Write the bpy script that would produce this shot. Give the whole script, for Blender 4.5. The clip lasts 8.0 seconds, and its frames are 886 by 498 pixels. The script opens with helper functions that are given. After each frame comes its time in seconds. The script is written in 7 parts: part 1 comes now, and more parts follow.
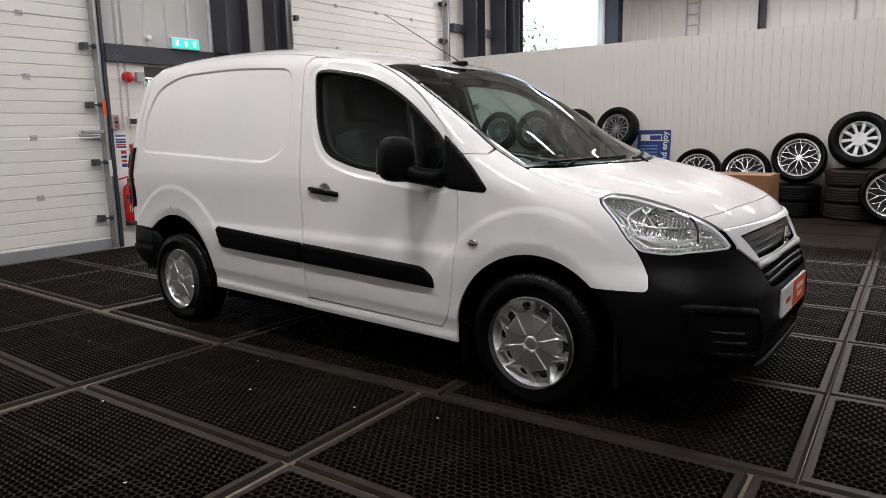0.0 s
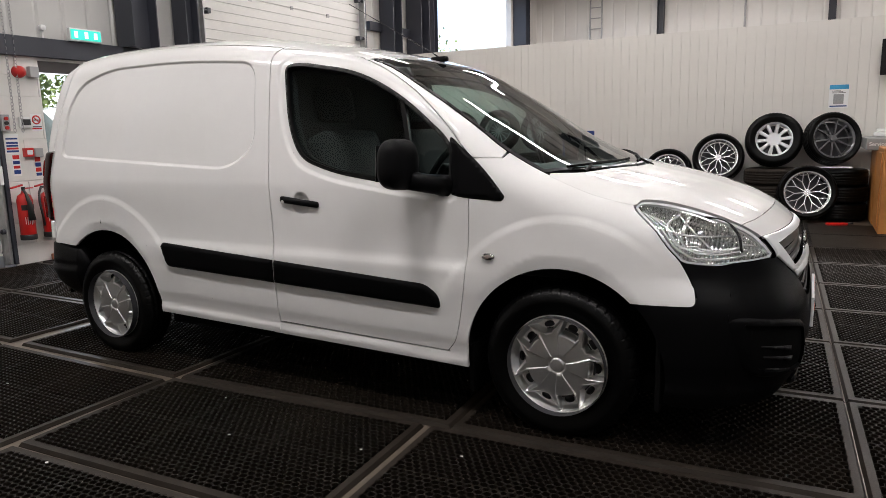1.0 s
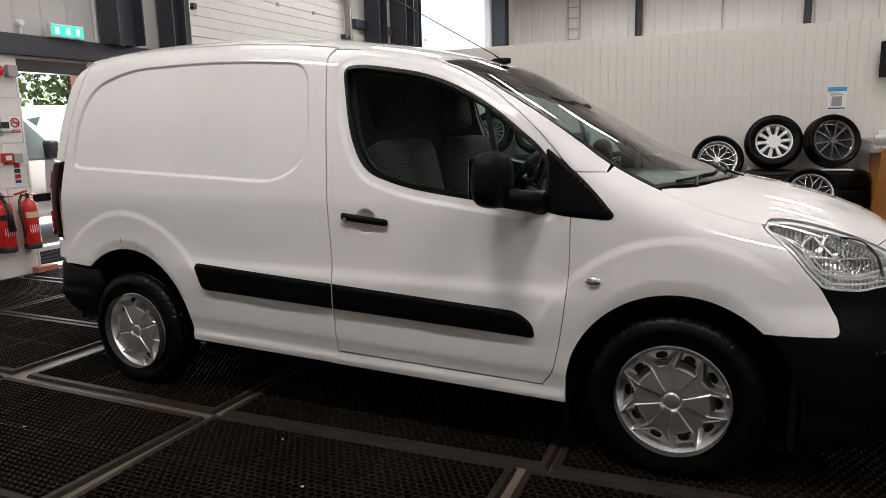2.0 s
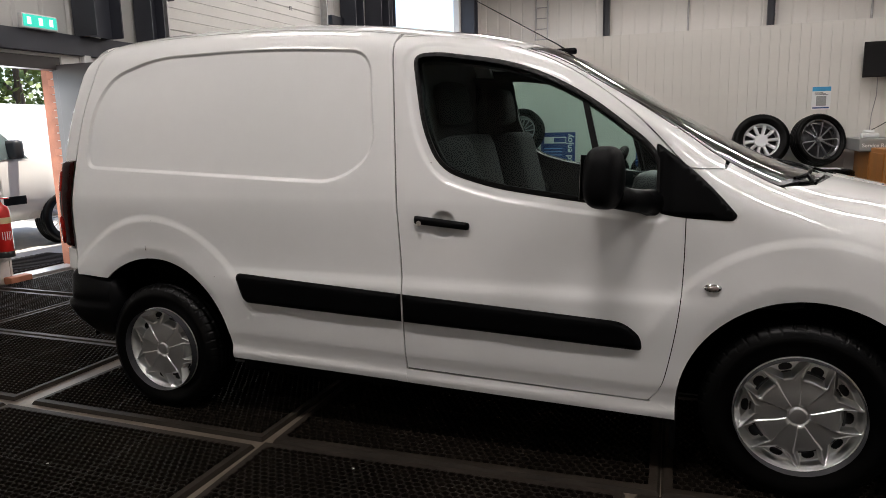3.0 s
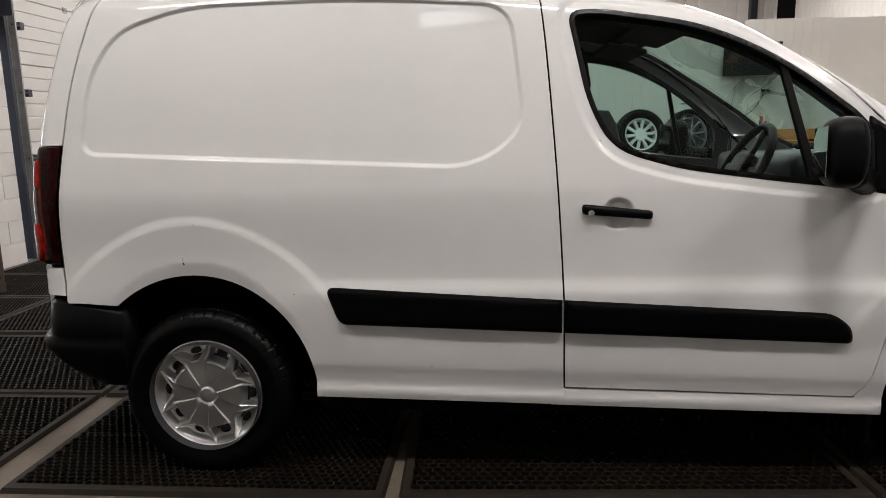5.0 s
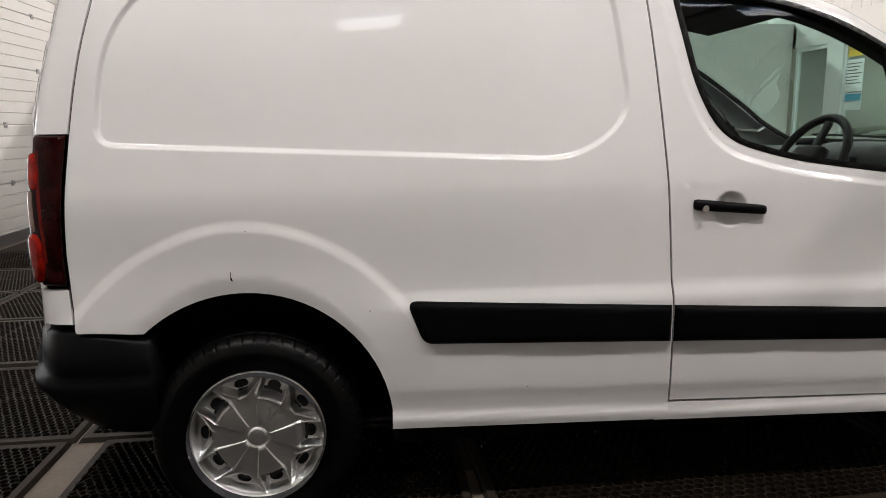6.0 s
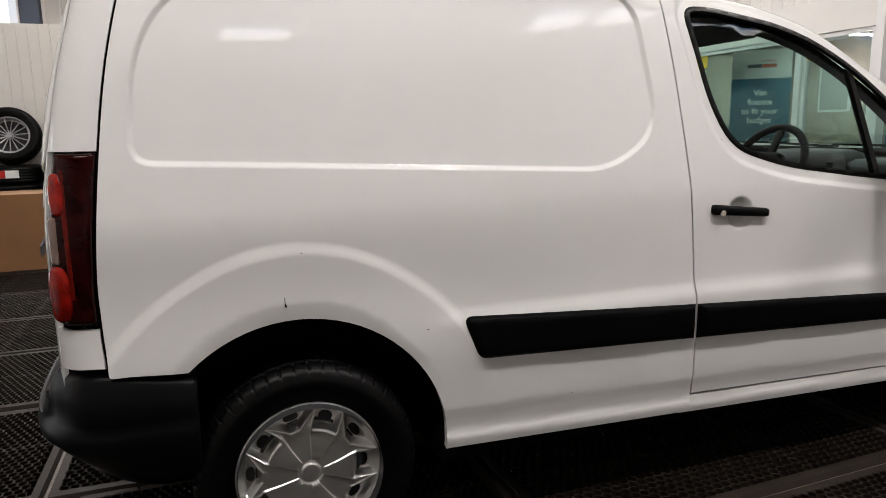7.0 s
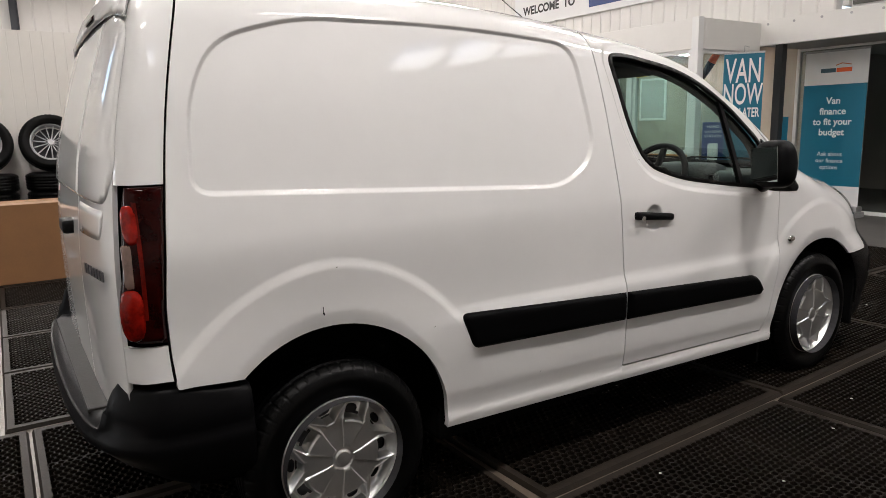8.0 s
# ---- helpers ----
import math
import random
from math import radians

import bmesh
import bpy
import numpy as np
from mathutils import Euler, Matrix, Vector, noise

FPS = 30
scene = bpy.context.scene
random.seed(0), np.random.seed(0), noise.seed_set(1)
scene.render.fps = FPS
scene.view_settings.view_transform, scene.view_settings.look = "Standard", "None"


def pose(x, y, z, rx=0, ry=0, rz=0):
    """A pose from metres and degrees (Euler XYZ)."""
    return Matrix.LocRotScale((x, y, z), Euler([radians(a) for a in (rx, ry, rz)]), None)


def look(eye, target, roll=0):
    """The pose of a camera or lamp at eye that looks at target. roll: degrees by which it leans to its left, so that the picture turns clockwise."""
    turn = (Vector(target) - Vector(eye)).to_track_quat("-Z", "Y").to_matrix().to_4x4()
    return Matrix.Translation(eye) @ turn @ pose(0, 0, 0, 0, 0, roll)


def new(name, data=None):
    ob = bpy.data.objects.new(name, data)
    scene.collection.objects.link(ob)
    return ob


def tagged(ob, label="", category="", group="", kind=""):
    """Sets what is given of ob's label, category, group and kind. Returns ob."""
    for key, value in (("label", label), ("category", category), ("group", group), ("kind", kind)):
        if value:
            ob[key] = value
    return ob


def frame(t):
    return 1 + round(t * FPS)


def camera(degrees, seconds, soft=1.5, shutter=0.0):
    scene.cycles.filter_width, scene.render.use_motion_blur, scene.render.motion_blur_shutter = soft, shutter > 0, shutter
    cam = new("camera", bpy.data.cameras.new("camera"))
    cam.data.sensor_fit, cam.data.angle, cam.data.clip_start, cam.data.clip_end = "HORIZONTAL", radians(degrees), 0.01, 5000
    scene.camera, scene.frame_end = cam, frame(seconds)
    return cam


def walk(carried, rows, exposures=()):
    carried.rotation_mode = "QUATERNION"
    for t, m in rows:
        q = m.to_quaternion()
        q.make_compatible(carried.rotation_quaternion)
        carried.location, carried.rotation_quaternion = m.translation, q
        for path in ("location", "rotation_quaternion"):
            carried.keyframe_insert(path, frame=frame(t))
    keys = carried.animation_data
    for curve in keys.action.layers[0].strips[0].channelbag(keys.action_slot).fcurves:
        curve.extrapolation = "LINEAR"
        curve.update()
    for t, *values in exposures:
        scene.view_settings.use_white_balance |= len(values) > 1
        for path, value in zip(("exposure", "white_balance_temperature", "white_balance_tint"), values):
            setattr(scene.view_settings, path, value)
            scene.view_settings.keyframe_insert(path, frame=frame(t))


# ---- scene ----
cam = camera(65.8, 8.0, soft=0.5)
PATH = [
    (0, (2.847, -3.444, 1.248), (1.658, -1.872, 0.908), -1.2),
    (0.5, (2.539, -3.456, 1.246), (1.466, -1.803, 0.903), -1.2),
    (1, (2.234, -3.419, 1.259), (1.3, -1.684, 0.916), -1.3),
    (1.5, (1.935, -3.395, 1.304), (1.058, -1.631, 0.958), -1.3),
    (2, (1.617, -3.373, 1.316), (0.788, -1.587, 0.967), -1.3),
    (2.2, (1.498, -3.373, 1.324), (0.686, -1.578, 0.977), -1.3),
    (3.5, (0.715, -3.309, 1.278), (0.144, -1.425, 0.926), -1.3),
    (4, (0.394, -3.295, 1.269), (-0.02, -1.37, 0.916), -1.3),
    (4.5, (0.021, -3.228, 1.249), (-0.281, -1.283, 0.897), -1.3),
    (4.7, (-0.118, -3.195, 1.236), (-0.376, -1.243, 0.882), -1.3),
    (5.8, (-0.872, -2.87, 1.208), (-0.714, -0.909, 0.846), -0.8),
    (6, (-0.997, -2.814, 1.192), (-0.8, -0.857, 0.834), -0.9),
    (6.5, (-1.292, -2.713, 1.192), (-0.858, -0.792, 0.842), -1.1),
    (7, (-1.58, -2.651, 1.222), (-0.94, -0.789, 0.872), -1.1),
    (7.5, (-1.859, -2.681, 1.266), (-1.029, -0.895, 0.918), -1.3),
    (8, (-2.182, -2.737, 1.315), (-1.115, -1.082, 0.963), -1.2),
]
walk(cam, [(t, look(eye, target, roll)) for t, eye, target, roll in PATH], [(0.0, 1.58, 6200, 10), (1.0, 1.6, 6350, 10), (2.2, 1.45, 6480, 10), (3.5, 1.2, 6500, 10), (4.5, 1.4, 6500, 10), (6.0, 1.7, 6490, 10), (8.0, 1.74, 6490, 10)])

# ---- world, sun, lamps ----
world = bpy.data.worlds.new("world")
scene.world = world
world.use_nodes = True
wn = world.node_tree
sky = wn.nodes.new("ShaderNodeTexSky")
sky.sky_type, sky.sun_disc = "NISHITA", False
sky.sun_elevation, sky.sun_rotation = radians(77), radians(63)
wn.links.new(sky.outputs[0], wn.nodes["Background"].inputs[0])
wn.nodes["Background"].inputs[1].default_value = 0.15

sun = new("sun", bpy.data.lights.new("sun", "SUN"))
sun.data.energy, sun.data.angle, sun.data.color = 4.5, radians(0.8), (1.0, 0.95, 0.88)
sun.matrix_world = look((-2.2, 3.0, 14.0), (-4.9, 1.6, 0.0))


def strip_lamp(x, y, z, sx, sy, watts, colour=(1.0, 0.927, 0.897), tilt=0.0):
    data = bpy.data.lights.new("lamp_light", "AREA")
    data.shape, data.size, data.size_y = "RECTANGLE", sx, sy
    data.energy, data.color = watts, colour
    ob = new("lamp_light", data)
    ob.matrix_world = pose(x, y, z, tilt)
    return ob


LAMP_Z = 4.9
# rows of strip lamps, each along x: (y, watts of the lamps at x = -2.75, 0.45, 3.65)
LAMP_ROWS = [(-2.5, (19.0, 28.0, 23.0)), (1.5, (11.0, 12.0, 10.0)), (5.3, (11.0, 10.5, 9.5)), (10.5, (90.0, 80.0, 70.0))]
LAMPS = [(x, y, w) for y, ws_ in LAMP_ROWS for x, w in zip((-2.75, 0.45, 3.65), ws_)]
for lx, ly, lw in LAMPS:
    strip_lamp(lx, ly, LAMP_Z - 0.04, 0.9, 0.26, lw)
# daylight through the roof lights behind the camera
ROOF_LIGHTS = [-0.85, 3.4, 4.45, 5.5, 6.55]
for lx in ROOF_LIGHTS:
    strip_lamp(lx, -6.2, 6.1, 0.8, 0.5, 1.8, (1.0, 0.975, 0.94), 0.0)
# daylight in the opening of the personnel door
sky_door = strip_lamp(-5.35, 1.45, 1.0, 1.7, 0.66, 8.0, (0.95, 0.98, 1.0))
sky_door.matrix_world = pose(-5.35, 1.45, 1.0, 0, -90, 0)

# ---- materials ----
def pm(name, col, rough=0.5, metal=0.0, var=0.12, scale=3.0, bump=0.0, bscale=120.0, coat=0.0, rvar=0.08, spec=0.5, rand=0.0):
    """A surface with colour that varies at two scales, uneven gloss and fine relief."""
    m = bpy.data.materials.new(name)
    m.use_nodes = True
    nt = m.node_tree
    b = nt.nodes["Principled BSDF"]
    tc = nt.nodes.new("ShaderNodeTexCoord")
    n1, n2 = nt.nodes.new("ShaderNodeTexNoise"), nt.nodes.new("ShaderNodeTexNoise")
    n1.inputs["Scale"].default_value, n1.inputs["Detail"].default_value = scale, 6.0
    n2.inputs["Scale"].default_value, n2.inputs["Detail"].default_value = bscale, 3.0
    for n in (n1, n2):
        nt.links.new(tc.outputs["Object"], n.inputs["Vector"])
    mix = nt.nodes.new("ShaderNodeMath")
    mix.operation = "MULTIPLY_ADD"
    nt.links.new(n2.outputs["Fac"], mix.inputs[0])
    mix.inputs[1].default_value = 0.35
    nt.links.new(n1.outputs["Fac"], mix.inputs[2])
    src = mix
    if rand:
        info = nt.nodes.new("ShaderNodeObjectInfo")
        add = nt.nodes.new("ShaderNodeMath")
        add.operation = "MULTIPLY_ADD"
        nt.links.new(info.outputs["Random"], add.inputs[0])
        add.inputs[1].default_value = rand
        nt.links.new(mix.outputs[0], add.inputs[2])
        src = add
    ramp = nt.nodes.new("ShaderNodeValToRGB")
    lo, hi = [max(0.0, c * (1 - var)) for c in col], [min(1.0, c * (1 + var)) for c in col]
    ramp.color_ramp.elements[0].position, ramp.color_ramp.elements[1].position = 0.4, 0.95 + rand
    ramp.color_ramp.elements[0].color, ramp.color_ramp.elements[1].color = (*lo, 1), (*hi, 1)
    nt.links.new(src.outputs[0], ramp.inputs[0])
    nt.links.new(ramp.outputs[0], b.inputs["Base Color"])
    rr = nt.nodes.new("ShaderNodeMapRange")
    rr.inputs["To Min"].default_value, rr.inputs["To Max"].default_value = max(0.02, rough - rvar), min(1, rough + rvar)
    nt.links.new(n1.outputs["Fac"], rr.inputs["Value"])
    nt.links.new(rr.outputs[0], b.inputs["Roughness"])
    b.inputs["Metallic"].default_value, b.inputs["Coat Weight"].default_value = metal, coat
    b.inputs["Coat Roughness"].default_value, b.inputs["Specular IOR Level"].default_value = 0.04, spec
    if bump:
        bp = nt.nodes.new("ShaderNodeBump")
        bp.inputs["Strength"].default_value, bp.inputs["Distance"].default_value = bump, 0.004
        nt.links.new(n2.outputs["Fac"], bp.inputs["Height"])
        nt.links.new(bp.outputs[0], b.inputs["Normal"])
    return m


def glass(name, tint, gloss=1.0, rough=0.0):
    """A thin pane: it lets light straight through, tinted, and mirrors by its slant."""
    m = bpy.data.materials.new(name)
    m.use_nodes = True
    nt = m.node_tree
    nt.nodes.remove(nt.nodes["Principled BSDF"])
    tr, gl, mx, fr = (nt.nodes.new(k) for k in ("ShaderNodeBsdfTransparent", "ShaderNodeBsdfGlossy", "ShaderNodeMixShader", "ShaderNodeLayerWeight"))
    tr.inputs[0].default_value = (*tint, 1)
    gl.inputs["Roughness"].default_value = rough
    gl.inputs[0].default_value = (gloss, gloss, gloss, 1)
    fr.inputs["Blend"].default_value = 0.5
    pw, ad = nt.nodes.new("ShaderNodeMath"), nt.nodes.new("ShaderNodeMath")
    pw.operation, ad.operation = "POWER", "MULTIPLY_ADD"
    pw.inputs[1].default_value, ad.inputs[1].default_value, ad.inputs[2].default_value = 4.0, 0.9, 0.032
    nt.links.new(fr.outputs["Facing"], pw.inputs[0])
    nt.links.new(pw.outputs[0], ad.inputs[0])
    nt.links.new(ad.outputs[0], mx.inputs[0])
    nt.links.new(tr.outputs[0], mx.inputs[1])
    nt.links.new(gl.outputs[0], mx.inputs[2])
    nt.links.new(mx.outputs[0], nt.nodes["Material Output"].inputs[0])
    return m


def glow(name, col, strength):
    m = bpy.data.materials.new(name)
    m.use_nodes = True
    b = m.node_tree.nodes["Principled BSDF"]
    b.inputs["Base Color"].default_value = (*col, 1)
    b.inputs["Emission Color"].default_value = (*col, 1)
    b.inputs["Emission Strength"].default_value = strength
    return m


PAINT = pm("white_car_paint", (0.76, 0.755, 0.745), 0.42, var=0.03, scale=1.5, bscale=14, coat=1.0, rvar=0.05, spec=0.15)
TRIM = pm("black_grained_plastic", (0.0032, 0.0032, 0.0036), 0.40, spec=0.085, var=0.25, scale=5, bump=0.12, bscale=700, rvar=0.07)
STRIP = pm("black_strip_plastic", (0.0024, 0.0024, 0.0026), 0.48, spec=0.035, var=0.25, scale=5, bump=0.12, bscale=700, rvar=0.07)
GLOSSTRIM = pm("black_gloss_trim", (0.008, 0.008, 0.009), 0.28, spec=0.3, var=0.2)
RUBBER = pm("tyre_rubber", (0.0016, 0.0016, 0.0016), 0.36, spec=0.13, var=0.3, scale=9, bump=0.15, bscale=260)
SEAL = pm("rubber_seal", (0.004, 0.004, 0.004), 0.42, var=0.2, spec=0.25)
DARK = pm("dark_inner", (0.004, 0.004, 0.004), 0.85, spec=0.05, var=0.2)
SILVER = pm("silver_hubcap", (0.80, 0.80, 0.79), 0.31, metal=0.93, var=0.06, scale=10, rvar=0.05)
CHROME = pm("chrome", (0.82, 0.82, 0.83), 0.09, metal=1.0, var=0.03, rvar=0.03)
STEEL = pm("steel_rim", (0.05, 0.05, 0.055), 0.5, metal=0.3, var=0.2)
GLASS_CAR = glass("tinted_car_glass", (0.68, 0.83, 0.79))
GLASS_LENS = glass("clear_lens", (0.93, 0.94, 0.95))
GLASS_ROOM = glass("window_glass", (0.88, 0.92, 0.92))
RED_LENS = pm("red_lens", (0.19, 0.005, 0.002), 0.12, var=0.8, scale=22, spec=0.22, coat=0.3)
DARKRED_LENS = pm("dark_red_lens", (0.013, 0.0008, 0.0006), 0.12, var=0.9, scale=14, spec=0.14)
MIDRED_LENS = pm("side_red_lens", (0.085, 0.004, 0.002), 0.12, var=0.8, scale=16, spec=0.18)
REVERSE_LENS = pm("pink_grey_lens", (0.17, 0.105, 0.085), 0.15, var=0.3, scale=14, coat=0.5)
CLEAR_LENS = pm("pale_lens", (0.24, 0.195, 0.175), 0.15, var=0.2, scale=14, coat=1.0)
WHITE_WALL = pm("white_cladding", (0.74, 0.72, 0.69), 0.42, var=0.04, scale=0.8, bscale=9)
PANEL = pm("white_coated_panel", (0.72, 0.695, 0.655), 0.38, var=0.045, scale=0.9, bscale=10, bump=0.03)
BLOCK = pm("painted_block", (0.74, 0.72, 0.69), 0.6, var=0.06, scale=4, bump=0.35, bscale=90, rand=0.1)
DOOR_WHITE = pm("sectional_door_white", (0.72, 0.71, 0.68), 0.45, var=0.05, scale=2.5, bump=0.1, bscale=160, rand=0.06)
NAVY = pm("dark_grey_steel", (0.035, 0.038, 0.05), 0.5, var=0.15, scale=2)
GALV = pm("galvanised_steel", (0.42, 0.42, 0.42), 0.42, metal=0.7, var=0.2, scale=14)
GREYDOOR = pm("grey_painted_door", (0.045, 0.038, 0.038), 0.36, var=0.08, scale=2)
CONCRETE = pm("floor_concrete", (0.13, 0.104, 0.080), 0.38, spec=0.4, var=0.4, scale=5, bump=0.3, bscale=70)
MAT = pm("black_rubber_mat", (0.0090, 0.0068, 0.0051), 0.44, spec=0.075, var=0.7, scale=2.2, bump=0.35, bscale=150, rvar=0.16, rand=0.25)
MATRIM = pm("worn_mat_edge", (0.022, 0.0172, 0.0132), 0.52, spec=0.16, var=0.4, scale=6, bump=0.2, bscale=120)
CARD = pm("brown_cardboard", (0.25, 0.12, 0.048), 0.75, var=0.1, scale=5, bump=0.1, bscale=60)
BLUE = pm("blue_print", (0.012, 0.045, 0.20), 0.45, var=0.06)
TEAL = pm("teal_print", (0.003, 0.14, 0.225), 0.45, var=0.05)
WHITE_INK = pm("white_print", (0.82, 0.82, 0.82), 0.5, var=0.02)
BLACK_INK = pm("black_print", (0.02, 0.02, 0.02), 0.5, var=0.1)
RED = pm("red_enamel", (0.55, 0.018, 0.015), 0.3, var=0.1, coat=0.4)
ORANGE = pm("orange_print", (0.8, 0.12, 0.02), 0.45, var=0.05)
YELLOW = pm("yellow_print", (0.8, 0.5, 0.02), 0.5, var=0.05)
GREEN_SIGN = glow("exit_sign_face", (0.03, 0.52, 0.40), 0.42)
WOOD = pm("orange_wood_veneer", (0.50, 0.215, 0.06), 0.4, var=0.2, scale=2.5, bscale=30)
GREY_PLASTIC = pm("grey_plastic", (0.35, 0.35, 0.35), 0.5, var=0.1)
WHITE_PLASTIC = pm("white_plastic", (0.78, 0.78, 0.77), 0.4, var=0.04)
SCREEN = pm("black_screen", (0.006, 0.006, 0.007), 0.12, var=0.1)
ALLOY = pm("bright_alloy", (0.75, 0.75, 0.76), 0.24, metal=0.85, var=0.05)
FLUTE = pm("chromed_flute", (0.95, 0.95, 0.94), 0.10, metal=0.6, var=0.02, coat=0.5)
ALLOY_MID = pm("grey_alloy", (0.36, 0.36, 0.37), 0.32, metal=0.6, var=0.1)
ALLOY_GREY = pm("gunmetal_alloy", (0.20, 0.20, 0.21), 0.28, metal=0.7, var=0.12)
ALLOY_DARK = pm("dark_alloy", (0.10, 0.10, 0.11), 0.35, metal=0.6, var=0.15)
ALLOY_WHITE = pm("silver_painted_alloy", (0.68, 0.69, 0.70), 0.38, metal=0.3, var=0.05)
# cabin greys darkened: the shade inside the van is put into their colours
CABIN = pm("cabin_shaded_plastic", (0.013, 0.015, 0.016), 0.5, var=0.15, bump=0.1, bscale=300)
CLOTH = pm("shade_dark_cloth", (0.008, 0.009, 0.010), 0.9, var=0.2, scale=20, bump=0.3, bscale=400)
LINER = pm("shaded_headliner", (0.08, 0.08, 0.08), 0.85, var=0.06)
LEAF = pm("leaves", (0.11, 0.15, 0.035), 0.6, var=0.5, scale=6, rand=0.2)
BARK = pm("bark", (0.09, 0.065, 0.045), 0.9, var=0.3, scale=6, bump=0.5)
ASPHALT = pm("asphalt", (0.12, 0.118, 0.11), 0.85, var=0.25, scale=2, bump=0.3)
BRICK = pm("red_brick", (0.33, 0.13, 0.075), 0.85, var=0.3, scale=8, bump=0.3, rand=0.3)
OFFICE_WALL = pm("beige_office_wall", (0.36, 0.32, 0.27), 0.7, var=0.08, scale=2)
CARPET = pm("office_floor", (0.08, 0.075, 0.07), 0.8, var=0.2)
CEIL = pm("roof_sheet", (0.55, 0.55, 0.54), 0.5, var=0.06)
LAMP_GLOW = glow("lamp_diffuser", (1.0, 0.97, 0.92), 9.0)
OFFICE_GLOW = glow("office_tube", (1.0, 0.96, 0.9), 27.0)
LENS_INNER = pm("lamp_reflector", (0.93, 0.93, 0.92), 0.10, metal=1.0, var=0.03, scale=12, rvar=0.03)
_nt = LENS_INNER.node_tree
_tc, _wv, _bp = (_nt.nodes.new(k) for k in ("ShaderNodeTexCoord", "ShaderNodeTexWave", "ShaderNodeBump"))
_wv.inputs["Scale"].default_value, _wv.inputs["Distortion"].default_value = 22.0, 1.5
_bp.inputs["Strength"].default_value, _bp.inputs["Distance"].default_value = 0.55, 0.006
_nt.links.new(_tc.outputs["Object"], _wv.inputs["Vector"])
_nt.links.new(_wv.outputs["Fac"], _bp.inputs["Height"])
_nt.links.new(_bp.outputs[0], _nt.nodes["Principled BSDF"].inputs["Normal"])
BAR = pm("satin_black_plastic", (0.014, 0.014, 0.015), 0.38, var=0.2, spec=0.35)
CHIP = pm("paper_scrap", (0.7, 0.69, 0.66), 0.8, var=0.1)
PAINTED_CAR = pm("pale_gold_paint", (0.62, 0.58, 0.53), 0.3, var=0.04, coat=0.8)


# ---- mesh helpers ----
def obj(name, me, mat, parent=None, label=""):
    if mat is not None and not me.materials:
        me.materials.append(mat)
    ob = new(name, me)
    if parent is not None:
        ob.parent = parent
    if label:
        ob["label"] = label
    return ob


def part(name, bm, mat, parent=None, label="", smooth=False):
    """Links a bmesh as one mesh object, under a thing or a part."""
    me = bpy.data.meshes.new(name)
    for fc in bm.faces:
        fc.smooth = smooth
    bm.to_mesh(me)
    bm.free()
    return obj(name, me, mat, parent, label)


def thing(name, label, category, group="", m=None, kind=""):
    e = new(name)
    e.empty_display_size = 0.1
    if m is not None:
        e.matrix_basis = m
    return tagged(e, label, category, group, kind)


def add_box(bm, lo, hi, bevel=0.0, m=None):
    r = bmesh.ops.create_cube(bm, size=1.0)
    vs = r["verts"]
    c, s = [(a + b) / 2 for a, b in zip(lo, hi)], [b - a for a, b in zip(lo, hi)]
    for v in vs:
        v.co = Vector((c[i] + v.co[i] * s[i] for i in range(3)))
    if bevel:
        es = list({e for v in vs for e in v.link_edges})
        r2 = bmesh.ops.bevel(bm, geom=es, offset=min(bevel, 0.45 * min(s)), segments=2, affect="EDGES", profile=0.6)
        vs = list({v for fc in r2["faces"] for v in fc.verts} | {v for v in vs if v.is_valid})
    if m is not None:
        bmesh.ops.transform(bm, matrix=m, verts=vs)
    return vs


def box(lo, hi, bevel=0.0, m=None):
    bm = bmesh.new()
    add_box(bm, lo, hi, bevel, m)
    return bm


def add_cyl(bm, p, q, r1, r2=None, n=16, caps=True):
    p, q = Vector(p), Vector(q)
    d = q - p
    m = Matrix.Translation((p + q) / 2) @ d.to_track_quat("Z", "Y").to_matrix().to_4x4()
    bmesh.ops.create_cone(bm, cap_ends=caps, segments=n, radius1=r1, radius2=r1 if r2 is None else r2, depth=d.length, matrix=m)
    return bm


def cyl(p, q, r1, r2=None, n=16):
    return add_cyl(bmesh.new(), p, q, r1, r2, n)


def tube(points, r, n=8):
    """A round bar along points."""
    bm = bmesh.new()
    pts = [Vector(p) for p in points]
    rings = []
    for i, p in enumerate(pts):
        d = (pts[min(i + 1, len(pts) - 1)] - pts[max(i - 1, 0)]).normalized()
        q = d.to_track_quat("Z", "Y")
        rr = r[i] if isinstance(r, (list, tuple)) else r
        rings.append([bm.verts.new(p + q @ Vector((rr * math.cos(2 * math.pi * k / n), rr * math.sin(2 * math.pi * k / n), 0))) for k in range(n)])
    for a, b in zip(rings, rings[1:]):
        for k in range(n):
            bm.faces.new((a[k], a[(k + 1) % n], b[(k + 1) % n], b[k]))
    bm.faces.new(rings[0][::-1])
    bm.faces.new(rings[-1])
    return bm


def lathe(profile, n=48, axis="y"):
    """Turns a profile of (radius, along) round an axis."""
    bm = bmesh.new()
    rings = []
    for r, a in profile:
        ring = []
        for k in range(n):
            t = 2 * math.pi * k / n
            ring.append(bm.verts.new((r * math.cos(t), a, r * math.sin(t)) if axis == "y" else (r * math.cos(t), r * math.sin(t), a)))
        rings.append(ring)
    for a, b in zip(rings, rings[1:]):
        for k in range(n):
            bm.faces.new((a[k], a[(k + 1) % n], b[(k + 1) % n], b[k]))
    bmesh.ops.recalc_face_normals(bm, faces=bm.faces)
    return bm


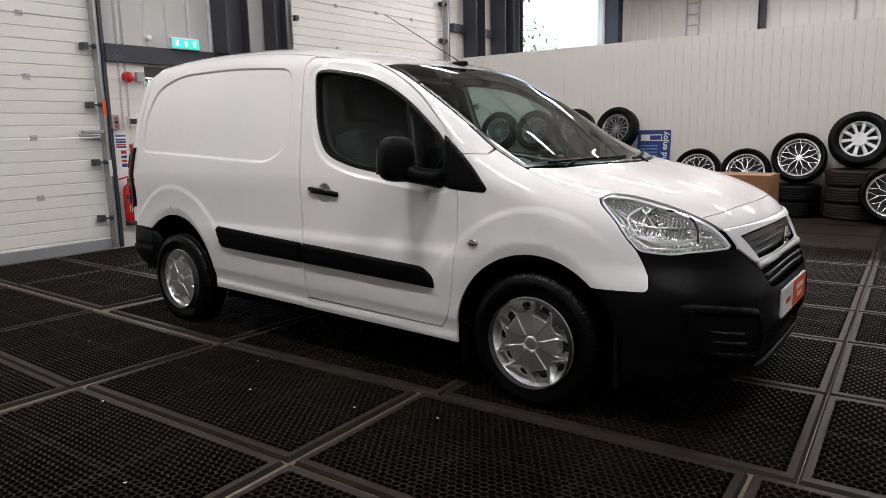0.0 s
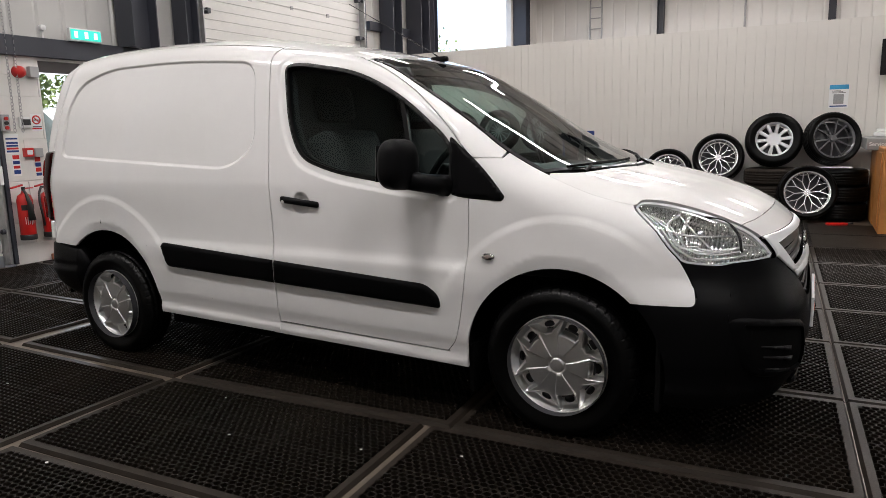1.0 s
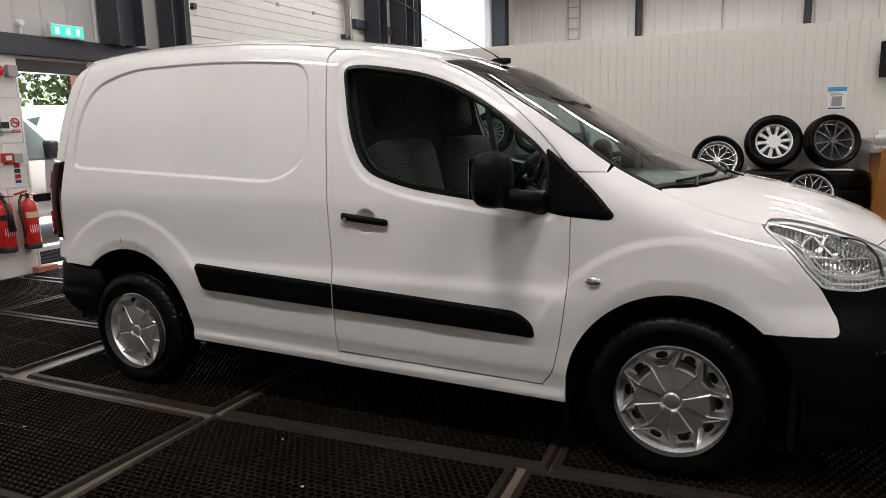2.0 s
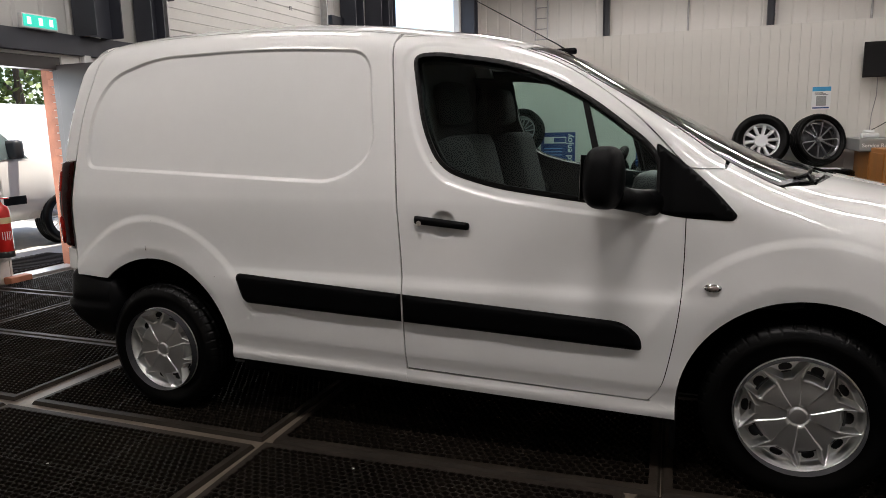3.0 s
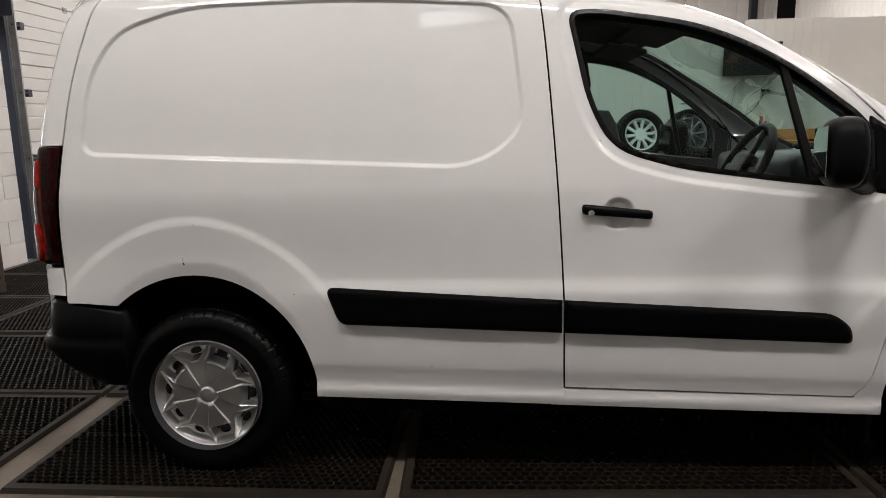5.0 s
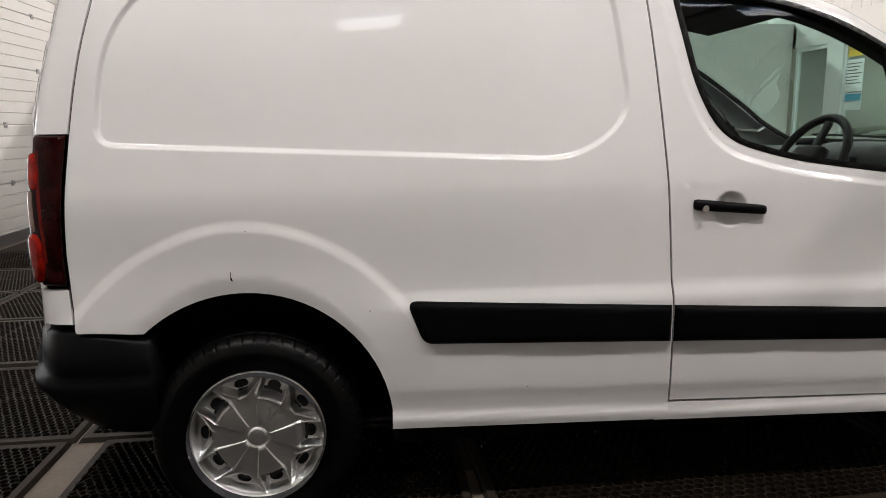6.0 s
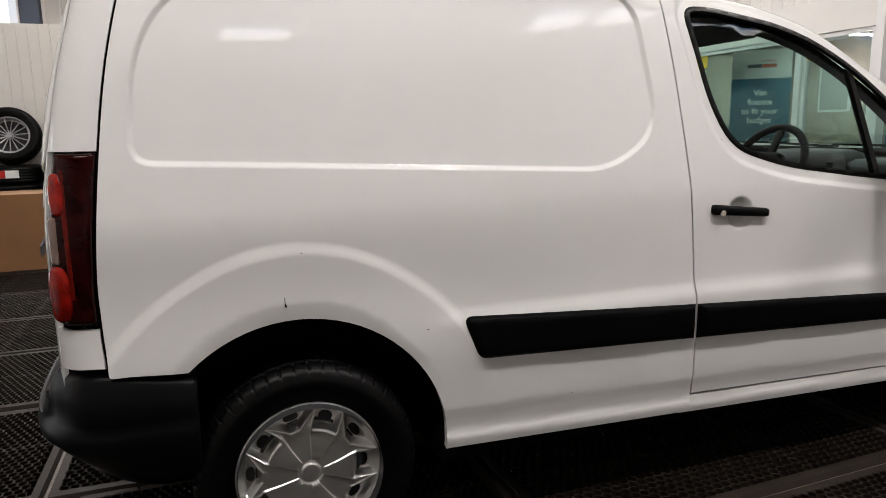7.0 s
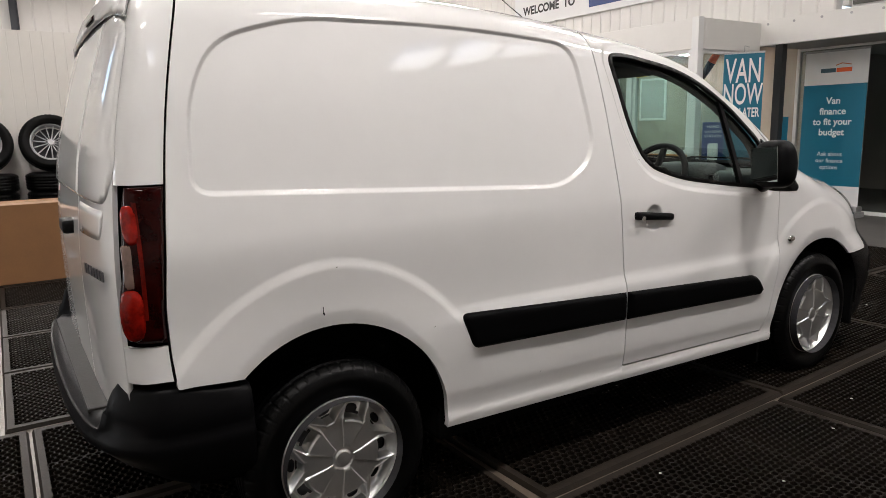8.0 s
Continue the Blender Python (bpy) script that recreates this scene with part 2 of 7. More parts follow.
def text(words, size, m, mat, parent, name="lettering", depth=0.0008, align="CENTER", bold=0.0):
    cu = bpy.data.curves.new(name, "FONT")
    cu.body, cu.size, cu.extrude, cu.align_x, cu.offset = words, size, depth, align, bold
    tmp = bpy.data.objects.new("tmp", cu)
    me = bpy.data.meshes.new_from_object(tmp)
    bpy.data.objects.remove(tmp)
    bpy.data.curves.remove(cu)
    me.materials.clear()
    ob = obj(name, me, mat, parent)
    ob.matrix_basis = m
    return ob


def slab(name, lo, hi, mat, label, category, bevel=0.0):
    return tagged(part(name, box(lo, hi, bevel), mat), label, category, kind="structure")

# ---- the hall ----
XL, YB, YP, XR, ZC = -4.9, 15.9, 7.35, 6.5, 6.2
slab("floor", (XL - 0.25, -9.0, -0.22), (12.0, YB + 0.3, -0.02), CONCRETE, "worn brown concrete floor under the rubber mats", "floor")
ground = bpy.data.meshes.new("ground")
ground.from_pydata([(-900, -900, -0.06), (900, -900, -0.06), (900, 900, -0.06), (-900, 900, -0.06)], [], [(0, 1, 2, 3)])
tagged(obj("ground", ground, ASPHALT), "grey tarmac yard outside the hall", "ground", kind="structure")


def block_wall(name, y0, y1, z0, z1, x=XL, deep=0.16):
    """Painted blockwork: a backing wall with blocks standing a little proud of their joints."""
    w = slab(name, (x - deep, y0, z0), (x - 0.006, y1, z1), BLOCK, "white painted blockwork wall of the hall", "wall")
    rows, n = int(round((z1 - z0) / 0.215)), 0
    for r in range(rows):
        za = z0 + (z1 - z0) * r / rows
        zb = z0 + (z1 - z0) * (r + 1) / rows
        y = y0 - (0.22 if r % 2 else 0.0)
        while y < y1 - 0.01:
            a, b = max(y, y0), min(y + 0.44, y1)
            if b - a > 0.03:
                part("block", box((x - 0.02, a + 0.004, za + 0.004), (x + 0.004, b - 0.004, zb - 0.004), 0.004), BLOCK, w)
            y += 0.44
    return w


block_wall("wall_left_pier", 0.60, 1.07, -0.02, 2.11)
block_wall("wall_left_jamb", 1.845, 3.15, -0.02, 2.11)
block_wall("wall_left_lintel", 1.07, 1.845, 2.06, 2.11)


def cladding(name, axis, at, a0, a1, z0, z1, mat, label, pitch=0.3, out=1.0):
    """Ribbed sheet on a wall: axis 'x' stands at x = at and runs along y; 'y' the other way."""
    bm = bmesh.new()
    n = max(1, int((a1 - a0) / pitch))
    prof = []
    for i in range(n):
        b = a0 + (a1 - a0) * i / n
        s = (a1 - a0) / n
        prof += [(b, 0.0), (b + 0.10 * s, 0.012), (b + 0.9 * s, 0.012)]
    prof.append((a1, 0.0))
    front = []
    for a, d in prof:
        col = []
        for z in (z0, z1):
            col.append(bm.verts.new((at + out * d, a, z) if axis == "x" else (a, at + out * d, z)))
        front.append(col)
    for p, q in zip(front, front[1:]):
        bm.faces.new((p[0], q[0], q[1], p[1]))
    if axis == "x":
        add_box(bm, (min(at - out * 0.15, at - out * 0.004), a0, z0), (max(at - out * 0.15, at - out * 0.004), a1, z1))
    else:
        add_box(bm, (a0, min(at - out * 0.15, at - out * 0.004), z0), (a1, max(at - out * 0.15, at - out * 0.004), z1))
    return tagged(part(name, bm, mat), label, "wall", kind="structure")


GREYCLAD = pm("grey_white_liner", (0.50, 0.495, 0.48), 0.4, var=0.05, scale=0.7)
cladding("wall_left_upper", "x", XL - 0.06, 0.55, 3.2, 2.28, ZC, GREYCLAD, "pale grey ribbed liner wall above the steel rail", 0.28)
cladding("wall_left_upper_door", "x", XL - 0.06, -9.0, 0.55, 3.9, ZC, GREYCLAD, "pale grey ribbed liner wall above the door", 0.28)
cladding("wall_left_behind", "x", XL - 0.06, -9.0, -3.7, -0.02, 3.9, WHITE_WALL, "white ribbed liner wall", 0.28)
cladding("wall_left_upper_middle", "x", XL - 0.06, 3.2, 7.15, 4.2, ZC, GREYCLAD, "pale grey ribbed liner wall above the door", 0.28)
cladding("wall_left_far", "x", XL - 0.06, 7.15, 9.5, -0.02, ZC, WHITE_WALL, "white ribbed liner wall between the columns", 0.28)
cladding("wall_left_far_top", "x", XL - 0.06, 9.5, 14.0, 4.6, ZC, WHITE_WALL, "white ribbed liner wall over the open doorway", 0.28)
cladding("wall_left_corner", "x", XL - 0.06, 14.0, YB, -0.02, ZC, WHITE_WALL, "white ribbed liner wall in the far corner", 0.28)
cladding("wall_back", "y", YB, XL - 0.22, 12.0, -0.02, ZC, WHITE_WALL, "white ribbed liner wall at the back of the hall", 0.33, -1.0)
cladding("wall_front", "y", -9.0, XL - 0.22, 12.0, -0.02, ZC, WHITE_WALL, "white ribbed liner wall of the hall", 0.33, 1.0)
slab("wall_right_far", (9.0, 14.4, -0.02), (9.2, YB, ZC), WHITE_WALL, "white wall closing the far corner of the hall", "wall")
slab("wall_right_step", (6.86, 14.4, -0.02), (9.0, 14.5, ZC), WHITE_WALL, "white return wall at the end of the office block", "wall")
cladding("wall_right_upper", "x", 6.84, 2.08, 14.5, 2.45, ZC, WHITE_WALL, "white ribbed liner wall above the office", 0.22, -1.0)
cladding("wall_right_front", "x", 8.2, -9.0, -0.6, -0.02, ZC, WHITE_WALL, "white ribbed liner wall of the hall", 0.3, -1.0)
slab("wall_right_top", (8.2, -0.6, 2.75), (8.4, 1.9, ZC), GREYCLAD, "grey panel wall above the entrance canopy", "wall")
slab("wall_right_return", (6.95, 1.98, 2.70), (8.2, 2.06, ZC), WHITE_WALL, "white return wall beside the entrance", "wall")


# roof with five openings for roof lights
def roof():
    bm = bmesh.new()
    xs = [XL - 0.3]
    for c in ROOF_LIGHTS:
        xs += [c - 0.4, c + 0.4]
    xs.append(12.2)
    add_box(bm, (XL - 0.3, -5.9, ZC), (12.2, YB + 0.3, ZC + 0.15))
    add_box(bm, (XL - 0.3, -9.3, ZC), (12.2, -6.5, ZC + 0.15))
    for a, b in zip(xs[0::2], xs[1::2]):
        add_box(bm, (a, -6.5, ZC), (b, -5.9, ZC + 0.15))
    for y in (-7.8, -3.2, -0.9, 1.4, 3.7, 6.0, 8.3, 10.6, 12.9, 15.2):
        add_box(bm, (XL, y, ZC - 0.2), (12.0, y + 0.07, ZC))
    return tagged(part("ceiling", bm, CEIL), "pale sheet metal roof with purlins and roof lights", "ceiling", kind="structure")


roof()


# dark steel columns and rails
def column(x, y, z0, z1, w=0.2, d=0.3, along="y"):
    bm = bmesh.new()
    a, b = (w, d) if along == "x" else (d, w)
    t = 0.014
    if along == "y":
        add_box(bm, (x - d / 2, y - w / 2, z0), (x + d / 2, y - w / 2 + t, z1))
        add_box(bm, (x - d / 2, y + w / 2 - t, z0), (x + d / 2, y + w / 2, z1))
        add_box(bm, (x - t / 2, y - w / 2 + t, z0), (x + t / 2, y + w / 2 - t, z1))
    else:
        add_box(bm, (x - w / 2, y - d / 2, z0), (x - w / 2 + t, y + d / 2, z1))
        add_box(bm, (x + w / 2 - t, y - d / 2, z0), (x + w / 2, y + d / 2, z1))
        add_box(bm, (x - w / 2 + t, y - t / 2, z0), (x + w / 2 - t, y + t / 2, z1))
    c = part("column", bm, NAVY)
    return tagged(c, "dark blue-grey steel column standing against the wall", "column", "steel columns", "structure")


column(XL + 0.14, 2.22, 2.28, ZC, 0.34, 0.3, "y")
column(XL + 0.10, 2.98, 2.28, ZC, 0.2, 0.24, "y")
column(XL + 0.14, 7.75, 0.0, ZC, 0.3, 0.3, "y")
column(XL + 0.14, 8.75, 0.0, ZC, 0.34, 0.34, "y")
column(XL + 0.10, 9.38, 0.0, ZC, 0.16, 0.2, "y")
column(XL + 0.14, 14.25, 0.0, ZC, 0.3, 0.36, "y")
for cx in (-1.47, 2.45, 6.3):
    column(cx, YB - 0.14, 0.0, ZC, 0.16, 0.2, "x")
tagged(part("steel_rail", box((XL - 0.05, 0.6, 2.09), (XL + 0.06, 2.98, 2.285), 0.006), NAVY), "dark grey steel rail along the wall above the door", "rail", kind="structure")
tagged(part("steel_rail", box((XL - 0.04, 7.2, 3.05), (XL + 0.05, 8.6, 3.2), 0.006), NAVY), "dark grey steel rail between two columns", "rail", kind="structure")


# ---- sectional doors ----
def sectional_door(name, y0, y1, top, label, hinges, bottom=0.0):
    d = thing(name, label, "roller door", "sectional doors", kind="structure")
    h, z = 0.63, bottom
    while z < top - 0.05:
        bm = bmesh.new()
        prof = []
        for i in range(5):
            za = i * h / 5
            prof += [(za + 0.004, 0.0), (za + 0.010, 0.009), (za + h / 5 - 0.008, 0.009), (za + h / 5 - 0.002, 0.0)]
        ends = []
        for y in (y0, y1):
            ends.append([bm.verts.new((XL - 0.06 + dx, y, zz)) for zz, dx in prof])
        for i in range(len(prof) - 1):
            bm.faces.new((ends[0][i], ends[1][i], ends[1][i + 1], ends[0][i + 1]))
        add_box(bm, (XL - 0.10, y0, 0.002), (XL - 0.061, y1, h - 0.002))
        s = part("section", bm, DOOR_WHITE, d)
        s.location = (0, 0, z)
        for hy in hinges:
            hb = bmesh.new()
            add_box(hb, (XL - 0.052, hy - 0.035, -0.03), (XL - 0.044, hy + 0.035, 0.03), 0.002)
            add_cyl(hb, (XL - 0.04, hy - 0.035, 0.0), (XL - 0.04, hy + 0.035, 0.0), 0.007, n=8)
            add_box(hb, (XL - 0.044, hy - 0.02, 0.008), (XL - 0.036, hy + 0.02, 0.022))
            ho = part("hinge", hb, GALV, d)
            ho.location = (0, 0, z)
        z += h
    return d


d1 = sectional_door("door_left", -3.6, 0.5, 3.9, "white ribbed sectional door, closed, in a steel track", (-0.207, -1.35, -2.5))
part("bottom_seal", box((XL - 0.07, -3.6, -0.02), (XL - 0.03, 0.5, 0.10), 0.01), pm("grey_rubber_seal", (0.22, 0.235, 0.25), 0.6), d1, "blue-grey rubber bottom seal")
d2 = sectional_door("door_middle", 3.32, 7.0, 4.2, "white ribbed sectional door, closed, in a steel track", (4.3, 5.2, 6.1))
part("bottom_seal", box((XL - 0.07, 3.32, -0.02), (XL - 0.03, 7.0, 0.10), 0.01), pm("grey_rubber_seal_b", (0.12, 0.12, 0.12), 0.6), d2, "dark rubber bottom seal")


def door_track(y, top, side):
    t = thing("door_track", "galvanised steel door track with rollers and a dark edge", "door track", "door tracks", kind="structure")
    s = side
    part("angle", box((XL - 0.05, min(y, y + s * 0.07), 0.0), (XL + 0.004, max(y, y + s * 0.07), top), 0.003), GALV, t)
    part("rail", box((XL + 0.004, min(y, y + s * 0.018), 0.02), (XL + 0.07, max(y, y + s * 0.018), top), 0.003), GALV, t)
    part("edge", box((XL - 0.05, min(y + s * 0.07, y + s * 0.11), 0.0), (XL + 0.03, max(y + s * 0.07, y + s * 0.11), top), 0.003), NAVY, t, "dark steel edge angle")
    z = 0.35
    while z < top:
        bm = cyl((XL + 0.04, y - s * 0.09, z), (XL + 0.04, y + s * 0.02, z), 0.009, n=8)
        add_cyl(bm, (XL + 0.04, y - s * 0.03, z), (XL + 0.04, y, z), 0.026, n=14)
        add_box(bm, (XL - 0.045, y - s * 0.11 - 0.03, z - 0.035), (XL + 0.05, y - s * 0.11 + 0.03, z + 0.035), 0.006)
        part("roller", bm, NAVY, t)
        z += 0.63
    return t


door_track(0.5, 3.9, 1.0)
door_track(3.32, 4.2, -1.0)
door_track(7.0, 4.2, 1.0)


# ---- panel partition ----
def partition(name, x0, x1, z1, label):
    w = slab(name, (x0, YP + 0.012, -0.02), (x1, YP + 0.09, z1 - 0.01), PANEL, label, "wall")
    n = int(round((x1 - x0) / 0.125))
    s = (x1 - x0) / n
    bm = box((0.0006, YP, 0.0), (s - 0.0010, YP + 0.012, z1), 0.0018)
    me = bpy.data.meshes.new("panel")
    bm.to_mesh(me)
    bm.free()
    me.materials.append(PANEL)
    for i in range(n):
        p = obj("panel", me, None, w)
        p.location = (x0 + i * s, 0, 0)
    return w


partition("wall_partition", XL, 3.2, 2.58, "white coated panel partition wall, scuffed, with vertical joints")
partition("wall_partition_end", 3.28, 4.45, 2.61, "white coated panel partition beside the office")
slab("wall_partition_link", (3.2, YP + 0.03, -0.02), (3.28, YP + 0.09, 2.5), PANEL, "white coated filler panel between two partitions", "wall")
slab("wall_partition_return", (4.45, YP, -0.02), (5.4, YP + 0.09, 2.6), PANEL, "white wall beside the office door", "wall")

# ---- the van: one body surface, cut into panels ----
from mathutils.geometry import delaunay_2d_cdt


def curve(*knots):
    """A smooth line through knots that never overshoots."""
    xs, ys = np.array([k[0] for k in knots], float), np.array([k[1] for k in knots], float)
    h, dl = np.diff(xs), np.diff(ys) / np.diff(xs)
    m = np.zeros(len(xs))
    m[0], m[-1] = dl[0], dl[-1]
    for i in range(1, len(xs) - 1):
        if dl[i - 1] * dl[i] > 0:
            a, b = 2 * h[i] + h[i - 1], h[i] + 2 * h[i - 1]
            m[i] = (a + b) / (a / dl[i - 1] + b / dl[i])

    def at(x):
        x = np.clip(np.asarray(x, float), xs[0], xs[-1])
        i = np.clip(np.searchsorted(xs, x) - 1, 0, len(h) - 1)
        t = (x - xs[i]) / h[i]
        return ((1 + 2 * t) * (1 - t) ** 2 * ys[i] + t * (1 - t) ** 2 * h[i] * m[i] + t * t * (3 - 2 * t) * ys[i + 1] + t * t * (t - 1) * h[i] * m[i + 1])

    return at


def smooth(t):
    t = np.clip(t, 0.0, 1.0)
    return t * t * (3 - 2 * t)


HALF = curve((0.14, 0.79), (0.2, 0.828), (0.265, 0.851), (0.296, 0.8565), (0.322, 0.852), (0.36, 0.8565), (0.396, 0.8635), (0.42, 0.8655), (0.47, 0.868), (0.58, 0.873), (0.655, 0.872), (0.715, 0.857), (0.80, 0.853), (0.93, 0.850), (1.0, 0.847), (1.05, 0.840), (1.15, 0.822), (1.4, 0.772), (1.6, 0.722), (1.72, 0.688), (1.9, 0.63))
SOFT = curve((0.14, 0.79), (0.2, 0.828), (0.3, 0.852), (0.46, 0.866), (0.58, 0.868), (0.70, 0.862), (0.82, 0.853), (1.0, 0.847))
TOP = curve((-2.05, 1.45), (-1.95, 1.63), (-1.85, 1.735), (-1.7, 1.79), (-1.2, 1.812), (-0.8, 1.806), (-0.4, 1.778), (-0.1, 1.737), (0.2, 1.683), (0.45, 1.612), (0.7, 1.475), (1.0, 1.298), (1.3, 1.142), (1.46, 1.088), (1.58, 1.062), (1.8, 1.012), (2.0, 0.945), (2.1, 0.895), (2.18, 0.83), (2.24, 0.75), (2.29, 0.55))
DROP = curve((-2.0, 0.2), (-0.2, 0.19), (0.3, 0.14), (0.55, 0.135), (0.75, 0.14), (0.95, 0.175), (1.1, 0.245), (1.3, 0.25), (1.6, 0.30), (2.0, 0.25), (2.2, 0.2))
NOSE = curve((0.15, 2.17), (0.22, 2.21), (0.3, 2.25), (0.42, 2.27), (0.55, 2.262), (0.65, 2.24), (0.75, 2.22), (0.9, 2.205), (1.3, 2.2))
NOSE_P = curve((0.2, 4.0), (0.55, 4.0), (0.7, 2.9), (0.9, 2.75), (1.2, 2.7))
TAIL = curve((0.2, -1.955), (0.5, -1.985), (0.9, -1.99), (1.2, -1.965), (1.5, -1.892), (1.65, -1.845), (1.8, -1.80))
ARCH_F, ARCH_R, RAIL = (1.375, 0.292, 0.412), (-1.378, 0.307, 0.416), 0.88


def sdf(px, pz, poly):
    """Signed distance to a closed outline, positive inside."""
    p = np.array(poly)
    q = np.roll(p, -1, 0)
    best, inside = np.full(np.shape(px), 1e9), np.zeros(np.shape(px), bool)
    for (ax, az), (bx, bz) in zip(p, q):
        ex, ez = bx - ax, bz - az
        t = np.clip(((px - ax) * ex + (pz - az) * ez) / max(ex * ex + ez * ez, 1e-12), 0, 1)
        best = np.minimum(best, np.hypot(px - ax - t * ex, pz - az - t * ez))
        if bz != az:
            inside ^= ((az > pz) != (bz > pz)) & (px < (bx - ax) * (pz - az) / (bz - az) + ax)
    return np.where(inside, best, -best)


def fillet(points, n=6):
    """A closed outline with rounded corners: rows of (x, z, radius)."""
    out = []
    for i, (x, z, r) in enumerate(points):
        p, a, b = Vector((x, z)), Vector(points[i - 1][:2]), Vector(points[(i + 1) % len(points)][:2])
        if r <= 0:
            out.append((x, z))
            continue
        u, v = (a - p), (b - p)
        k = min(r, 0.48 * u.length, 0.48 * v.length)
        s, e = p + u.normalized() * k, p + v.normalized() * k
        for j in range(n + 1):
            t = j / n
            q = s * (1 - t) ** 2 + p * 2 * t * (1 - t) + e * t * t
            out.append((q.x, q.y))
    return out


PRESS = fillet([(-1.752, 1.148, 0.06), (-1.735, 1.40, 0.16), (-1.645, 1.57, 0.14), (-1.39, 1.648, 0.12), (-0.80, 1.656, 0.3), (-0.27, 1.618, 0.10), (-0.222, 1.20, 0.12), (-0.40, 1.083, 0.10)])
HANDLE = (0.080, 0.926)
WINDOW = fillet([(-0.085, 1.592, 0.06), (0.02, 1.597, 0.1), (0.36, 1.540, 0.2), (0.613, 1.420, 0.2), (0.845, 1.238, 0.05), (0.893, 1.175, 0.05), (0.893, 0.992, 0.03), (0.632, 1.018, 0.3), (0.267, 1.069, 0.2), (0.06, 1.135, 0.16), (-0.02, 1.285, 0.25)], 5)


def half_width(x, z):
    """Half the van's width at a place along it and a height."""
    x, z = np.broadcast_arrays(np.asarray(x, float), np.asarray(z, float))
    ends = smooth((np.abs(x - 0.02) - 0.86) / 0.22) * (1 - smooth((z - 0.85) / 0.12)) * smooth((z - 0.44) / 0.14)
    w = ends * SOFT(z) + (1 - ends) * HALF(z + 0.026 * (np.clip(x, -1.0, 1.0) + 0.45) * (1 - smooth((z - 0.40) / 0.12))) + 0.014 * smooth((-0.1 - x) / 1.3) * smooth((z - 0.7) / 0.3) * (1 - smooth((z - 1.35) / 0.35))
    p = NOSE_P(z)
    u = np.clip((x - 1.3) / (NOSE(z) - 1.3), 0, 1)
    w = w * (1 - u**p) ** (1 / p)
    u = np.clip((-1.78 - x) / np.maximum(-1.78 - TAIL(z), 0.02), 0, 1)
    w = w * (1 - u**5.5) ** (1 / 5.5)
    t = np.clip(1 - (TOP(x) - z) / DROP(x), 0, 1)
    w = w * np.maximum(1 - t**3.0, 0) ** (1 / 3.0)
    near = smooth((w - 0.4) / 0.2)
    for (cx, cz, r), amp, wide in ((ARCH_F, 0.0078, 0.042), (ARCH_R, 0.0078, 0.042)):
        d = np.hypot(x - cx, z - cz)
        lean = smooth((z - 0.42) / 0.26) * (1 - smooth((x - 1.55) / 0.25))
        top = 0.632 - 0.022 * smooth(np.abs(x - cx) / 0.45)
        w = w + near * amp * smooth((top - d) / wide) * lean
        fold = np.clip((0.468 - 0.022 * smooth((np.abs(x - cx) - 0.1) / 0.25) - d) / 0.05, 0, 1.3)
        w = w - near * 0.0095 * fold**1.2 * smooth((z - 0.40) / 0.2)
    w = w - near * 0.012 * smooth((sdf(x, z, PRESS) + 0.006) / 0.017)
    sw = sdf(x, z, WINDOW)
    w = w - near * 0.010 * smooth((sw + 0.046) / 0.022)
    dh = np.hypot(x - HANDLE[0], z - HANDLE[1])
    return w - near * 0.016 * smooth((0.058 - dh) / 0.03)


def solve_z(x, y):
    x, y = np.asarray(x, float), np.abs(np.asarray(y, float))
    lo, hi = TOP(x) - DROP(x) * 1.02, TOP(x) + 0 * x
    for _ in range(36):
        mid = (lo + hi) / 2
        big = half_width(x, mid) > y
        lo, hi = np.where(big, mid, lo), np.where(big, hi, mid)
    return (lo + hi) / 2


def solve_x(y, z, front):
    y, z = np.abs(np.asarray(y, float)), np.asarray(z, float)
    lo, hi = np.full(y.shape, 1.5 if front else -1.765), (NOSE(z) if front else TAIL(z)) + 0 * y
    for _ in range(36):
        mid = (lo + hi) / 2
        big = half_width(mid, z) > y
        lo, hi = np.where(big, mid, lo), np.where(big, hi, mid)
    return (lo + hi) / 2


def body(domain, a, b, s):
    """Places and normals on the body. domain: side (x, z), top (x, y), front or rear (y, z); s: the side, -1 right, 1 left."""
    a, b = np.asarray(a, float), np.asarray(b, float)
    if domain == "side":
        x, z = a, b
        y = half_width(x, z)
    elif domain == "top":
        x, y = a, b
        z = solve_z(x, y)
    else:
        y, z = a, b
        x = solve_x(y, z, domain == "front")
    sg = np.where(y < 0, -1.0, 1.0) if domain != "side" else np.full(x.shape, float(s))
    yy = y if domain != "side" else s * y
    e = 4e-4
    zc = np.minimum(z, TOP(x) - 2 * e)
    xc = np.clip(x, TAIL(z) + 2 * e, NOSE(z) - 2 * e)
    gx = (half_width(xc + e, zc) - half_width(xc - e, zc)) / (2 * e)
    gz = (half_width(xc, zc + e) - half_width(xc, zc - e)) / (2 * e)
    if domain == "rear":
        h = 2e-3
        zt = np.minimum(z, TOP(x) - 3 * h)
        n = np.stack([-np.ones_like(x), (solve_x(y + h, zt, False) - solve_x(y - h, zt, False)) / (2 * h), (solve_x(y, zt + h, False) - solve_x(y, zt - h, False)) / (2 * h)], 1)
        n /= np.linalg.norm(n, axis=1)[:, None]
        return np.stack([x, yy, z], 1), n
    fade = 1.0 if domain == "side" else np.clip(np.abs(yy) / 0.04, 0.0, 1.0)
    n = np.stack([-gx, sg * fade, -gz], 1)
    n /= np.linalg.norm(n, axis=1)[:, None] + 1e-12
    return np.stack([x, yy, z], 1), n


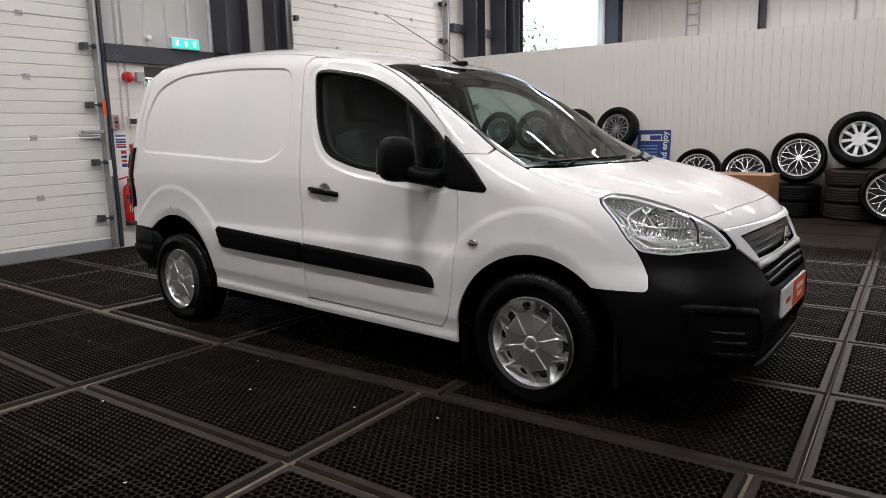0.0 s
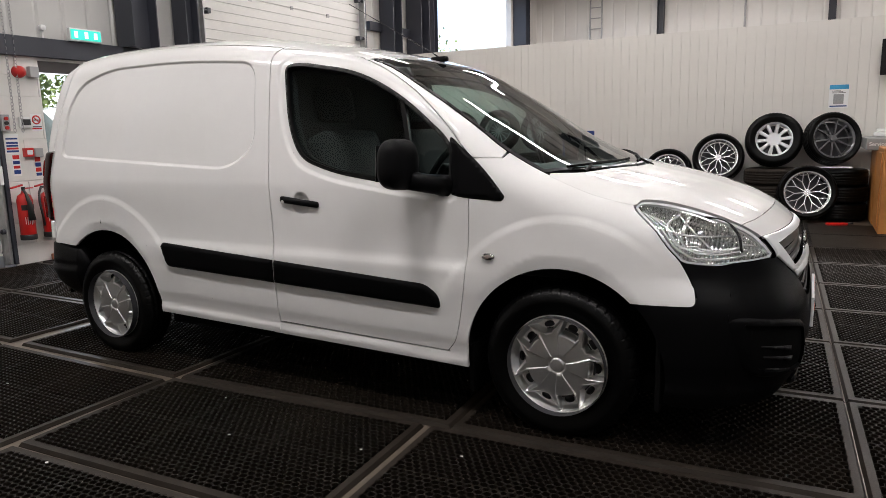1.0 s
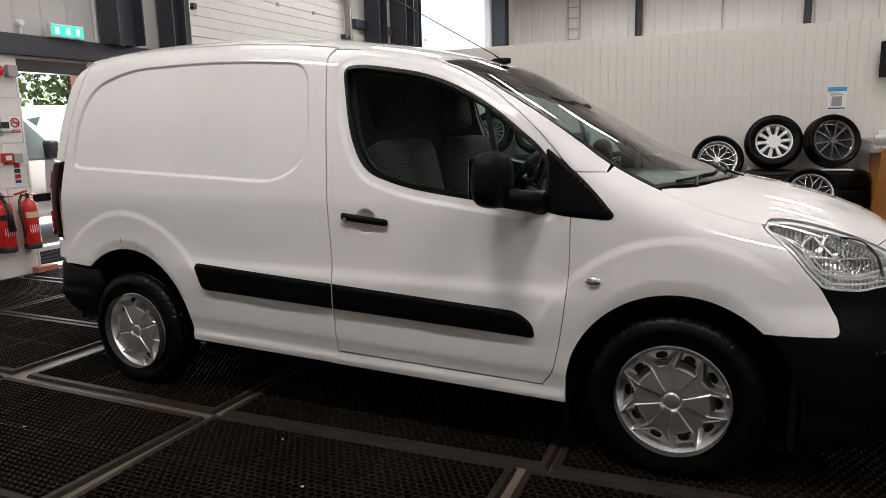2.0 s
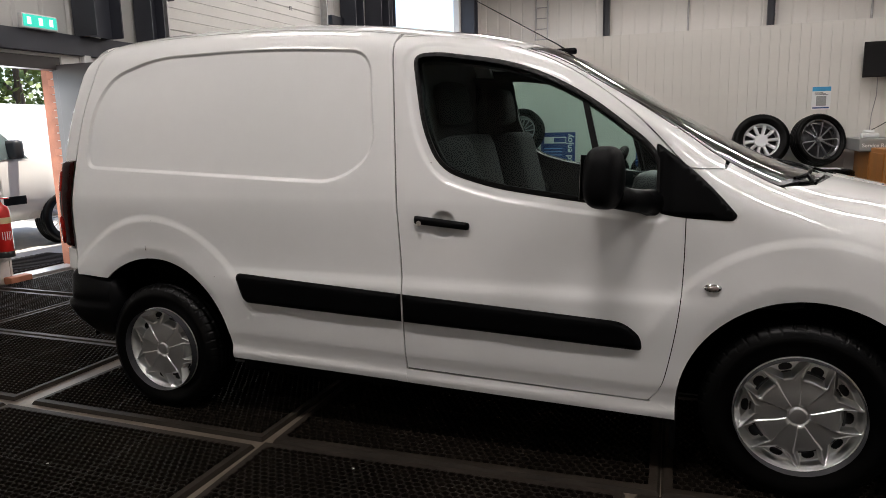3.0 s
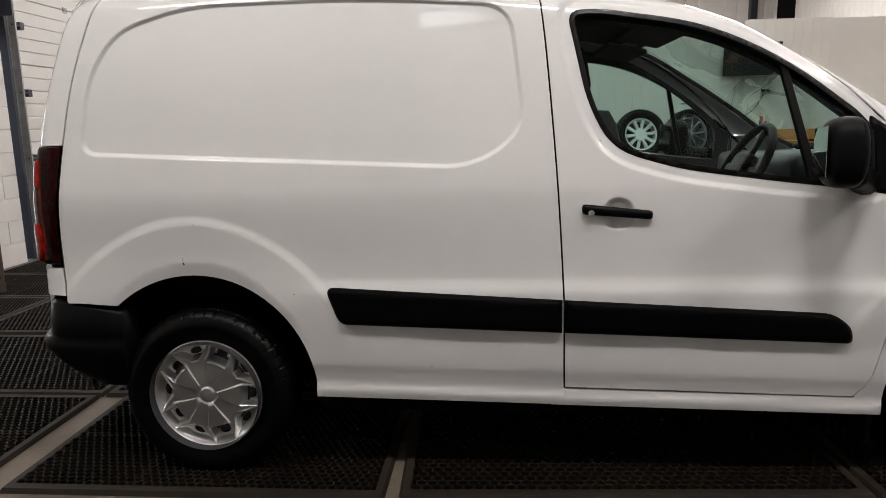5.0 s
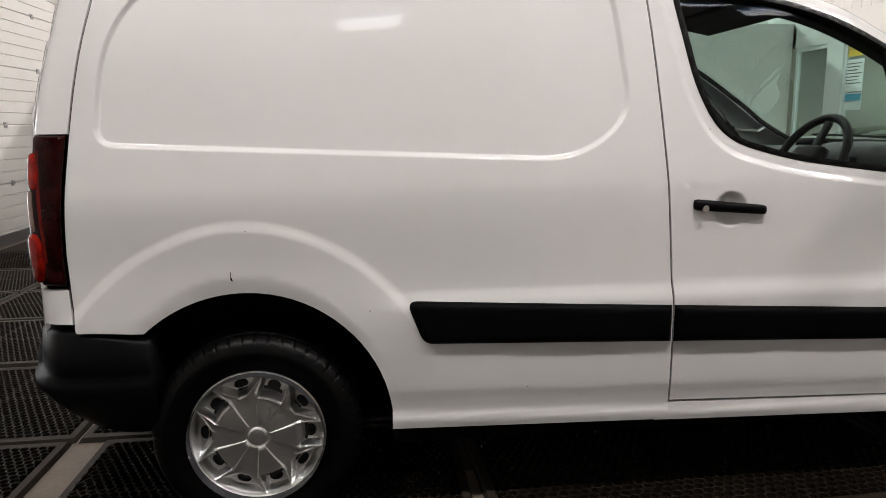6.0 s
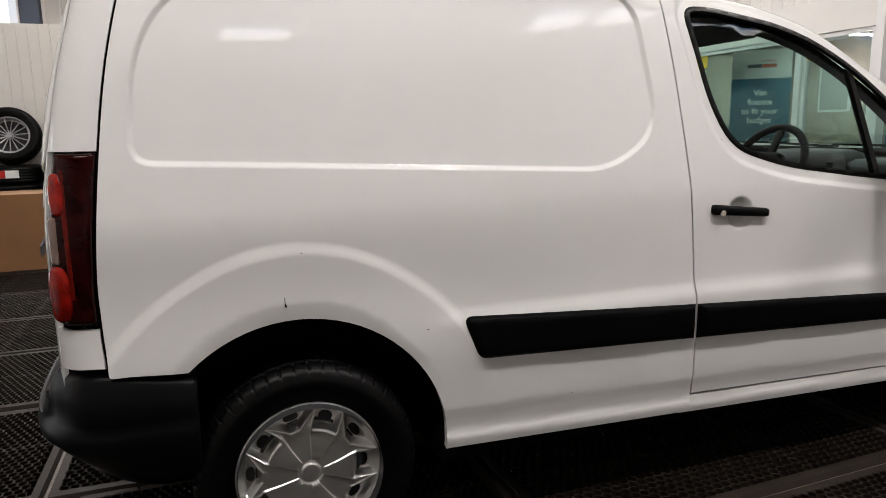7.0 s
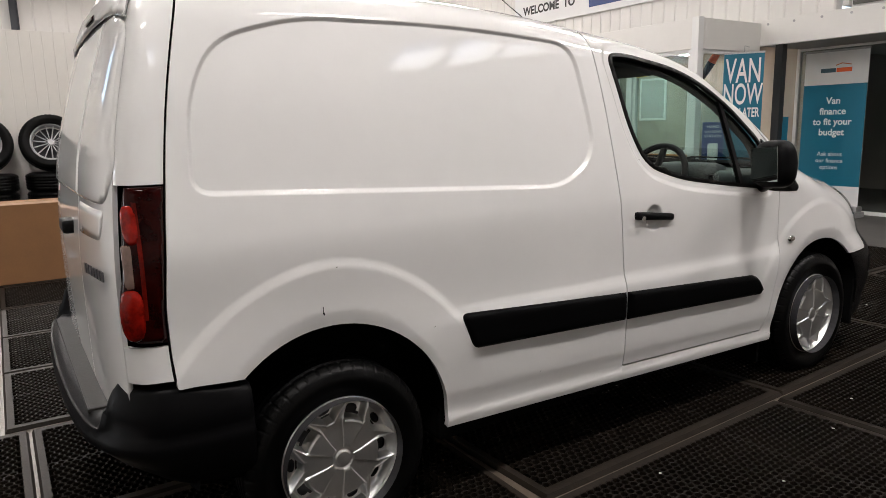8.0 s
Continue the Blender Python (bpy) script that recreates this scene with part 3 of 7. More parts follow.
def resample(poly, step, closed=True):
    out = []
    n = len(poly)
    for i in range(n if closed else n - 1):
        p, q = np.array(poly[i]), np.array(poly[(i + 1) % n])
        k = max(1, int(np.ceil(np.linalg.norm(q - p) / step)))
        out += [tuple(p + (q - p) * j / k) for j in range(k)]
    return out


def shrink(poly, d):
    """An outline moved inwards by d."""
    p = np.array(poly)
    area = 0.5 * np.sum(p[:, 0] * np.roll(p[:, 1], -1) - np.roll(p[:, 0], -1) * p[:, 1])
    e1, e2 = p - np.roll(p, 1, 0), np.roll(p, -1, 0) - p
    nrm = lambda e: np.stack([-e[:, 1], e[:, 0]], 1) / (np.linalg.norm(e, axis=1)[:, None] + 1e-12)
    n = nrm(e1) + nrm(e2)
    n /= np.maximum(np.linalg.norm(n, axis=1)[:, None], 1e-6)
    return [tuple(v) for v in p + n * d * (1 if area > 0 else -1)]


def mesh_panel(name, domain, outline, mat, parent, s=-1, holes=(), step=0.03, lift=0.0, edge=0.014, gap=0.0, label="", puff=None, guides=()):
    """A panel cut out of the body surface, with its edges turned in. lift: how far it stands off; puff: (height, width) of a rounded rim."""
    def tidy(poly):
        out = []
        for q in poly:
            if not out or np.hypot(q[0] - out[-1][0], q[1] - out[-1][1]) > 1e-4:
                out.append((float(q[0]), float(q[1])))
        if np.hypot(out[0][0] - out[-1][0], out[0][1] - out[-1][1]) < 1e-4:
            out.pop()
        return out

    outer = tidy(resample(tidy(outline), step))
    if gap:
        outer = shrink(outer, gap)
    rings = [outer] + [tidy(resample(tidy(h), step)) for h in holes]
    p0, p1 = np.min(outer, 0), np.max(outer, 0)
    gx, gy = np.meshgrid(np.arange(p0[0] + step / 2, p1[0], step), np.arange(p0[1] + step / 2, p1[1], step))
    gx, gy = gx.ravel(), gy.ravel()
    d = sdf(gx, gy, outer)
    for h in rings[1:]:
        d = np.minimum(d, -sdf(gx, gy, h))
    keep = d > 0.42 * step
    for g in guides:
        keep &= np.abs(sdf(gx, gy, g)) > 0.5 * step * 0.55
    pts = [q for r in rings for q in r] + list(zip(gx[keep], gy[keep]))
    edges, k = [], 0
    for r in rings:
        edges += [(k + i, k + (i + 1) % len(r)) for i in range(len(r))]
        k += len(r)
    for g in guides:
        gp = np.array(tidy(g))
        dg = sdf(gp[:, 0], gp[:, 1], outer)
        for h in rings[1:]:
            dg = np.minimum(dg, -sdf(gp[:, 0], gp[:, 1], h))
        pts += [tuple(q) for q in gp[dg > 0.006]]
    vs, _, fs, *_ = delaunay_2d_cdt([Vector(q) for q in pts], edges, [], 0, 1e-6)
    vs = np.array([tuple(v) for v in vs])
    fs = np.array([f for f in fs if len(f) == 3])
    c = vs[fs].mean(1)
    ok = sdf(c[:, 0], c[:, 1], outer) > 0
    for h in rings[1:]:
        ok &= sdf(c[:, 0], c[:, 1], h) < 0
    fs = fs[ok]
    P, N = body(domain, vs[:, 0], vs[:, 1], s)
    off = np.full(len(P), lift)
    if puff:
        dd = sdf(vs[:, 0], vs[:, 1], outer)
        q = np.clip(1 - dd / puff[1], 0, 1)
        off = off + puff[0] * np.sqrt(np.maximum(1 - q * q, 0))
    P = P + N * off[:, None]
    if puff:
        dx = 1e-3
        g = np.stack([sdf(vs[:, 0] + dx, vs[:, 1], outer) - sdf(vs[:, 0] - dx, vs[:, 1], outer), sdf(vs[:, 0], vs[:, 1] + dx, outer) - sdf(vs[:, 0], vs[:, 1] - dx, outer)], 1) / (2 * dx)
        tilt = np.clip(q / np.sqrt(np.maximum(1 - q * q, 0.04)) * puff[0] / puff[1], 0, 3)
        G = np.zeros_like(N)
        i, j = {"side": (0, 2), "top": (0, 1), "front": (1, 2), "rear": (1, 2)}[domain]
        G[:, i], G[:, j] = g[:, 0], g[:, 1]
        N = N - G * tilt[:, None]
        N /= np.linalg.norm(N, axis=1)[:, None]
    a, b, cc = P[fs[:, 0]], P[fs[:, 1]], P[fs[:, 2]]
    gn = np.cross(b - a, cc - a)
    flip = (gn * N[fs].mean(1)).sum(1) < 0
    fs[flip] = fs[flip][:, ::-1]
    faces = [tuple(f) for f in fs]
    count = {}
    for f in faces:
        for i in range(3):
            e = (f[i], f[(i + 1) % 3])
            count[e] = 1
    rim = [e for e in count if (e[1], e[0]) not in count]
    verts = list(map(tuple, P))
    inner = {}
    if edge:
        for e in rim:
            for v in e:
                if v not in inner:
                    inner[v] = len(verts)
                    verts.append(tuple(P[v] - N[v] * edge))
        walls = [(e[1], e[0], inner[e[0]], inner[e[1]]) for e in rim]
    else:
        walls = []
    me = bpy.data.meshes.new(name)
    me.from_pydata(verts, [], faces + walls)
    ln = []
    for f in faces:
        ln += [tuple(N[v]) for v in f]
    ln += [(0.0, 0.0, 0.0)] * (4 * len(walls))
    flags = [True] * len(faces) + [False] * len(walls)
    me.polygons.foreach_set("use_smooth", flags)
    me.update()
    me.normals_split_custom_set(ln)
    return obj(name, me, mat, parent, label)


def rail_z(x):
    x = np.asarray(x, float)
    return TOP(x) - DROP(x) * (1 - (1 - RAIL**3) ** (1 / 3))


def arch_pts(arch, a0, a1, n=28):
    cx, cz, r = arch
    return [(cx + r * math.cos(radians(a0 + (a1 - a0) * i / n)), cz + r * math.sin(radians(a0 + (a1 - a0) * i / n))) for i in range(n + 1)]


def sill_z(x):
    return 0.278 + (x + 0.965) * (0.233 - 0.278) / 1.95


def spline(points, n=10):
    """A round curve through points, open."""
    p = [Vector(q) for q in points]
    p = [p[0] * 2 - p[1]] + p + [p[-1] * 2 - p[-2]]
    out = []
    for i in range(1, len(p) - 2):
        for j in range(n):
            t = j / n
            q = 0.5 * (2 * p[i] + (p[i + 1] - p[i - 1]) * t + (2 * p[i - 1] - 5 * p[i] + 4 * p[i + 1] - p[i + 2]) * t * t + (3 * p[i] - p[i - 1] - 3 * p[i + 1] + p[i + 2]) * t**3)
            out.append((q.x, q.y))
    out.append((p[-2].x, p[-2].y))
    return out


van = thing("van", "white panel van with black plastic bumpers and side strips", "van")

SEAM_R = spline([(-0.090, 0.322), (-0.093, 0.40), (-0.099, 0.70), (-0.124, 1.10), (-0.152, 1.45), (-0.172, 1.64)], 5)
DOOR_TOP = spline([(-0.160, 1.676), (0.085, 1.662), (0.325, 1.606), (0.55, 1.507), (0.78, 1.345), (0.955, 1.170)], 6)
SEAM_F = spline([(0.975, 1.14), (0.978, 0.97), (0.975, 0.75), (0.962, 0.60), (0.935, 0.44), (0.912, 0.355), (0.872, 0.300)], 5)
DOOR = SEAM_R + DOOR_TOP + SEAM_F + [(0.86, 0.297)]
xs = np.linspace(-0.172, -1.70, 22)
REAR_SEAM = spline([(-1.702, 1.727), (-1.735, 1.62), (-1.785, 1.40), (-1.818, 1.175), (-1.845, 0.90), (-1.847, 0.776), (-1.842, 0.655)], 6)
QUARTER = [(-0.09, sill_z(-0.09))] + SEAM_R + [(float(x), float(rail_z(x))) for x in xs] + REAR_SEAM + fillet([(-1.8425, 0.652, 0.0), (-1.8415, 0.626, 0.03), (-1.79, 0.626, 0.0)]) + arch_pts(ARCH_R, 132, 0)[:-1] + [(-0.9645, float(sill_z(-0.9645)))]
xs = np.linspace(1.112, 1.632, 12)
FENDER = SEAM_F[::-1] + [(1.10, 1.137)] + [(float(x), float(rail_z(x))) for x in xs] + spline([(1.638, 0.946), (1.654, 0.928), (1.726, 0.867), (1.775, 0.806), (1.821, 0.754), (1.848, 0.709), (1.870, 0.668)], 5) + fillet([(1.879, 0.655, 0.0), (1.893, 0.594, 0.05), (1.78, 0.592, 0.0)]) + [(1.66, 0.5915)] + arch_pts(ARCH_F, 46.5, 180) + [(0.963, 0.262)]
LAMP_TOP = spline([(1.650, 0.962), (1.668, 0.967), (1.726, 0.962), (1.788, 0.949), (1.869, 0.926), (1.948, 0.897), (2.01, 0.868), (2.06, 0.835), (2.10, 0.795)], 4)
LAMP = LAMP_TOP + [(2.124, 0.760), (2.118, 0.747), (2.06, 0.744), (2.003, 0.742), (1.978, 0.737), (1.95, 0.735), (1.895, 0.740), (1.847, 0.747)] + spline([(1.827, 0.756), (1.779, 0.808), (1.730, 0.869), (1.658, 0.932), (1.643, 0.948)], 5)
SILL = [(-0.135, float(sill_z(-0.135))), (0.964, 0.234), (0.962, 0.295), (0.905, 0.305), (0.87, 0.294), (-0.08, 0.316), (-0.135, 0.318)]
xs_a = np.linspace(1.10, -0.16, 24)
PILLAR = DOOR_TOP + [(0.975, 1.145), (1.095, 1.138)] + [(float(x), float(rail_z(x))) for x in xs_a]
BUMPER_SIDE = [(1.655, 0.589), (1.80, 0.589), (1.876, 0.593), (1.891, 0.608), (1.893, 0.630)] + spline([(1.877, 0.664), (1.851, 0.713), (1.828, 0.752)], 4) + [(1.85, 0.744), (1.895, 0.737), (1.95, 0.732), (2.0, 0.738), (2.0, 0.20), (1.92, 0.185), (1.80, 0.19)] + arch_pts((1.375, 0.292, 0.418), -12, 46)

PRESS_LINES = [shrink(resample(PRESS, 0.012), d) for d in (-0.007, -0.002, 0.0025, 0.007, 0.0115)]
DISH_LINES = [[(HANDLE[0] + r * math.cos(k * math.pi / 16), HANDLE[1] + r * math.sin(k * math.pi / 16)) for k in range(32)] for r in (0.059, 0.050, 0.040, 0.029)]
WINDOW_LINES = [shrink(resample(WINDOW, 0.02), d) for d in (-0.022, -0.030, -0.038, -0.047)]


def flare_line(arch, inward):
    """A line round a wheel arch, along the rounded fold of its flare."""
    pts = []
    for k in range(260):
        a = 2 * math.pi * k / 260
        r = 0.632 - 0.022 * float(smooth(abs(0.6 * math.cos(a)) / 0.45)) - inward
        pts.append((arch[0] + r * math.cos(a), arch[1] + r * math.sin(a)))
    return pts


FLARE_R, FLARE_F = ([flare_line(a, d) for d in (0.0, 0.011, 0.021, 0.031, 0.042)] for a in (ARCH_R, ARCH_F))
for s, side in ((-1, "right"), (1, "left")):
    fine = 0.016 if s < 0 else 0.05
    mesh_panel("quarter_panel", "side", QUARTER, PAINT, van, s, step=fine, gap=0.003, edge=0.022, guides=PRESS_LINES + FLARE_R if s < 0 else ())
    mesh_panel("front_wing", "side", FENDER, PAINT, van, s, step=fine * 1.1, gap=0.0003, guides=FLARE_F if s < 0 else ())
    mesh_panel("sill", "side", SILL, PAINT, van, s, step=0.022, gap=0.0, lift=-0.0012)
    for line, dx, dz in ((SEAM_R, 0.007, 0.0), (SEAM_F, 0.007, 0.0), (REAR_SEAM, 0.006, 0.0), (DOOR_TOP, 0.0, 0.007)):
        mesh_panel("door_seal", "side", [(x - dx, z - dz) for x, z in line] + [(x + dx, z + dz) for x, z in line[::-1]], DARK, van, s, step=0.03, lift=-0.010, edge=0.0)
    mesh_panel("pillar", "side", PILLAR, PAINT, van, s, step=0.02, gap=0.0015)
    door = mesh_panel("front_door", "side", DOOR, PAINT, van, s, holes=[WINDOW], step=fine, gap=0.003, edge=0.022, guides=DISH_LINES + WINDOW_LINES if s < 0 else ())
    inner = shrink(resample(WINDOW, 0.012), 0.017)
    mesh_panel("window_seal", "side", resample(WINDOW, 0.012), SEAL, door, s, holes=[inner], step=0.012, lift=0.0012, edge=0.014, puff=(0.004, 0.008))
    bar = [(0.598, 1.405), (0.622, 1.392), (0.716, 1.030), (0.690, 1.030)]
    mesh_panel("window_bar", "side", bar, SEAL, door, s, step=0.015, lift=-0.006, edge=0.02)
    pane = mesh_panel("window_glass", "side", inner, GLASS_CAR, door, s, step=0.05, lift=-0.013, edge=0.0)
    pane.visible_shadow = False
    sail = fillet([(0.868, 1.235, 0.02), (0.985, 1.148, 0.1), (1.075, 1.062, 0.1), (1.142, 0.985, 0.03), (1.128, 0.966, 0.03), (0.985, 0.972, 0.1), (0.885, 0.985, 0.02)], 4)
    mesh_panel("mirror_base", "side", sail, TRIM, van, s, step=0.02, lift=0.001, edge=0.02, puff=(0.006, 0.012))
    for lo, hi, nm in ((-0.912, -0.1015, van), (-0.0935, 0.845, door)):
        za = lambda x: 0.682 + (x + 0.907) * (0.591 - 0.682) / 1.74
        zb = lambda x: 0.553 + (x + 0.87) * (0.490 - 0.553) / 1.70
        if nm is van:
            o = [(lo, za(lo) + 0.002, 0.035), (hi, za(hi), 0.0), (hi, zb(hi), 0.0), (-0.862, zb(-0.862), 0.03)]
        else:
            o = [(lo, za(lo), 0.0), (0.775, za(0.775), 0.07), (0.838, 0.545, 0.05), (hi, zb(hi), 0.02), (lo, zb(lo), 0.0)]
        mesh_panel("side_strip", "side", fillet(o, 5), STRIP, nm, s, step=0.018, lift=0.0, edge=0.02, puff=(0.020, 0.022), label="black plastic rub strip")
    # door handle
    hb = bmesh.new()
    add_box(hb, (-0.040, -0.014, -0.018), (0.190, 0.014, 0.016), 0.013)
    for v in hb.verts:
        t = (v.co.x - 0.075) / 0.115
        v.co.z += -0.012 * t - 0.004
        v.co.z *= 1.0 - 0.15 * max(0, t)
        v.co.y -= s * 0.010 * t * t
    h = part("door_handle", hb, TRIM, door, "black plastic door handle", True)
    h.location = (0, s * (float(half_width(0.2, 0.93)) + 0.012), 0.936)
    lk = part("lock", cyl((-0.012, s * 0.010, -0.004), (-0.012, s * 0.0145, -0.004), 0.010, n=18), CHROME, h, "small chrome lock barrel")
    # side repeater
    ib = bmesh.new()
    bmesh.ops.create_uvsphere(ib, u_segments=20, v_segments=10, radius=1.0)
    bmesh.ops.scale(ib, vec=(0.030, 0.010, 0.016), verts=ib.verts)
    rp = part("side_repeater", ib, CHROME, van, "oval side repeater lamp with a chrome rim", True)
    rp.location = (1.072, s * (float(half_width(1.072, 0.735)) + 0.001), 0.735)
    ib = bmesh.new()
    bmesh.ops.create_uvsphere(ib, u_segments=16, v_segments=8, radius=1.0)
    bmesh.ops.scale(ib, vec=(0.021, 0.008, 0.010), verts=ib.verts)
    rl = part("lens", ib, CLEAR_LENS, rp, "", True)
    rl.location = (0, s * 0.006, 0)

# roof, screen, scuttle, bonnet
def rail_y(x):
    return float(half_width(x, float(rail_z(x))))


SCREEN_TOP = spline([(0.365, -0.66), (0.415, -0.45), (0.445, -0.2), (0.45, 0.0), (0.445, 0.2), (0.415, 0.45), (0.365, 0.66)], 5)
xs = np.linspace(0.33, -1.70, 36)
ROOF = SCREEN_TOP + [(float(x), rail_y(x)) for x in xs] + [(-1.78, 0.60), (-1.80, 0.3), (-1.80, -0.3), (-1.78, -0.60)] + [(float(x), -rail_y(x)) for x in xs[::-1]]
mesh_panel("roof", "top", ROOF, PAINT, van, step=0.045, gap=0.001)
xs = np.linspace(0.36, 1.27, 22)
SCREEN_LOW = spline([(1.287, 0.715), (1.412, 0.5), (1.488, 0.2), (1.502, 0.0), (1.488, -0.2), (1.412, -0.5), (1.287, -0.715)], 5)
SCREEN_EDGE = [(float(x), rail_y(x) - 0.004) for x in xs] + SCREEN_LOW + [(float(x), -rail_y(x) + 0.004) for x in xs[::-1]] + SCREEN_TOP
inner = shrink(resample(SCREEN_EDGE, 0.05), 0.022)
mesh_panel("screen_border", "top", resample(SCREEN_EDGE, 0.05), GLOSSTRIM, van, holes=[inner], step=0.03, lift=-0.001, gap=0.002, label="black ceramic screen border")
ws = mesh_panel("windscreen", "top", inner, GLASS_CAR, van, step=0.08, lift=-0.001, edge=0.0)
ws.visible_shadow = False
HOOD_REAR = spline([(1.290, 0.724), (1.375, 0.63), (1.435, 0.5), (1.515, 0.2), (1.53, 0.0), (1.515, -0.2), (1.435, -0.5), (1.375, -0.63), (1.290, -0.724)], 5)
mesh_panel("scuttle", "top", SCREEN_LOW + HOOD_REAR[::-1], STRIP, van, step=0.03, lift=-0.012, label="black plastic scuttle panel")
xs = np.linspace(1.295, 1.628, 10)
LT = [(x, z + 0.003) for x, z in spline([(1.645, 0.953), (1.652, 0.963), (1.668, 0.968), (1.726, 0.963), (1.788, 0.950), (1.869, 0.927), (1.948, 0.898), (2.01, 0.868)], 4)]
LTY = [(x, float(half_width(x, z))) for x, z in LT]
HOOD_FRONT = spline([(LTY[-1][0], LTY[-1][1]), (2.055, 0.44), (2.085, 0.25), (2.095, 0.0), (2.085, -0.25), (2.055, -0.44), (LTY[-1][0], -LTY[-1][1])], 5)
HOOD = HOOD_REAR[::-1] + [(float(x), rail_y(x) + 0.0045) for x in xs] + LTY[:-1] + HOOD_FRONT + [(x, -y) for x, y in LTY[:-1][::-1]] + [(float(x), -rail_y(x) - 0.0045) for x in xs[::-1]]
mesh_panel("bonnet", "top", HOOD, PAINT, van, step=0.025, gap=0.0, lift=0.0004)

# front
def on_front(points):
    return [(y, float(solve_z(x, y))) for x, y in points]


NTOP = on_front(HOOD_FRONT)
TIP = (float(half_width(2.078, 0.826)), 0.826)
GRILLE_TOP = spline([(TIP[0] - 0.004, 0.824), (0.36, 0.830), (0.18, 0.834), (0.0, 0.835), (-0.18, 0.834), (-0.36, 0.830), (-TIP[0] + 0.004, 0.824)], 5)
mesh_panel("nose_panel", "front", NTOP + [(-TIP[0], TIP[1])] + GRILLE_TOP[::-1] + [TIP], PAINT, van, step=0.022, gap=0.002)
BUMPER_TOP = spline([(-0.505, 0.742), (-0.455, 0.695), (-0.408, 0.650), (-0.385, 0.590), (-0.31, 0.566), (0.0, 0.562), (0.31, 0.566), (0.385, 0.590), (0.408, 0.650), (0.455, 0.695), (0.505, 0.742)], 5)
zs = np.linspace(0.738, 0.20, 14)
YB20 = [(float(half_width(2.0, z)), float(z)) for z in zs]
INTAKE = fillet([(0.46, 0.40, 0.04), (-0.46, 0.40, 0.04), (-0.40, 0.27, 0.04), (0.40, 0.27, 0.04)], 4)
BUMPER_FRONT = YB20 + [(-y, z) for y, z in YB20[::-1]] + [(-0.60, 0.742)] + BUMPER_TOP + [(0.60, 0.742)]
bumper = mesh_panel("front_bumper", "front", BUMPER_FRONT, TRIM, van, holes=[INTAKE], step=0.03, edge=0.0, label="black grained plastic bumper")
for s in (-1, 1):
    mesh_panel("bumper_corner", "side", BUMPER_SIDE, TRIM, bumper, s, step=0.03, edge=0.0)
    POD = fillet([(s * 0.505, 0.505, 0.03), (s * 0.62, 0.532, 0.1), (s * 0.804, 0.562, 0.04), (s * 0.787, 0.435, 0.1), (s * 0.762, 0.335, 0.05), (s * 0.66, 0.308, 0.1), (s * 0.43, 0.290, 0.03)], 4)
    POD_IN = shrink(resample(POD, 0.03), 0.026)
    pod = mesh_panel("fog_surround", "front", resample(POD, 0.03), TRIM, bumper, holes=[POD_IN], step=0.015, puff=(0.012, 0.02), label="satin black fog lamp blank")
    mesh_panel("recess", "front", POD_IN, DARK, pod, step=0.03, lift=0.001, edge=0.0)
    for za, zb, y0, y1 in ((0.449, 0.425, 0.735, 0.600), (0.407, 0.381, 0.725, 0.582), (0.357, 0.312, 0.708, 0.500)):
        SL = fillet([(s * y0, za, 0.004), (s * y1, zb, 0.006), (s * y1, zb - 0.020, 0.006), (s * y0, za - 0.009, 0.004)], 3)
        mesh_panel("slat", "front", SL, BAR, pod, step=0.012, lift=0.003, puff=(0.014, 0.008))
mesh_panel("intake_back", "front", INTAKE, DARK, bumper, step=0.03, lift=-0.07, edge=-0.07)
for zz in (0.315, 0.355):
    mesh_panel("intake_bar", "front", fillet([(0.43, zz + 0.006, 0), (-0.43, zz + 0.006, 0), (-0.43, zz - 0.006, 0), (0.43, zz - 0.006, 0)]), TRIM, bumper, step=0.03, lift=-0.03, edge=0.02)
mesh_panel("bumper_lip", "front", fillet([(0.50, 0.262, 0.02), (-0.50, 0.262, 0.02), (-0.44, 0.215, 0.02), (0.44, 0.215, 0.02)]), TRIM, bumper, step=0.03, lift=0.01, puff=(0.018, 0.02))
GRO = GRILLE_TOP + fillet([(-0.512, 0.748, 0.01), (-0.420, 0.668, 0.03), (0.0, 0.692, 0.3), (0.420, 0.668, 0.03), (0.512, 0.748, 0.01)], 6)
GRI = spline([(0.462, 0.790), (0.30, 0.805), (0.0, 0.813), (-0.30, 0.805), (-0.462, 0.790)], 5) + fillet([(-0.412, 0.690, 0.02), (0.0, 0.706, 0.3), (0.412, 0.690, 0.02)], 6)
grille = mesh_panel("grille", "front", resample(GRO, 0.03), ALLOY_WHITE, van, holes=[resample(GRI, 0.03)], step=0.012, lift=0.003, puff=(0.006, 0.008), label="black grille in a bright silver surround")
part("grille_back", box((2.04, -0.46, 0.55), (2.08, 0.46, 0.80)), DARK, grille)


def curved_bar(w, z, h, rise, r=0.004):
    """An outline that bows upwards in its middle."""
    top = spline([(w, z), (w * 0.5, z + rise * 0.75), (0.0, z + rise), (-w * 0.5, z + rise * 0.75), (-w, z)], 5)
    return top + [(y * 0.985, q - h) for y, q in top[::-1]]


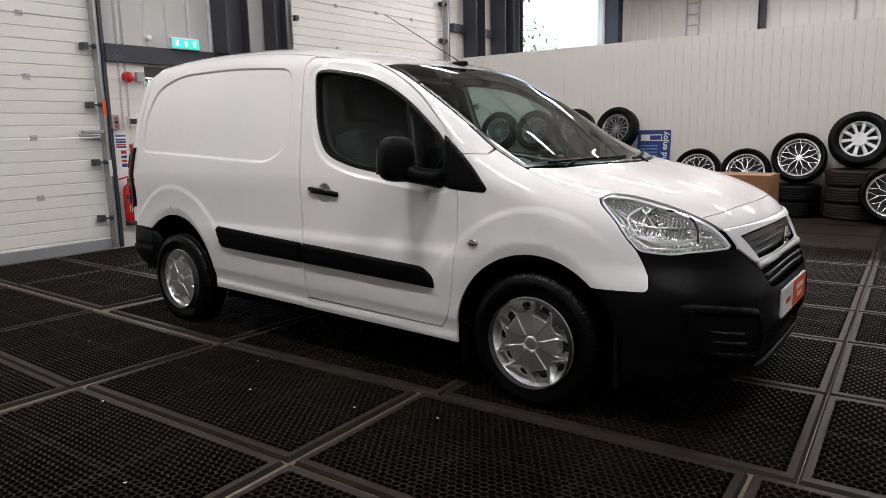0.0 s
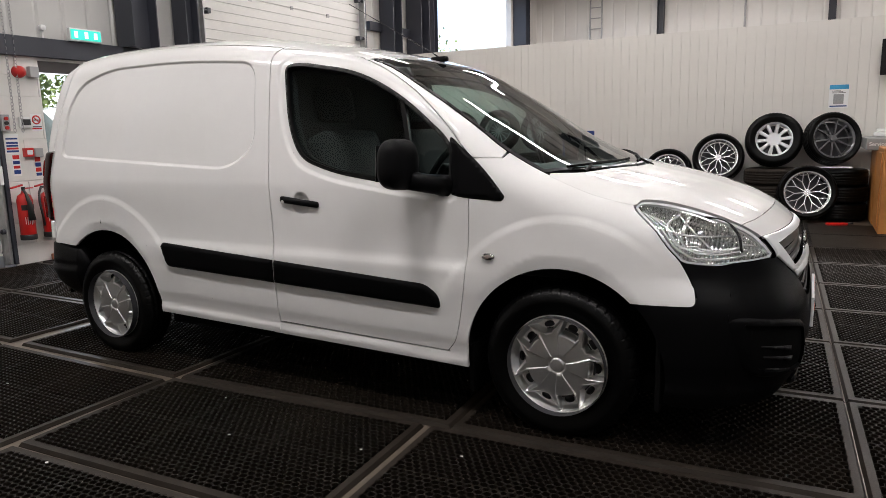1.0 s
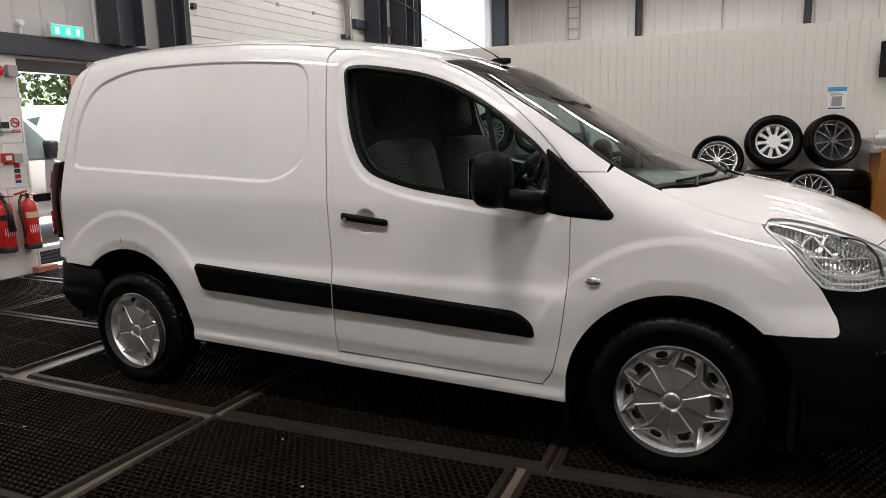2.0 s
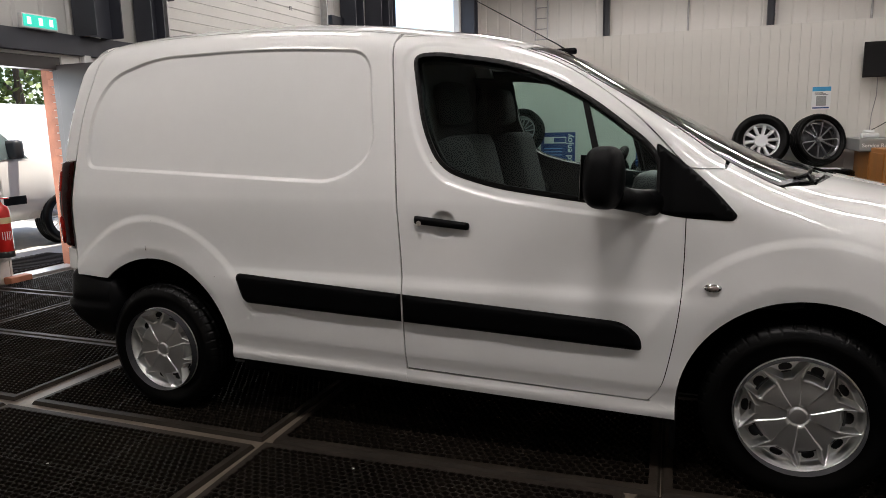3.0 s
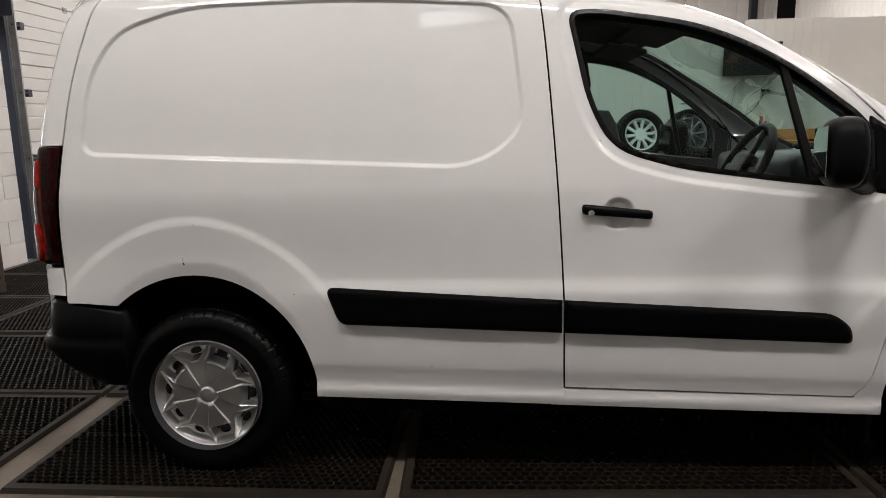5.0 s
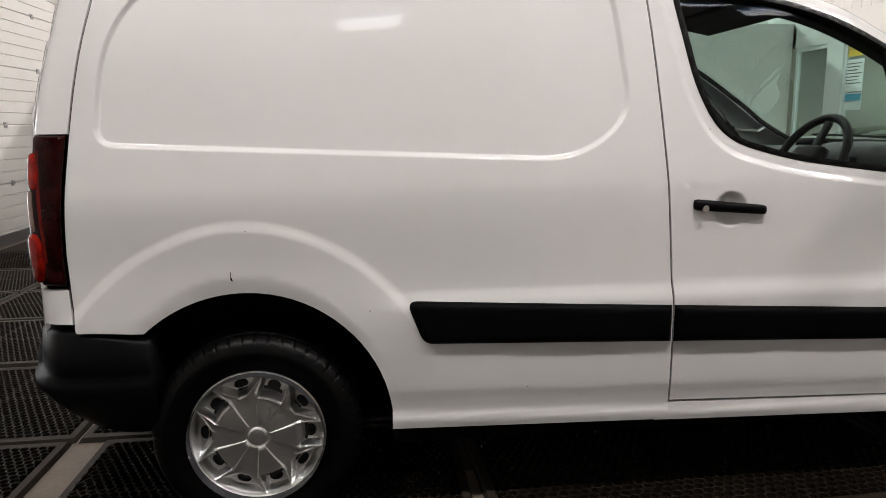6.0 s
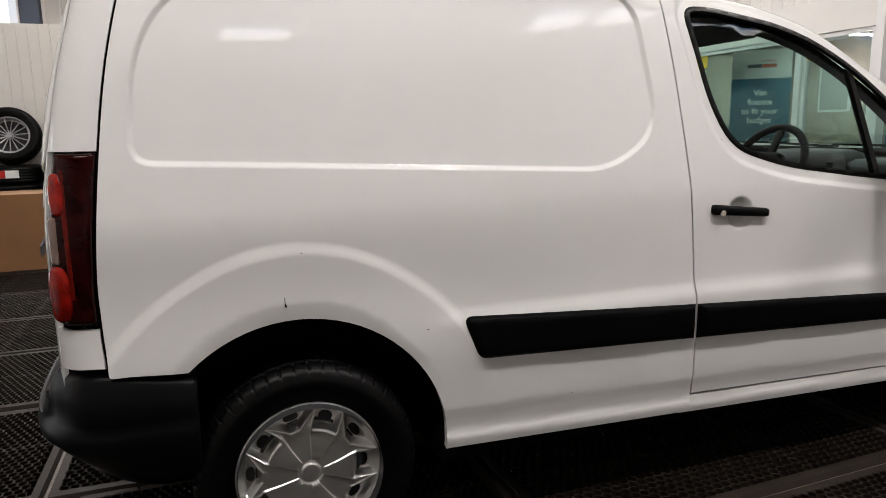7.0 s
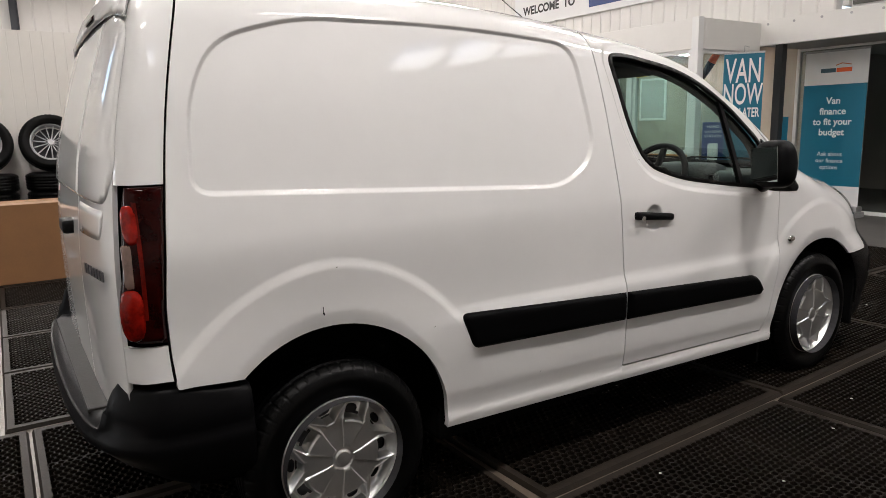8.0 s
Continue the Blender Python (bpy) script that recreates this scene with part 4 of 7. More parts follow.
for zz, w in ((0.776, 0.445), (0.744, 0.432), (0.713, 0.418)):
    mesh_panel("grille_bar", "front", curved_bar(w, zz, 0.015, 0.019), BAR, grille, step=0.02, lift=-0.014, edge=0.03, puff=(0.008, 0.007))
for yy in (-0.36, -0.27, -0.18, 0.18, 0.27, 0.36):
    mesh_panel("grille_post", "front", [(yy - 0.005, 0.80), (yy + 0.005, 0.80), (yy + 0.005, 0.69), (yy - 0.005, 0.69)], BAR, grille, step=0.02, lift=-0.026, edge=0.03)
mesh_panel("silver_bar", "front", curved_bar(0.418, 0.680, 0.033, 0.020), ALLOY_WHITE, grille, step=0.015, lift=0.004, puff=(0.012, 0.012), label="bright silver grille bar")
low = mesh_panel("lower_grille", "front", curved_bar(0.400, 0.646, 0.078, 0.012), DARK, grille, step=0.02, lift=-0.012)
for zz, w in ((0.626, 0.388), (0.597, 0.376)):
    mesh_panel("lower_bar", "front", curved_bar(w, zz, 0.015, 0.012), BAR, low, step=0.015, lift=-0.006, puff=(0.012, 0.007))
eb = bmesh.new()
for a, b, c in (((-0.02, 0.00), (0.012, 0.055), 0.012), ((0.005, -0.01), (-0.025, 0.02), 0.009), ((0.012, 0.0), (0.03, -0.045), 0.009), ((-0.012, -0.005), (-0.022, -0.05), 0.008), ((0.0, 0.05), (0.028, 0.035), 0.008)):
    add_cyl(eb, (2.225, a[0], 0.725 + a[1]), (2.225, b[0], 0.725 + b[1]), c, c * 0.6, n=8)
part("emblem", eb, CHROME, grille, "small chrome emblem", True)

# show plate on the bumper
pb = part("front_plate", box((2.262, -0.26, 0.412), (2.274, 0.26, 0.538), 0.003), WHITE_INK, van, "white and orange show plate")
part("orange_half", box((2.2745, -0.04, 0.414), (2.2755, 0.258, 0.536)), ORANGE, pb)
for yy, zz, w, mm in ((-0.15, 0.475, 0.09, ORANGE), (0.11, 0.495, 0.15, WHITE_INK), (0.11, 0.455, 0.11, WHITE_INK)):
    part("print_bar", box((2.2756, yy - w / 2, zz - 0.011), (2.2766, yy + w / 2, zz + 0.011)), mm, pb)
pb.location = (0.006, 0, 0)
# headlamps
for s in (-1, 1):
    hl = thing("headlamp", "", "")
    hl.parent = van
    lens = mesh_panel("lens", "side", LAMP, GLASS_LENS, hl, s, step=0.03, lift=-0.0005, edge=0.0)
    lens.visible_shadow = False
    rimo = resample(LAMP, 0.03)
    mesh_panel("lamp_rim", "side", shrink(rimo, 0.001), ALLOY_WHITE, hl, s, holes=[shrink(resample(LAMP, 0.015), 0.008)], step=0.008, lift=-0.004, edge=0.01, label="bright rim round the lens")
    mesh_panel("housing", "side", shrink(rimo, 0.004), LENS_INNER, hl, s, step=0.025, lift=-0.065, edge=-0.058, label="chromed reflector housing")
    for d, w, dep in ((0.016, 0.007, 0.012), (0.032, 0.006, 0.020), (0.046, 0.005, 0.028)):
        z_a, z_b = 0.935 - 0.55 * d, 0.745 + d
        line = [(1.655 + 1.25 * d, z_a), (1.730 + 1.1 * d, 0.869), (1.779 + 1.1 * d, 0.808), (1.832 + 0.8 * d, z_b + 0.012), (1.86 + 0.7 * d, z_b + 0.001), (1.95, z_b - 0.004), (2.05 - d, z_b + 0.002)]
        line = spline(line, 4)
        ra = part("reflector_flute", tube([(x, s * (float(half_width(x, z)) - dep), z) for x, z in line], [w * 0.6] * len(line), 8), FLUTE, hl, "bright chromed flute", True)
    arc = spline([(1.885, 0.905), (1.955, 0.885), (2.005, 0.838), (2.022, 0.775)], 5)
    part("bowl_shade", tube([(x, s * (float(half_width(x, z)) - 0.016), z) for x, z in arc], [0.003] + [0.0055] * (len(arc) - 2) + [0.004], 8), GLOSSTRIM, hl, "dark shade round the lamp bowl", True)
    arc = spline([(1.80, 0.915), (1.765, 0.880), (1.80, 0.815), (1.88, 0.785), (1.96, 0.782), (2.008, 0.79)], 5)
    part("bowl_rim", tube([(x, s * (float(half_width(x, z)) - 0.026), z) for x, z in arc], [0.005] * len(arc), 8), FLUTE, hl, "", True)
    for q in ([(1.80, 0.910), (1.86, 0.85), (1.935, 0.775)], [(1.775, 0.850), (1.88, 0.838), (1.995, 0.832)], [(1.92, 0.90), (2.03, 0.83), (2.09, 0.785)], [(2.02, 0.80), (2.06, 0.79), (2.10, 0.775)]):
        part("reflector_web", tube([(x, s * (float(half_width(x, z)) - 0.030), z) for x, z in q], [0.004] * len(q), 8), FLUTE, hl, "", True)
    bowl = lathe([(0.008, -0.045), (0.03, -0.040), (0.055, -0.024), (0.070, 0.0), (0.078, 0.014), (0.083, 0.014), (0.083, 0.0)], 36, "z")
    bo = part("reflector_bowl", bowl, LENS_INNER, hl, "", True)
    yb = float(half_width(1.90, 0.83))
    bo.matrix_basis = look((1.845, s * (yb - 0.085), 0.835), (1.845 - 1.0, s * (yb - 0.085 - 0.42), 0.80))
    bl = bmesh.new()
    bmesh.ops.create_uvsphere(bl, u_segments=16, v_segments=10, radius=0.022)
    b2 = part("bulb_cap", bl, CHROME, hl, "", True)
    b2.location = (1.87, s * (yb - 0.075), 0.835)
# mirrors
for s in (-1, 1):
    mr = thing("door_mirror", "", "")
    mr.parent = van
    mb = bmesh.new()
    bmesh.ops.create_uvsphere(mb, u_segments=36, v_segments=22, radius=1.0)
    for v in mb.verts:
        p = v.co
        q = Vector([math.copysign(abs(c) ** 0.62, c) for c in p])
        wide = 1.0 - 0.10 * max(0, q.z) - 0.05 * max(0, -q.z)
        v.co = Vector((q.x * (0.055 if q.x > 0 else 0.070), q.y * 0.098 * wide, q.z * 0.106))
        if v.co.x > 0:
            v.co.x *= 1 - 0.35 * (q.y * q.y * 0.6 + q.z * q.z * 0.4)
    sh = part("mirror_shell", mb, TRIM, mr, "black grained mirror shell", True)
    sh.location = (0.722, s * 0.975, 1.120)
    sh.rotation_euler = (radians(4 * s), 0, radians(10 * s))
    gb = box((-0.0712, -0.070, -0.074), (-0.0702, 0.070, 0.076), 0.0003)
    gl = part("mirror_glass", gb, pm("mirror_silver", (0.75, 0.8, 0.79), 0.03, metal=1.0, var=0.01, rvar=0.0), sh, "dusty mirror glass")
    part("mirror_arm", tube([(0.86, s * 0.815, 1.02), (0.83, s * 0.86, 1.030), (0.79, s * 0.905, 1.040), (0.75, s * 0.95, 1.055)], [0.050, 0.042, 0.040, 0.042], 12), TRIM, mr, "", True)

# rear of the van
BACK_TOP = spline([(-0.60, -1.78), (-0.3, -1.80), (0.0, -1.80), (0.3, -1.80), (0.60, -1.78)], 5)
BACK_TOP = [(y, float(solve_z(x, y))) for y, x in BACK_TOP]


def seam_x(z):
    pts = sorted((q[1], q[0]) for q in REAR_SEAM)
    return float(np.interp(z, [p[0] for p in pts], [p[1] for p in pts]))


def corner_x(z):
    """Where the rear corner turns into the rear doors."""
    return float(-1.78 + 0.817 * (TAIL(z) + 1.78))


def corner_y(z):
    return float(half_width(corner_x(z), z))


for s in (-1, 1):
    # upper body corner and rear door, then the lamp and the low corner
    inn = 0.302 if s < 0 else -0.298
    edge_b = [(corner_y(z) - 0.002, float(z)) for z in np.linspace(1.66, 0.58, 16)]
    DOOR_B = [(inn, 1.70), (0.55, 1.695)] + edge_b + [(0.74, 0.50), (inn, 0.485)]
    DOOR_B = [(s * y, z) for y, z in DOOR_B]
    rd = mesh_panel("rear_door", "rear", DOOR_B, PAINT, van, step=0.03, gap=0.002)
    blank = fillet([(s * (inn + 0.01), 1.665, 0.02), (s * 0.58, 1.650, 0.08), (s * 0.688, 1.590, 0.06), (s * 0.775, 1.22, 0.06), (s * 0.735, 1.128, 0.04), (s * (inn + 0.01), 1.126, 0.01)], 5)
    mesh_panel("window_blank", "rear", blank, PAINT, rd, step=0.022, lift=0.0008, edge=0.006, puff=(0.0065, 0.011), label="white pressed blank in place of the rear window")
    if s < 0:
        low_press = fillet([(s * 0.33, 1.112, 0.01), (s * 0.725, 1.112, 0.01), (s * 0.705, 1.030, 0.03), (s * 0.34, 1.018, 0.02)], 5)
        mesh_panel("door_pressing", "rear", low_press, PAINT, rd, step=0.02, lift=0.0006, edge=0.004, puff=(0.0028, 0.008))
    zz = np.linspace(1.182, 1.722, 18)
    COR = [(seam_x(z) - 0.0035, float(z)) for z in zz] + [(corner_x(z), float(z)) for z in zz[::-1]]
    mesh_panel("rear_pillar", "side", COR, PAINT, van, s, step=0.014)
    zz = np.linspace(0.655, 0.754, 5)
    LOWC = [(seam_x(z) - 0.0035, float(z)) for z in zz] + [(corner_x(z), float(z)) for z in zz[::-1]]
    mesh_panel("lower_corner", "side", LOWC, PAINT, van, s, step=0.014, gap=0.001)
    zz = np.linspace(0.764, 1.176, 14)
    rear_edge = spline([(-1.918, 0.768), (-1.934, 0.79), (-1.945, 0.84), (-1.945, 0.90), (-1.935, 0.97), (-1.930, 1.05), (-1.922, 1.12), (-1.912, 1.176)], 4)
    LAMPB = [(seam_x(z) - 0.005, float(z)) for z in zz] + rear_edge[::-1]
    tl = mesh_panel("tail_lamp", "side", LAMPB, DARKRED_LENS, van, s, step=0.012, lift=0.004, puff=(0.010, 0.02), label="red tail lamp with dark smoked lens")
    for nm, zc, hh, x0, x1, pw, mm, up in (("brake_lens", 1.080, 0.050, -1.923, -1.892, 2.8, RED_LENS, 0.007), ("reverse_lens", 0.974, 0.056, -1.930, -1.910, 8.0, REVERSE_LENS, 0.002), ("rear_lens", 0.846, 0.070, -1.943, -1.896, 2.8, RED_LENS, 0.011), ("side_line", 0.985, 0.165, -1.9000, -1.8880, 8.0, MIDRED_LENS, 0.002)):
        cx_, hx = (x0 + x1) / 2, (x1 - x0) / 2
        o = []
        for k in range(36):
            c_, s_ = math.cos(k * math.pi / 18), math.sin(k * math.pi / 18)
            o.append((cx_ + hx * math.copysign(abs(c_) ** (2 / pw), c_), zc + hh * math.copysign(abs(s_) ** (2 / pw), s_)))
        mesh_panel(nm, "side", o, mm, tl, s, step=0.006, lift=0.0130, edge=0.015, puff=(up, min(hx, hh) * 0.9))
mesh_panel("rear_header", "rear", spline([(0.655, 1.622), (0.45, 1.652), (0.0, 1.668), (-0.45, 1.652), (-0.655, 1.622)], 6) + BACK_TOP, PAINT, van, step=0.02, lift=0.010, puff=(0.012, 0.016))
mesh_panel("roof_lamp", "rear", fillet([(0.10, 1.703, 0.008), (-0.10, 1.703, 0.008), (-0.10, 1.680, 0.008), (0.10, 1.680, 0.008)]), DARKRED_LENS, van, step=0.02, lift=0.022, puff=(0.006, 0.008))
# rear door grip and lettering
part("rear_grip", box((-2.02, -0.14, 0.985), (-1.975, 0.0, 1.03), 0.012), TRIM, van, "black plastic rear door grip", True)
letter_bm = bmesh.new()
for k in range(7):
    add_box(letter_bm, (k * 0.0295, 0.0, 0.0), (k * 0.0295 + 0.020, 0.027, 0.004))
letters = part("model_lettering", letter_bm, ALLOY_DARK, van, "row of small silver bars")
letters.matrix_basis = Matrix.Translation((float(solve_x(np.array([0.655]), np.array([0.93]), False)[0]) - 0.006, -0.655, 0.925)) @ pose(0, 0, 0, 90, 0, -83) @ Matrix.Translation((-0.103, 0, 0))


# rear bumper: a swept section
def rear_bumper():
    plan = spline([(-2.085, 0.0), (-2.078, 0.35), (-2.058, 0.60), (-2.030, 0.715), (-1.988, 0.802), (-1.930, 0.855), (-1.850, 0.880), (-1.74, 0.886), (-1.64, 0.884)], 7)
    plan = [(x, -y) for x, y in plan[::-1]] + plan[1:]
    bm = bmesh.new()
    rings = []
    for i, (x, y) in enumerate(plan):
        (xa, ya), (xb, yb) = plan[max(i - 1, 0)], plan[min(i + 1, len(plan) - 1)]
        out = Vector((-(yb - ya), xb - xa, 0)).normalized()
        a = abs(y)
        up = float(smooth((a - 0.70) / 0.06))
        top = 0.525 + 0.115 * up
        if x > -1.86:
            top = 0.640 - (x + 1.86) * 0.17
        low = 0.422 - 0.080 * float(smooth((x + 2.02) / 0.3))
        cut = -0.020 * up * (1 - float(smooth((x + 1.99) / 0.11)))
        prof = [(-0.115, top), (-0.075, top), (-0.030 + cut, top - 0.002), (-0.012 + cut, top - 0.018), (-0.004 + cut, 0.545 if up > 0.5 else top - 0.022), (-0.002 + cut, 0.508), (-0.006 + 0.4 * cut, 0.497), (0.003, 0.480), (0.003, 0.455), (-0.018, low + 0.01), (-0.06, low - 0.035), (-0.12, low - 0.05)]
        rings.append([bm.verts.new(Vector((x, y, 0)) + out * o + Vector((0, 0, z))) for o, z in prof])
    for a, b in zip(rings, rings[1:]):
        for k in range(len(a) - 1):
            bm.faces.new((a[k], b[k], b[k + 1], a[k + 1]))
    bm.faces.new(rings[0])
    bm.faces.new(rings[-1][::-1])
    bmesh.ops.recalc_face_normals(bm, faces=bm.faces)
    return part("rear_bumper", bm, TRIM, van, "black plastic rear bumper with a scuffed step", True)


rb = rear_bumper()
part("bumper_step", box((-2.040, -0.600, 0.514), (-1.95, 0.600, 0.5295), 0.007), pm("scuffed_grey_plastic", (0.028, 0.026, 0.024), 0.55, spec=0.15, var=0.3, scale=9, bump=0.2), rb, "scuffed grey step pad")

# dark inner body, wheel housings, floor pan
for s in (-1, 1):
    INN = [(-1.80, 0.66), (-1.80, 1.15), (-1.70, 1.48), (-0.20, 1.56), (-0.12, 1.10), (-0.09, 0.34), (-0.94, 0.34)] + arch_pts((-1.378, 0.295, 0.44), 5, 125, 14)
    mesh_panel("inner_panel", "side", INN, DARK, van, s, step=0.07, lift=-0.055, edge=0.0)
    LOWI = [(-0.12, 0.30), (-0.13, 0.96), (0.9, 0.92), (1.0, 1.05), (1.3, 0.98), (1.62, 0.90), (1.80, 0.70), (1.84, 0.64), (1.70, 0.60)] + arch_pts((1.375, 0.292, 0.44), 42, 178, 14) + [(0.93, 0.28)]
    mesh_panel("inner_panel", "side", LOWI, DARK, van, s, step=0.12, lift=-0.04, edge=0.0)
    for cx, cz, r in (ARCH_F, ARCH_R):
        bm = bmesh.new()
        rings = []
        for yy, rr in ((0.845, r + 0.006), (0.80, r + 0.02), (0.55, r + 0.02), (0.549, 0.02)):
            rings.append([bm.verts.new((cx + rr * math.cos(radians(a)), s * yy, max(0.17, cz + rr * math.sin(radians(a))))) for a in range(0, 181, 10)])
        for a, b in zip(rings, rings[1:]):
            for k in range(len(a) - 1):
                bm.faces.new((a[k], a[k + 1], b[k + 1], b[k]))
        part("wheel_housing", bm, DARK, van)
part("floor_pan", box((-1.80, -0.50, 0.20), (1.75, 0.50, 0.30), 0.02), DARK, van)
# dark boxes added inside the sills to keep light from under the van
for s in (-1, 1):
    part("sill_light_block", box((-0.96, min(s * 0.50, s * 0.79), 0.20), (0.95, max(s * 0.50, s * 0.79), 0.32), 0.02), DARK, van)
for s in (-1, 1):
    part("arch_flap", box((0.945, min(s * 0.45, s * 0.80), 0.10), (0.965, max(s * 0.45, s * 0.80), 0.32), 0.004), DARK, van, "black rubber flap behind the wheel")
# dark tray added to close a light gap below the bumper
part("tray_light_block", box((1.62, -0.68, 0.175), (1.98, 0.68, 0.20), 0.01), DARK, van, "black tray added to block light below the bumper")
for s in (-1, 1):
    part("bumper_liner", box((1.755, min(s * 0.52, s * 0.845), 0.17), (1.775, max(s * 0.52, s * 0.845), 0.58), 0.005), DARK, van, "black wheel arch liner")
part("rear_closer", box((-1.90, -0.62, 0.32), (-1.88, 0.62, 1.30)), DARK, van)
part("axle", cyl((-1.37, -0.7, 0.29), (-1.37, 0.7, 0.29), 0.04), DARK, van)
part("axle", cyl((1.37, -0.7, 0.27), (1.37, 0.7, 0.27), 0.03), DARK, van)


# wheels
def hubcap_mesh():
    NR, NT, R0 = 84, 640, 0.2165
    r = np.concatenate([np.linspace(0.0, 0.04, 15)[1:], np.linspace(0.04, 0.135, 15)[1:], np.linspace(0.135, 0.2, 45)[1:], np.linspace(0.2, R0, 13)[1:]])
    th = np.arange(NT) * 2 * np.pi / NT
    rr, tt = np.meshgrid(r, th, indexing="ij")
    h = 0.012 * (1 - (rr / R0) ** 2)
    k10, k5 = 2 * np.pi / 10, 2 * np.pi / 5
    a5 = np.abs((tt + k5 / 2) % k5 - k5 / 2)
    h = h + 0.0045 * smooth((0.36 - 0.6 * np.clip(0.13 - rr, 0, 0.1) - a5) / 0.045) * smooth((rr - 0.034) / 0.010) * (1 - smooth((rr - 0.136) / 0.010))
    a = a5 * rr
    # square pockets on the five wedges, splayed ones between them, all with sloping walls
    b5 = (tt % k5) - k5 / 2
    b = np.abs(b5) * rr
    outer_ = (0.2025 - rr) / 0.021
    square = np.minimum(np.minimum((0.0405 - a) / 0.0120, (rr - 0.1290) / 0.013), outer_)
    splay = np.minimum(np.minimum((0.0195 + 1.12 * (rr - 0.140) - b) * 0.67 / 0.0115, (rr - 0.1350) / 0.013), outer_)
    deep = np.maximum(square, splay)
    h = h + 0.0020 * smooth((deep + 0.45) / 0.35) * (1 - smooth((deep + 0.1) / 0.25)) * (rr < 0.198)
    h = h - 0.034 * smooth(np.clip(deep, 0, 1))
    h = h + 0.008 * smooth((rr - 0.1985) / 0.004) * (1 - smooth((rr - 0.207) / 0.0095))
    h = np.where(rr < 0.0265, 0.0165 - 8.0 * rr**2 * 0.3, h)
    h = h - 0.004 * smooth((rr - 0.0265) / 0.003) * (1 - smooth((rr - 0.032) / 0.006))
    hole = ((a / 0.0215) ** 2.6 + (np.abs(rr - 0.160) / 0.0155) ** 2.6 < 1) | ((b / 0.023) ** 2.6 + (np.abs(rr - 0.167) / 0.0130) ** 2.6 < 1)
    verts = [(0.0, -float(h[0, 0]), 0.0)] + [(float(rr[i, j] * np.cos(tt[i, j])), -float(h[i, j]), float(rr[i, j] * np.sin(tt[i, j]))) for i in range(NR) for j in range(NT)]
    faces = [(0, 1 + (j + 1) % NT, 1 + j) for j in range(NT)]
    for i in range(NR - 1):
        for j in range(NT):
            jj = (j + 1) % NT
            if not (hole[i, j] and hole[i + 1, j] and hole[i, jj] and hole[i + 1, jj]):
                faces.append((1 + i * NT + j, 1 + i * NT + jj, 1 + (i + 1) * NT + jj, 1 + (i + 1) * NT + j))
    me = bpy.data.meshes.new("hubcap")
    me.from_pydata(verts, [], [f[::-1] for f in faces])
    me.materials.append(SILVER)
    me.polygons.foreach_set("use_smooth", [True] * len(faces))
    me.update()
    return me


def tyre_bm(R, w, rim, n=192):
    """A tyre round y, its outer side towards -y, with grooves and rounded shoulders."""
    hw = w / 2
    prof = [(rim, -hw + 0.035), (rim + 0.004, -hw + 0.016), (rim + 0.012, -hw + 0.008), (rim + 0.022, -hw + 0.008), (rim + 0.03, -hw + 0.003)]
    prof += [(rim + (R - rim) * 0.5, -hw - 0.004), (rim + (R - rim) * 0.62, -hw - 0.006), (rim + (R - rim) * 0.66, -hw - 0.003), (rim + (R - rim) * 0.80, -hw + 0.002), (R - 0.012, -hw + 0.014), (R - 0.004, -hw + 0.026)]
    for g in (-0.5, -0.17, 0.17, 0.5):
        c = g * hw
        prof += [(R, c - 0.008), (R - 0.007, c - 0.004), (R - 0.007, c + 0.004), (R, c + 0.008)]
    prof += [(R - 0.004, hw - 0.026), (R - 0.012, hw - 0.014), (rim + (R - rim) * 0.6, hw + 0.004), (rim + 0.01, hw - 0.01), (rim, hw - 0.035)]
    bm = lathe(prof, n)
    dip = 0.007 if n > 192 else 0.0035
    for fc in bm.faces:
        fc.smooth = True
    for v in bm.verts:
        r = math.hypot(v.co.x, v.co.z)
        k = round(math.atan2(v.co.z, v.co.x) / (2 * math.pi / n))
        if r > R - 0.02 and abs(v.co.y) > hw - 0.06 and k % (n // 48) == 0:
            v.co.x, v.co.z = v.co.x * (r - dip) / r, v.co.z * (r - dip) / r
    return bm


cap_me = hubcap_mesh()
ty = tyre_bm(0.322, 0.19, 0.205, 480)
for v in ty.verts:
    # flattened where it stands
    if v.co.z < -0.2985:
        v.co.z = -0.2985
ty_me = bpy.data.meshes.new("tyre")
ty.to_mesh(ty_me)
ty.free()
ty_me.materials.append(RUBBER)
rim_bm = lathe([(0.02, 0.03), (0.09, 0.03), (0.11, 0.012), (0.15, 0.012), (0.175, 0.03), (0.203, 0.03), (0.206, -0.06), (0.206, 0.09)], 48)
rim_me = bpy.data.meshes.new("rim")
rim_bm.to_mesh(rim_me)
rim_bm.free()
rim_me.materials.append(STEEL)
for wx, wy, turn in ((1.364, 0.757, 2), (-1.364, 0.778, 2)):
    for s in (-1, 1):
        wh = thing("wheel", "", "")
        wh.parent = van
        wh.matrix_basis = pose(wx, s * wy, 0.299 if wx > 0 else 0.287, 0, turn, 0 if s < 0 else 180) @ Matrix.Scale(1.0 if wx > 0 else 0.962, 4)
        obj("tyre", ty_me, None, wh)
        r_ = obj("rim", rim_me, None, wh)
        r_.location = (0, -0.06, 0)
        c_ = obj("hubcap", cap_me, None, wh, "silver plastic wheel trim")
        c_.location = (0, -0.074, 0)

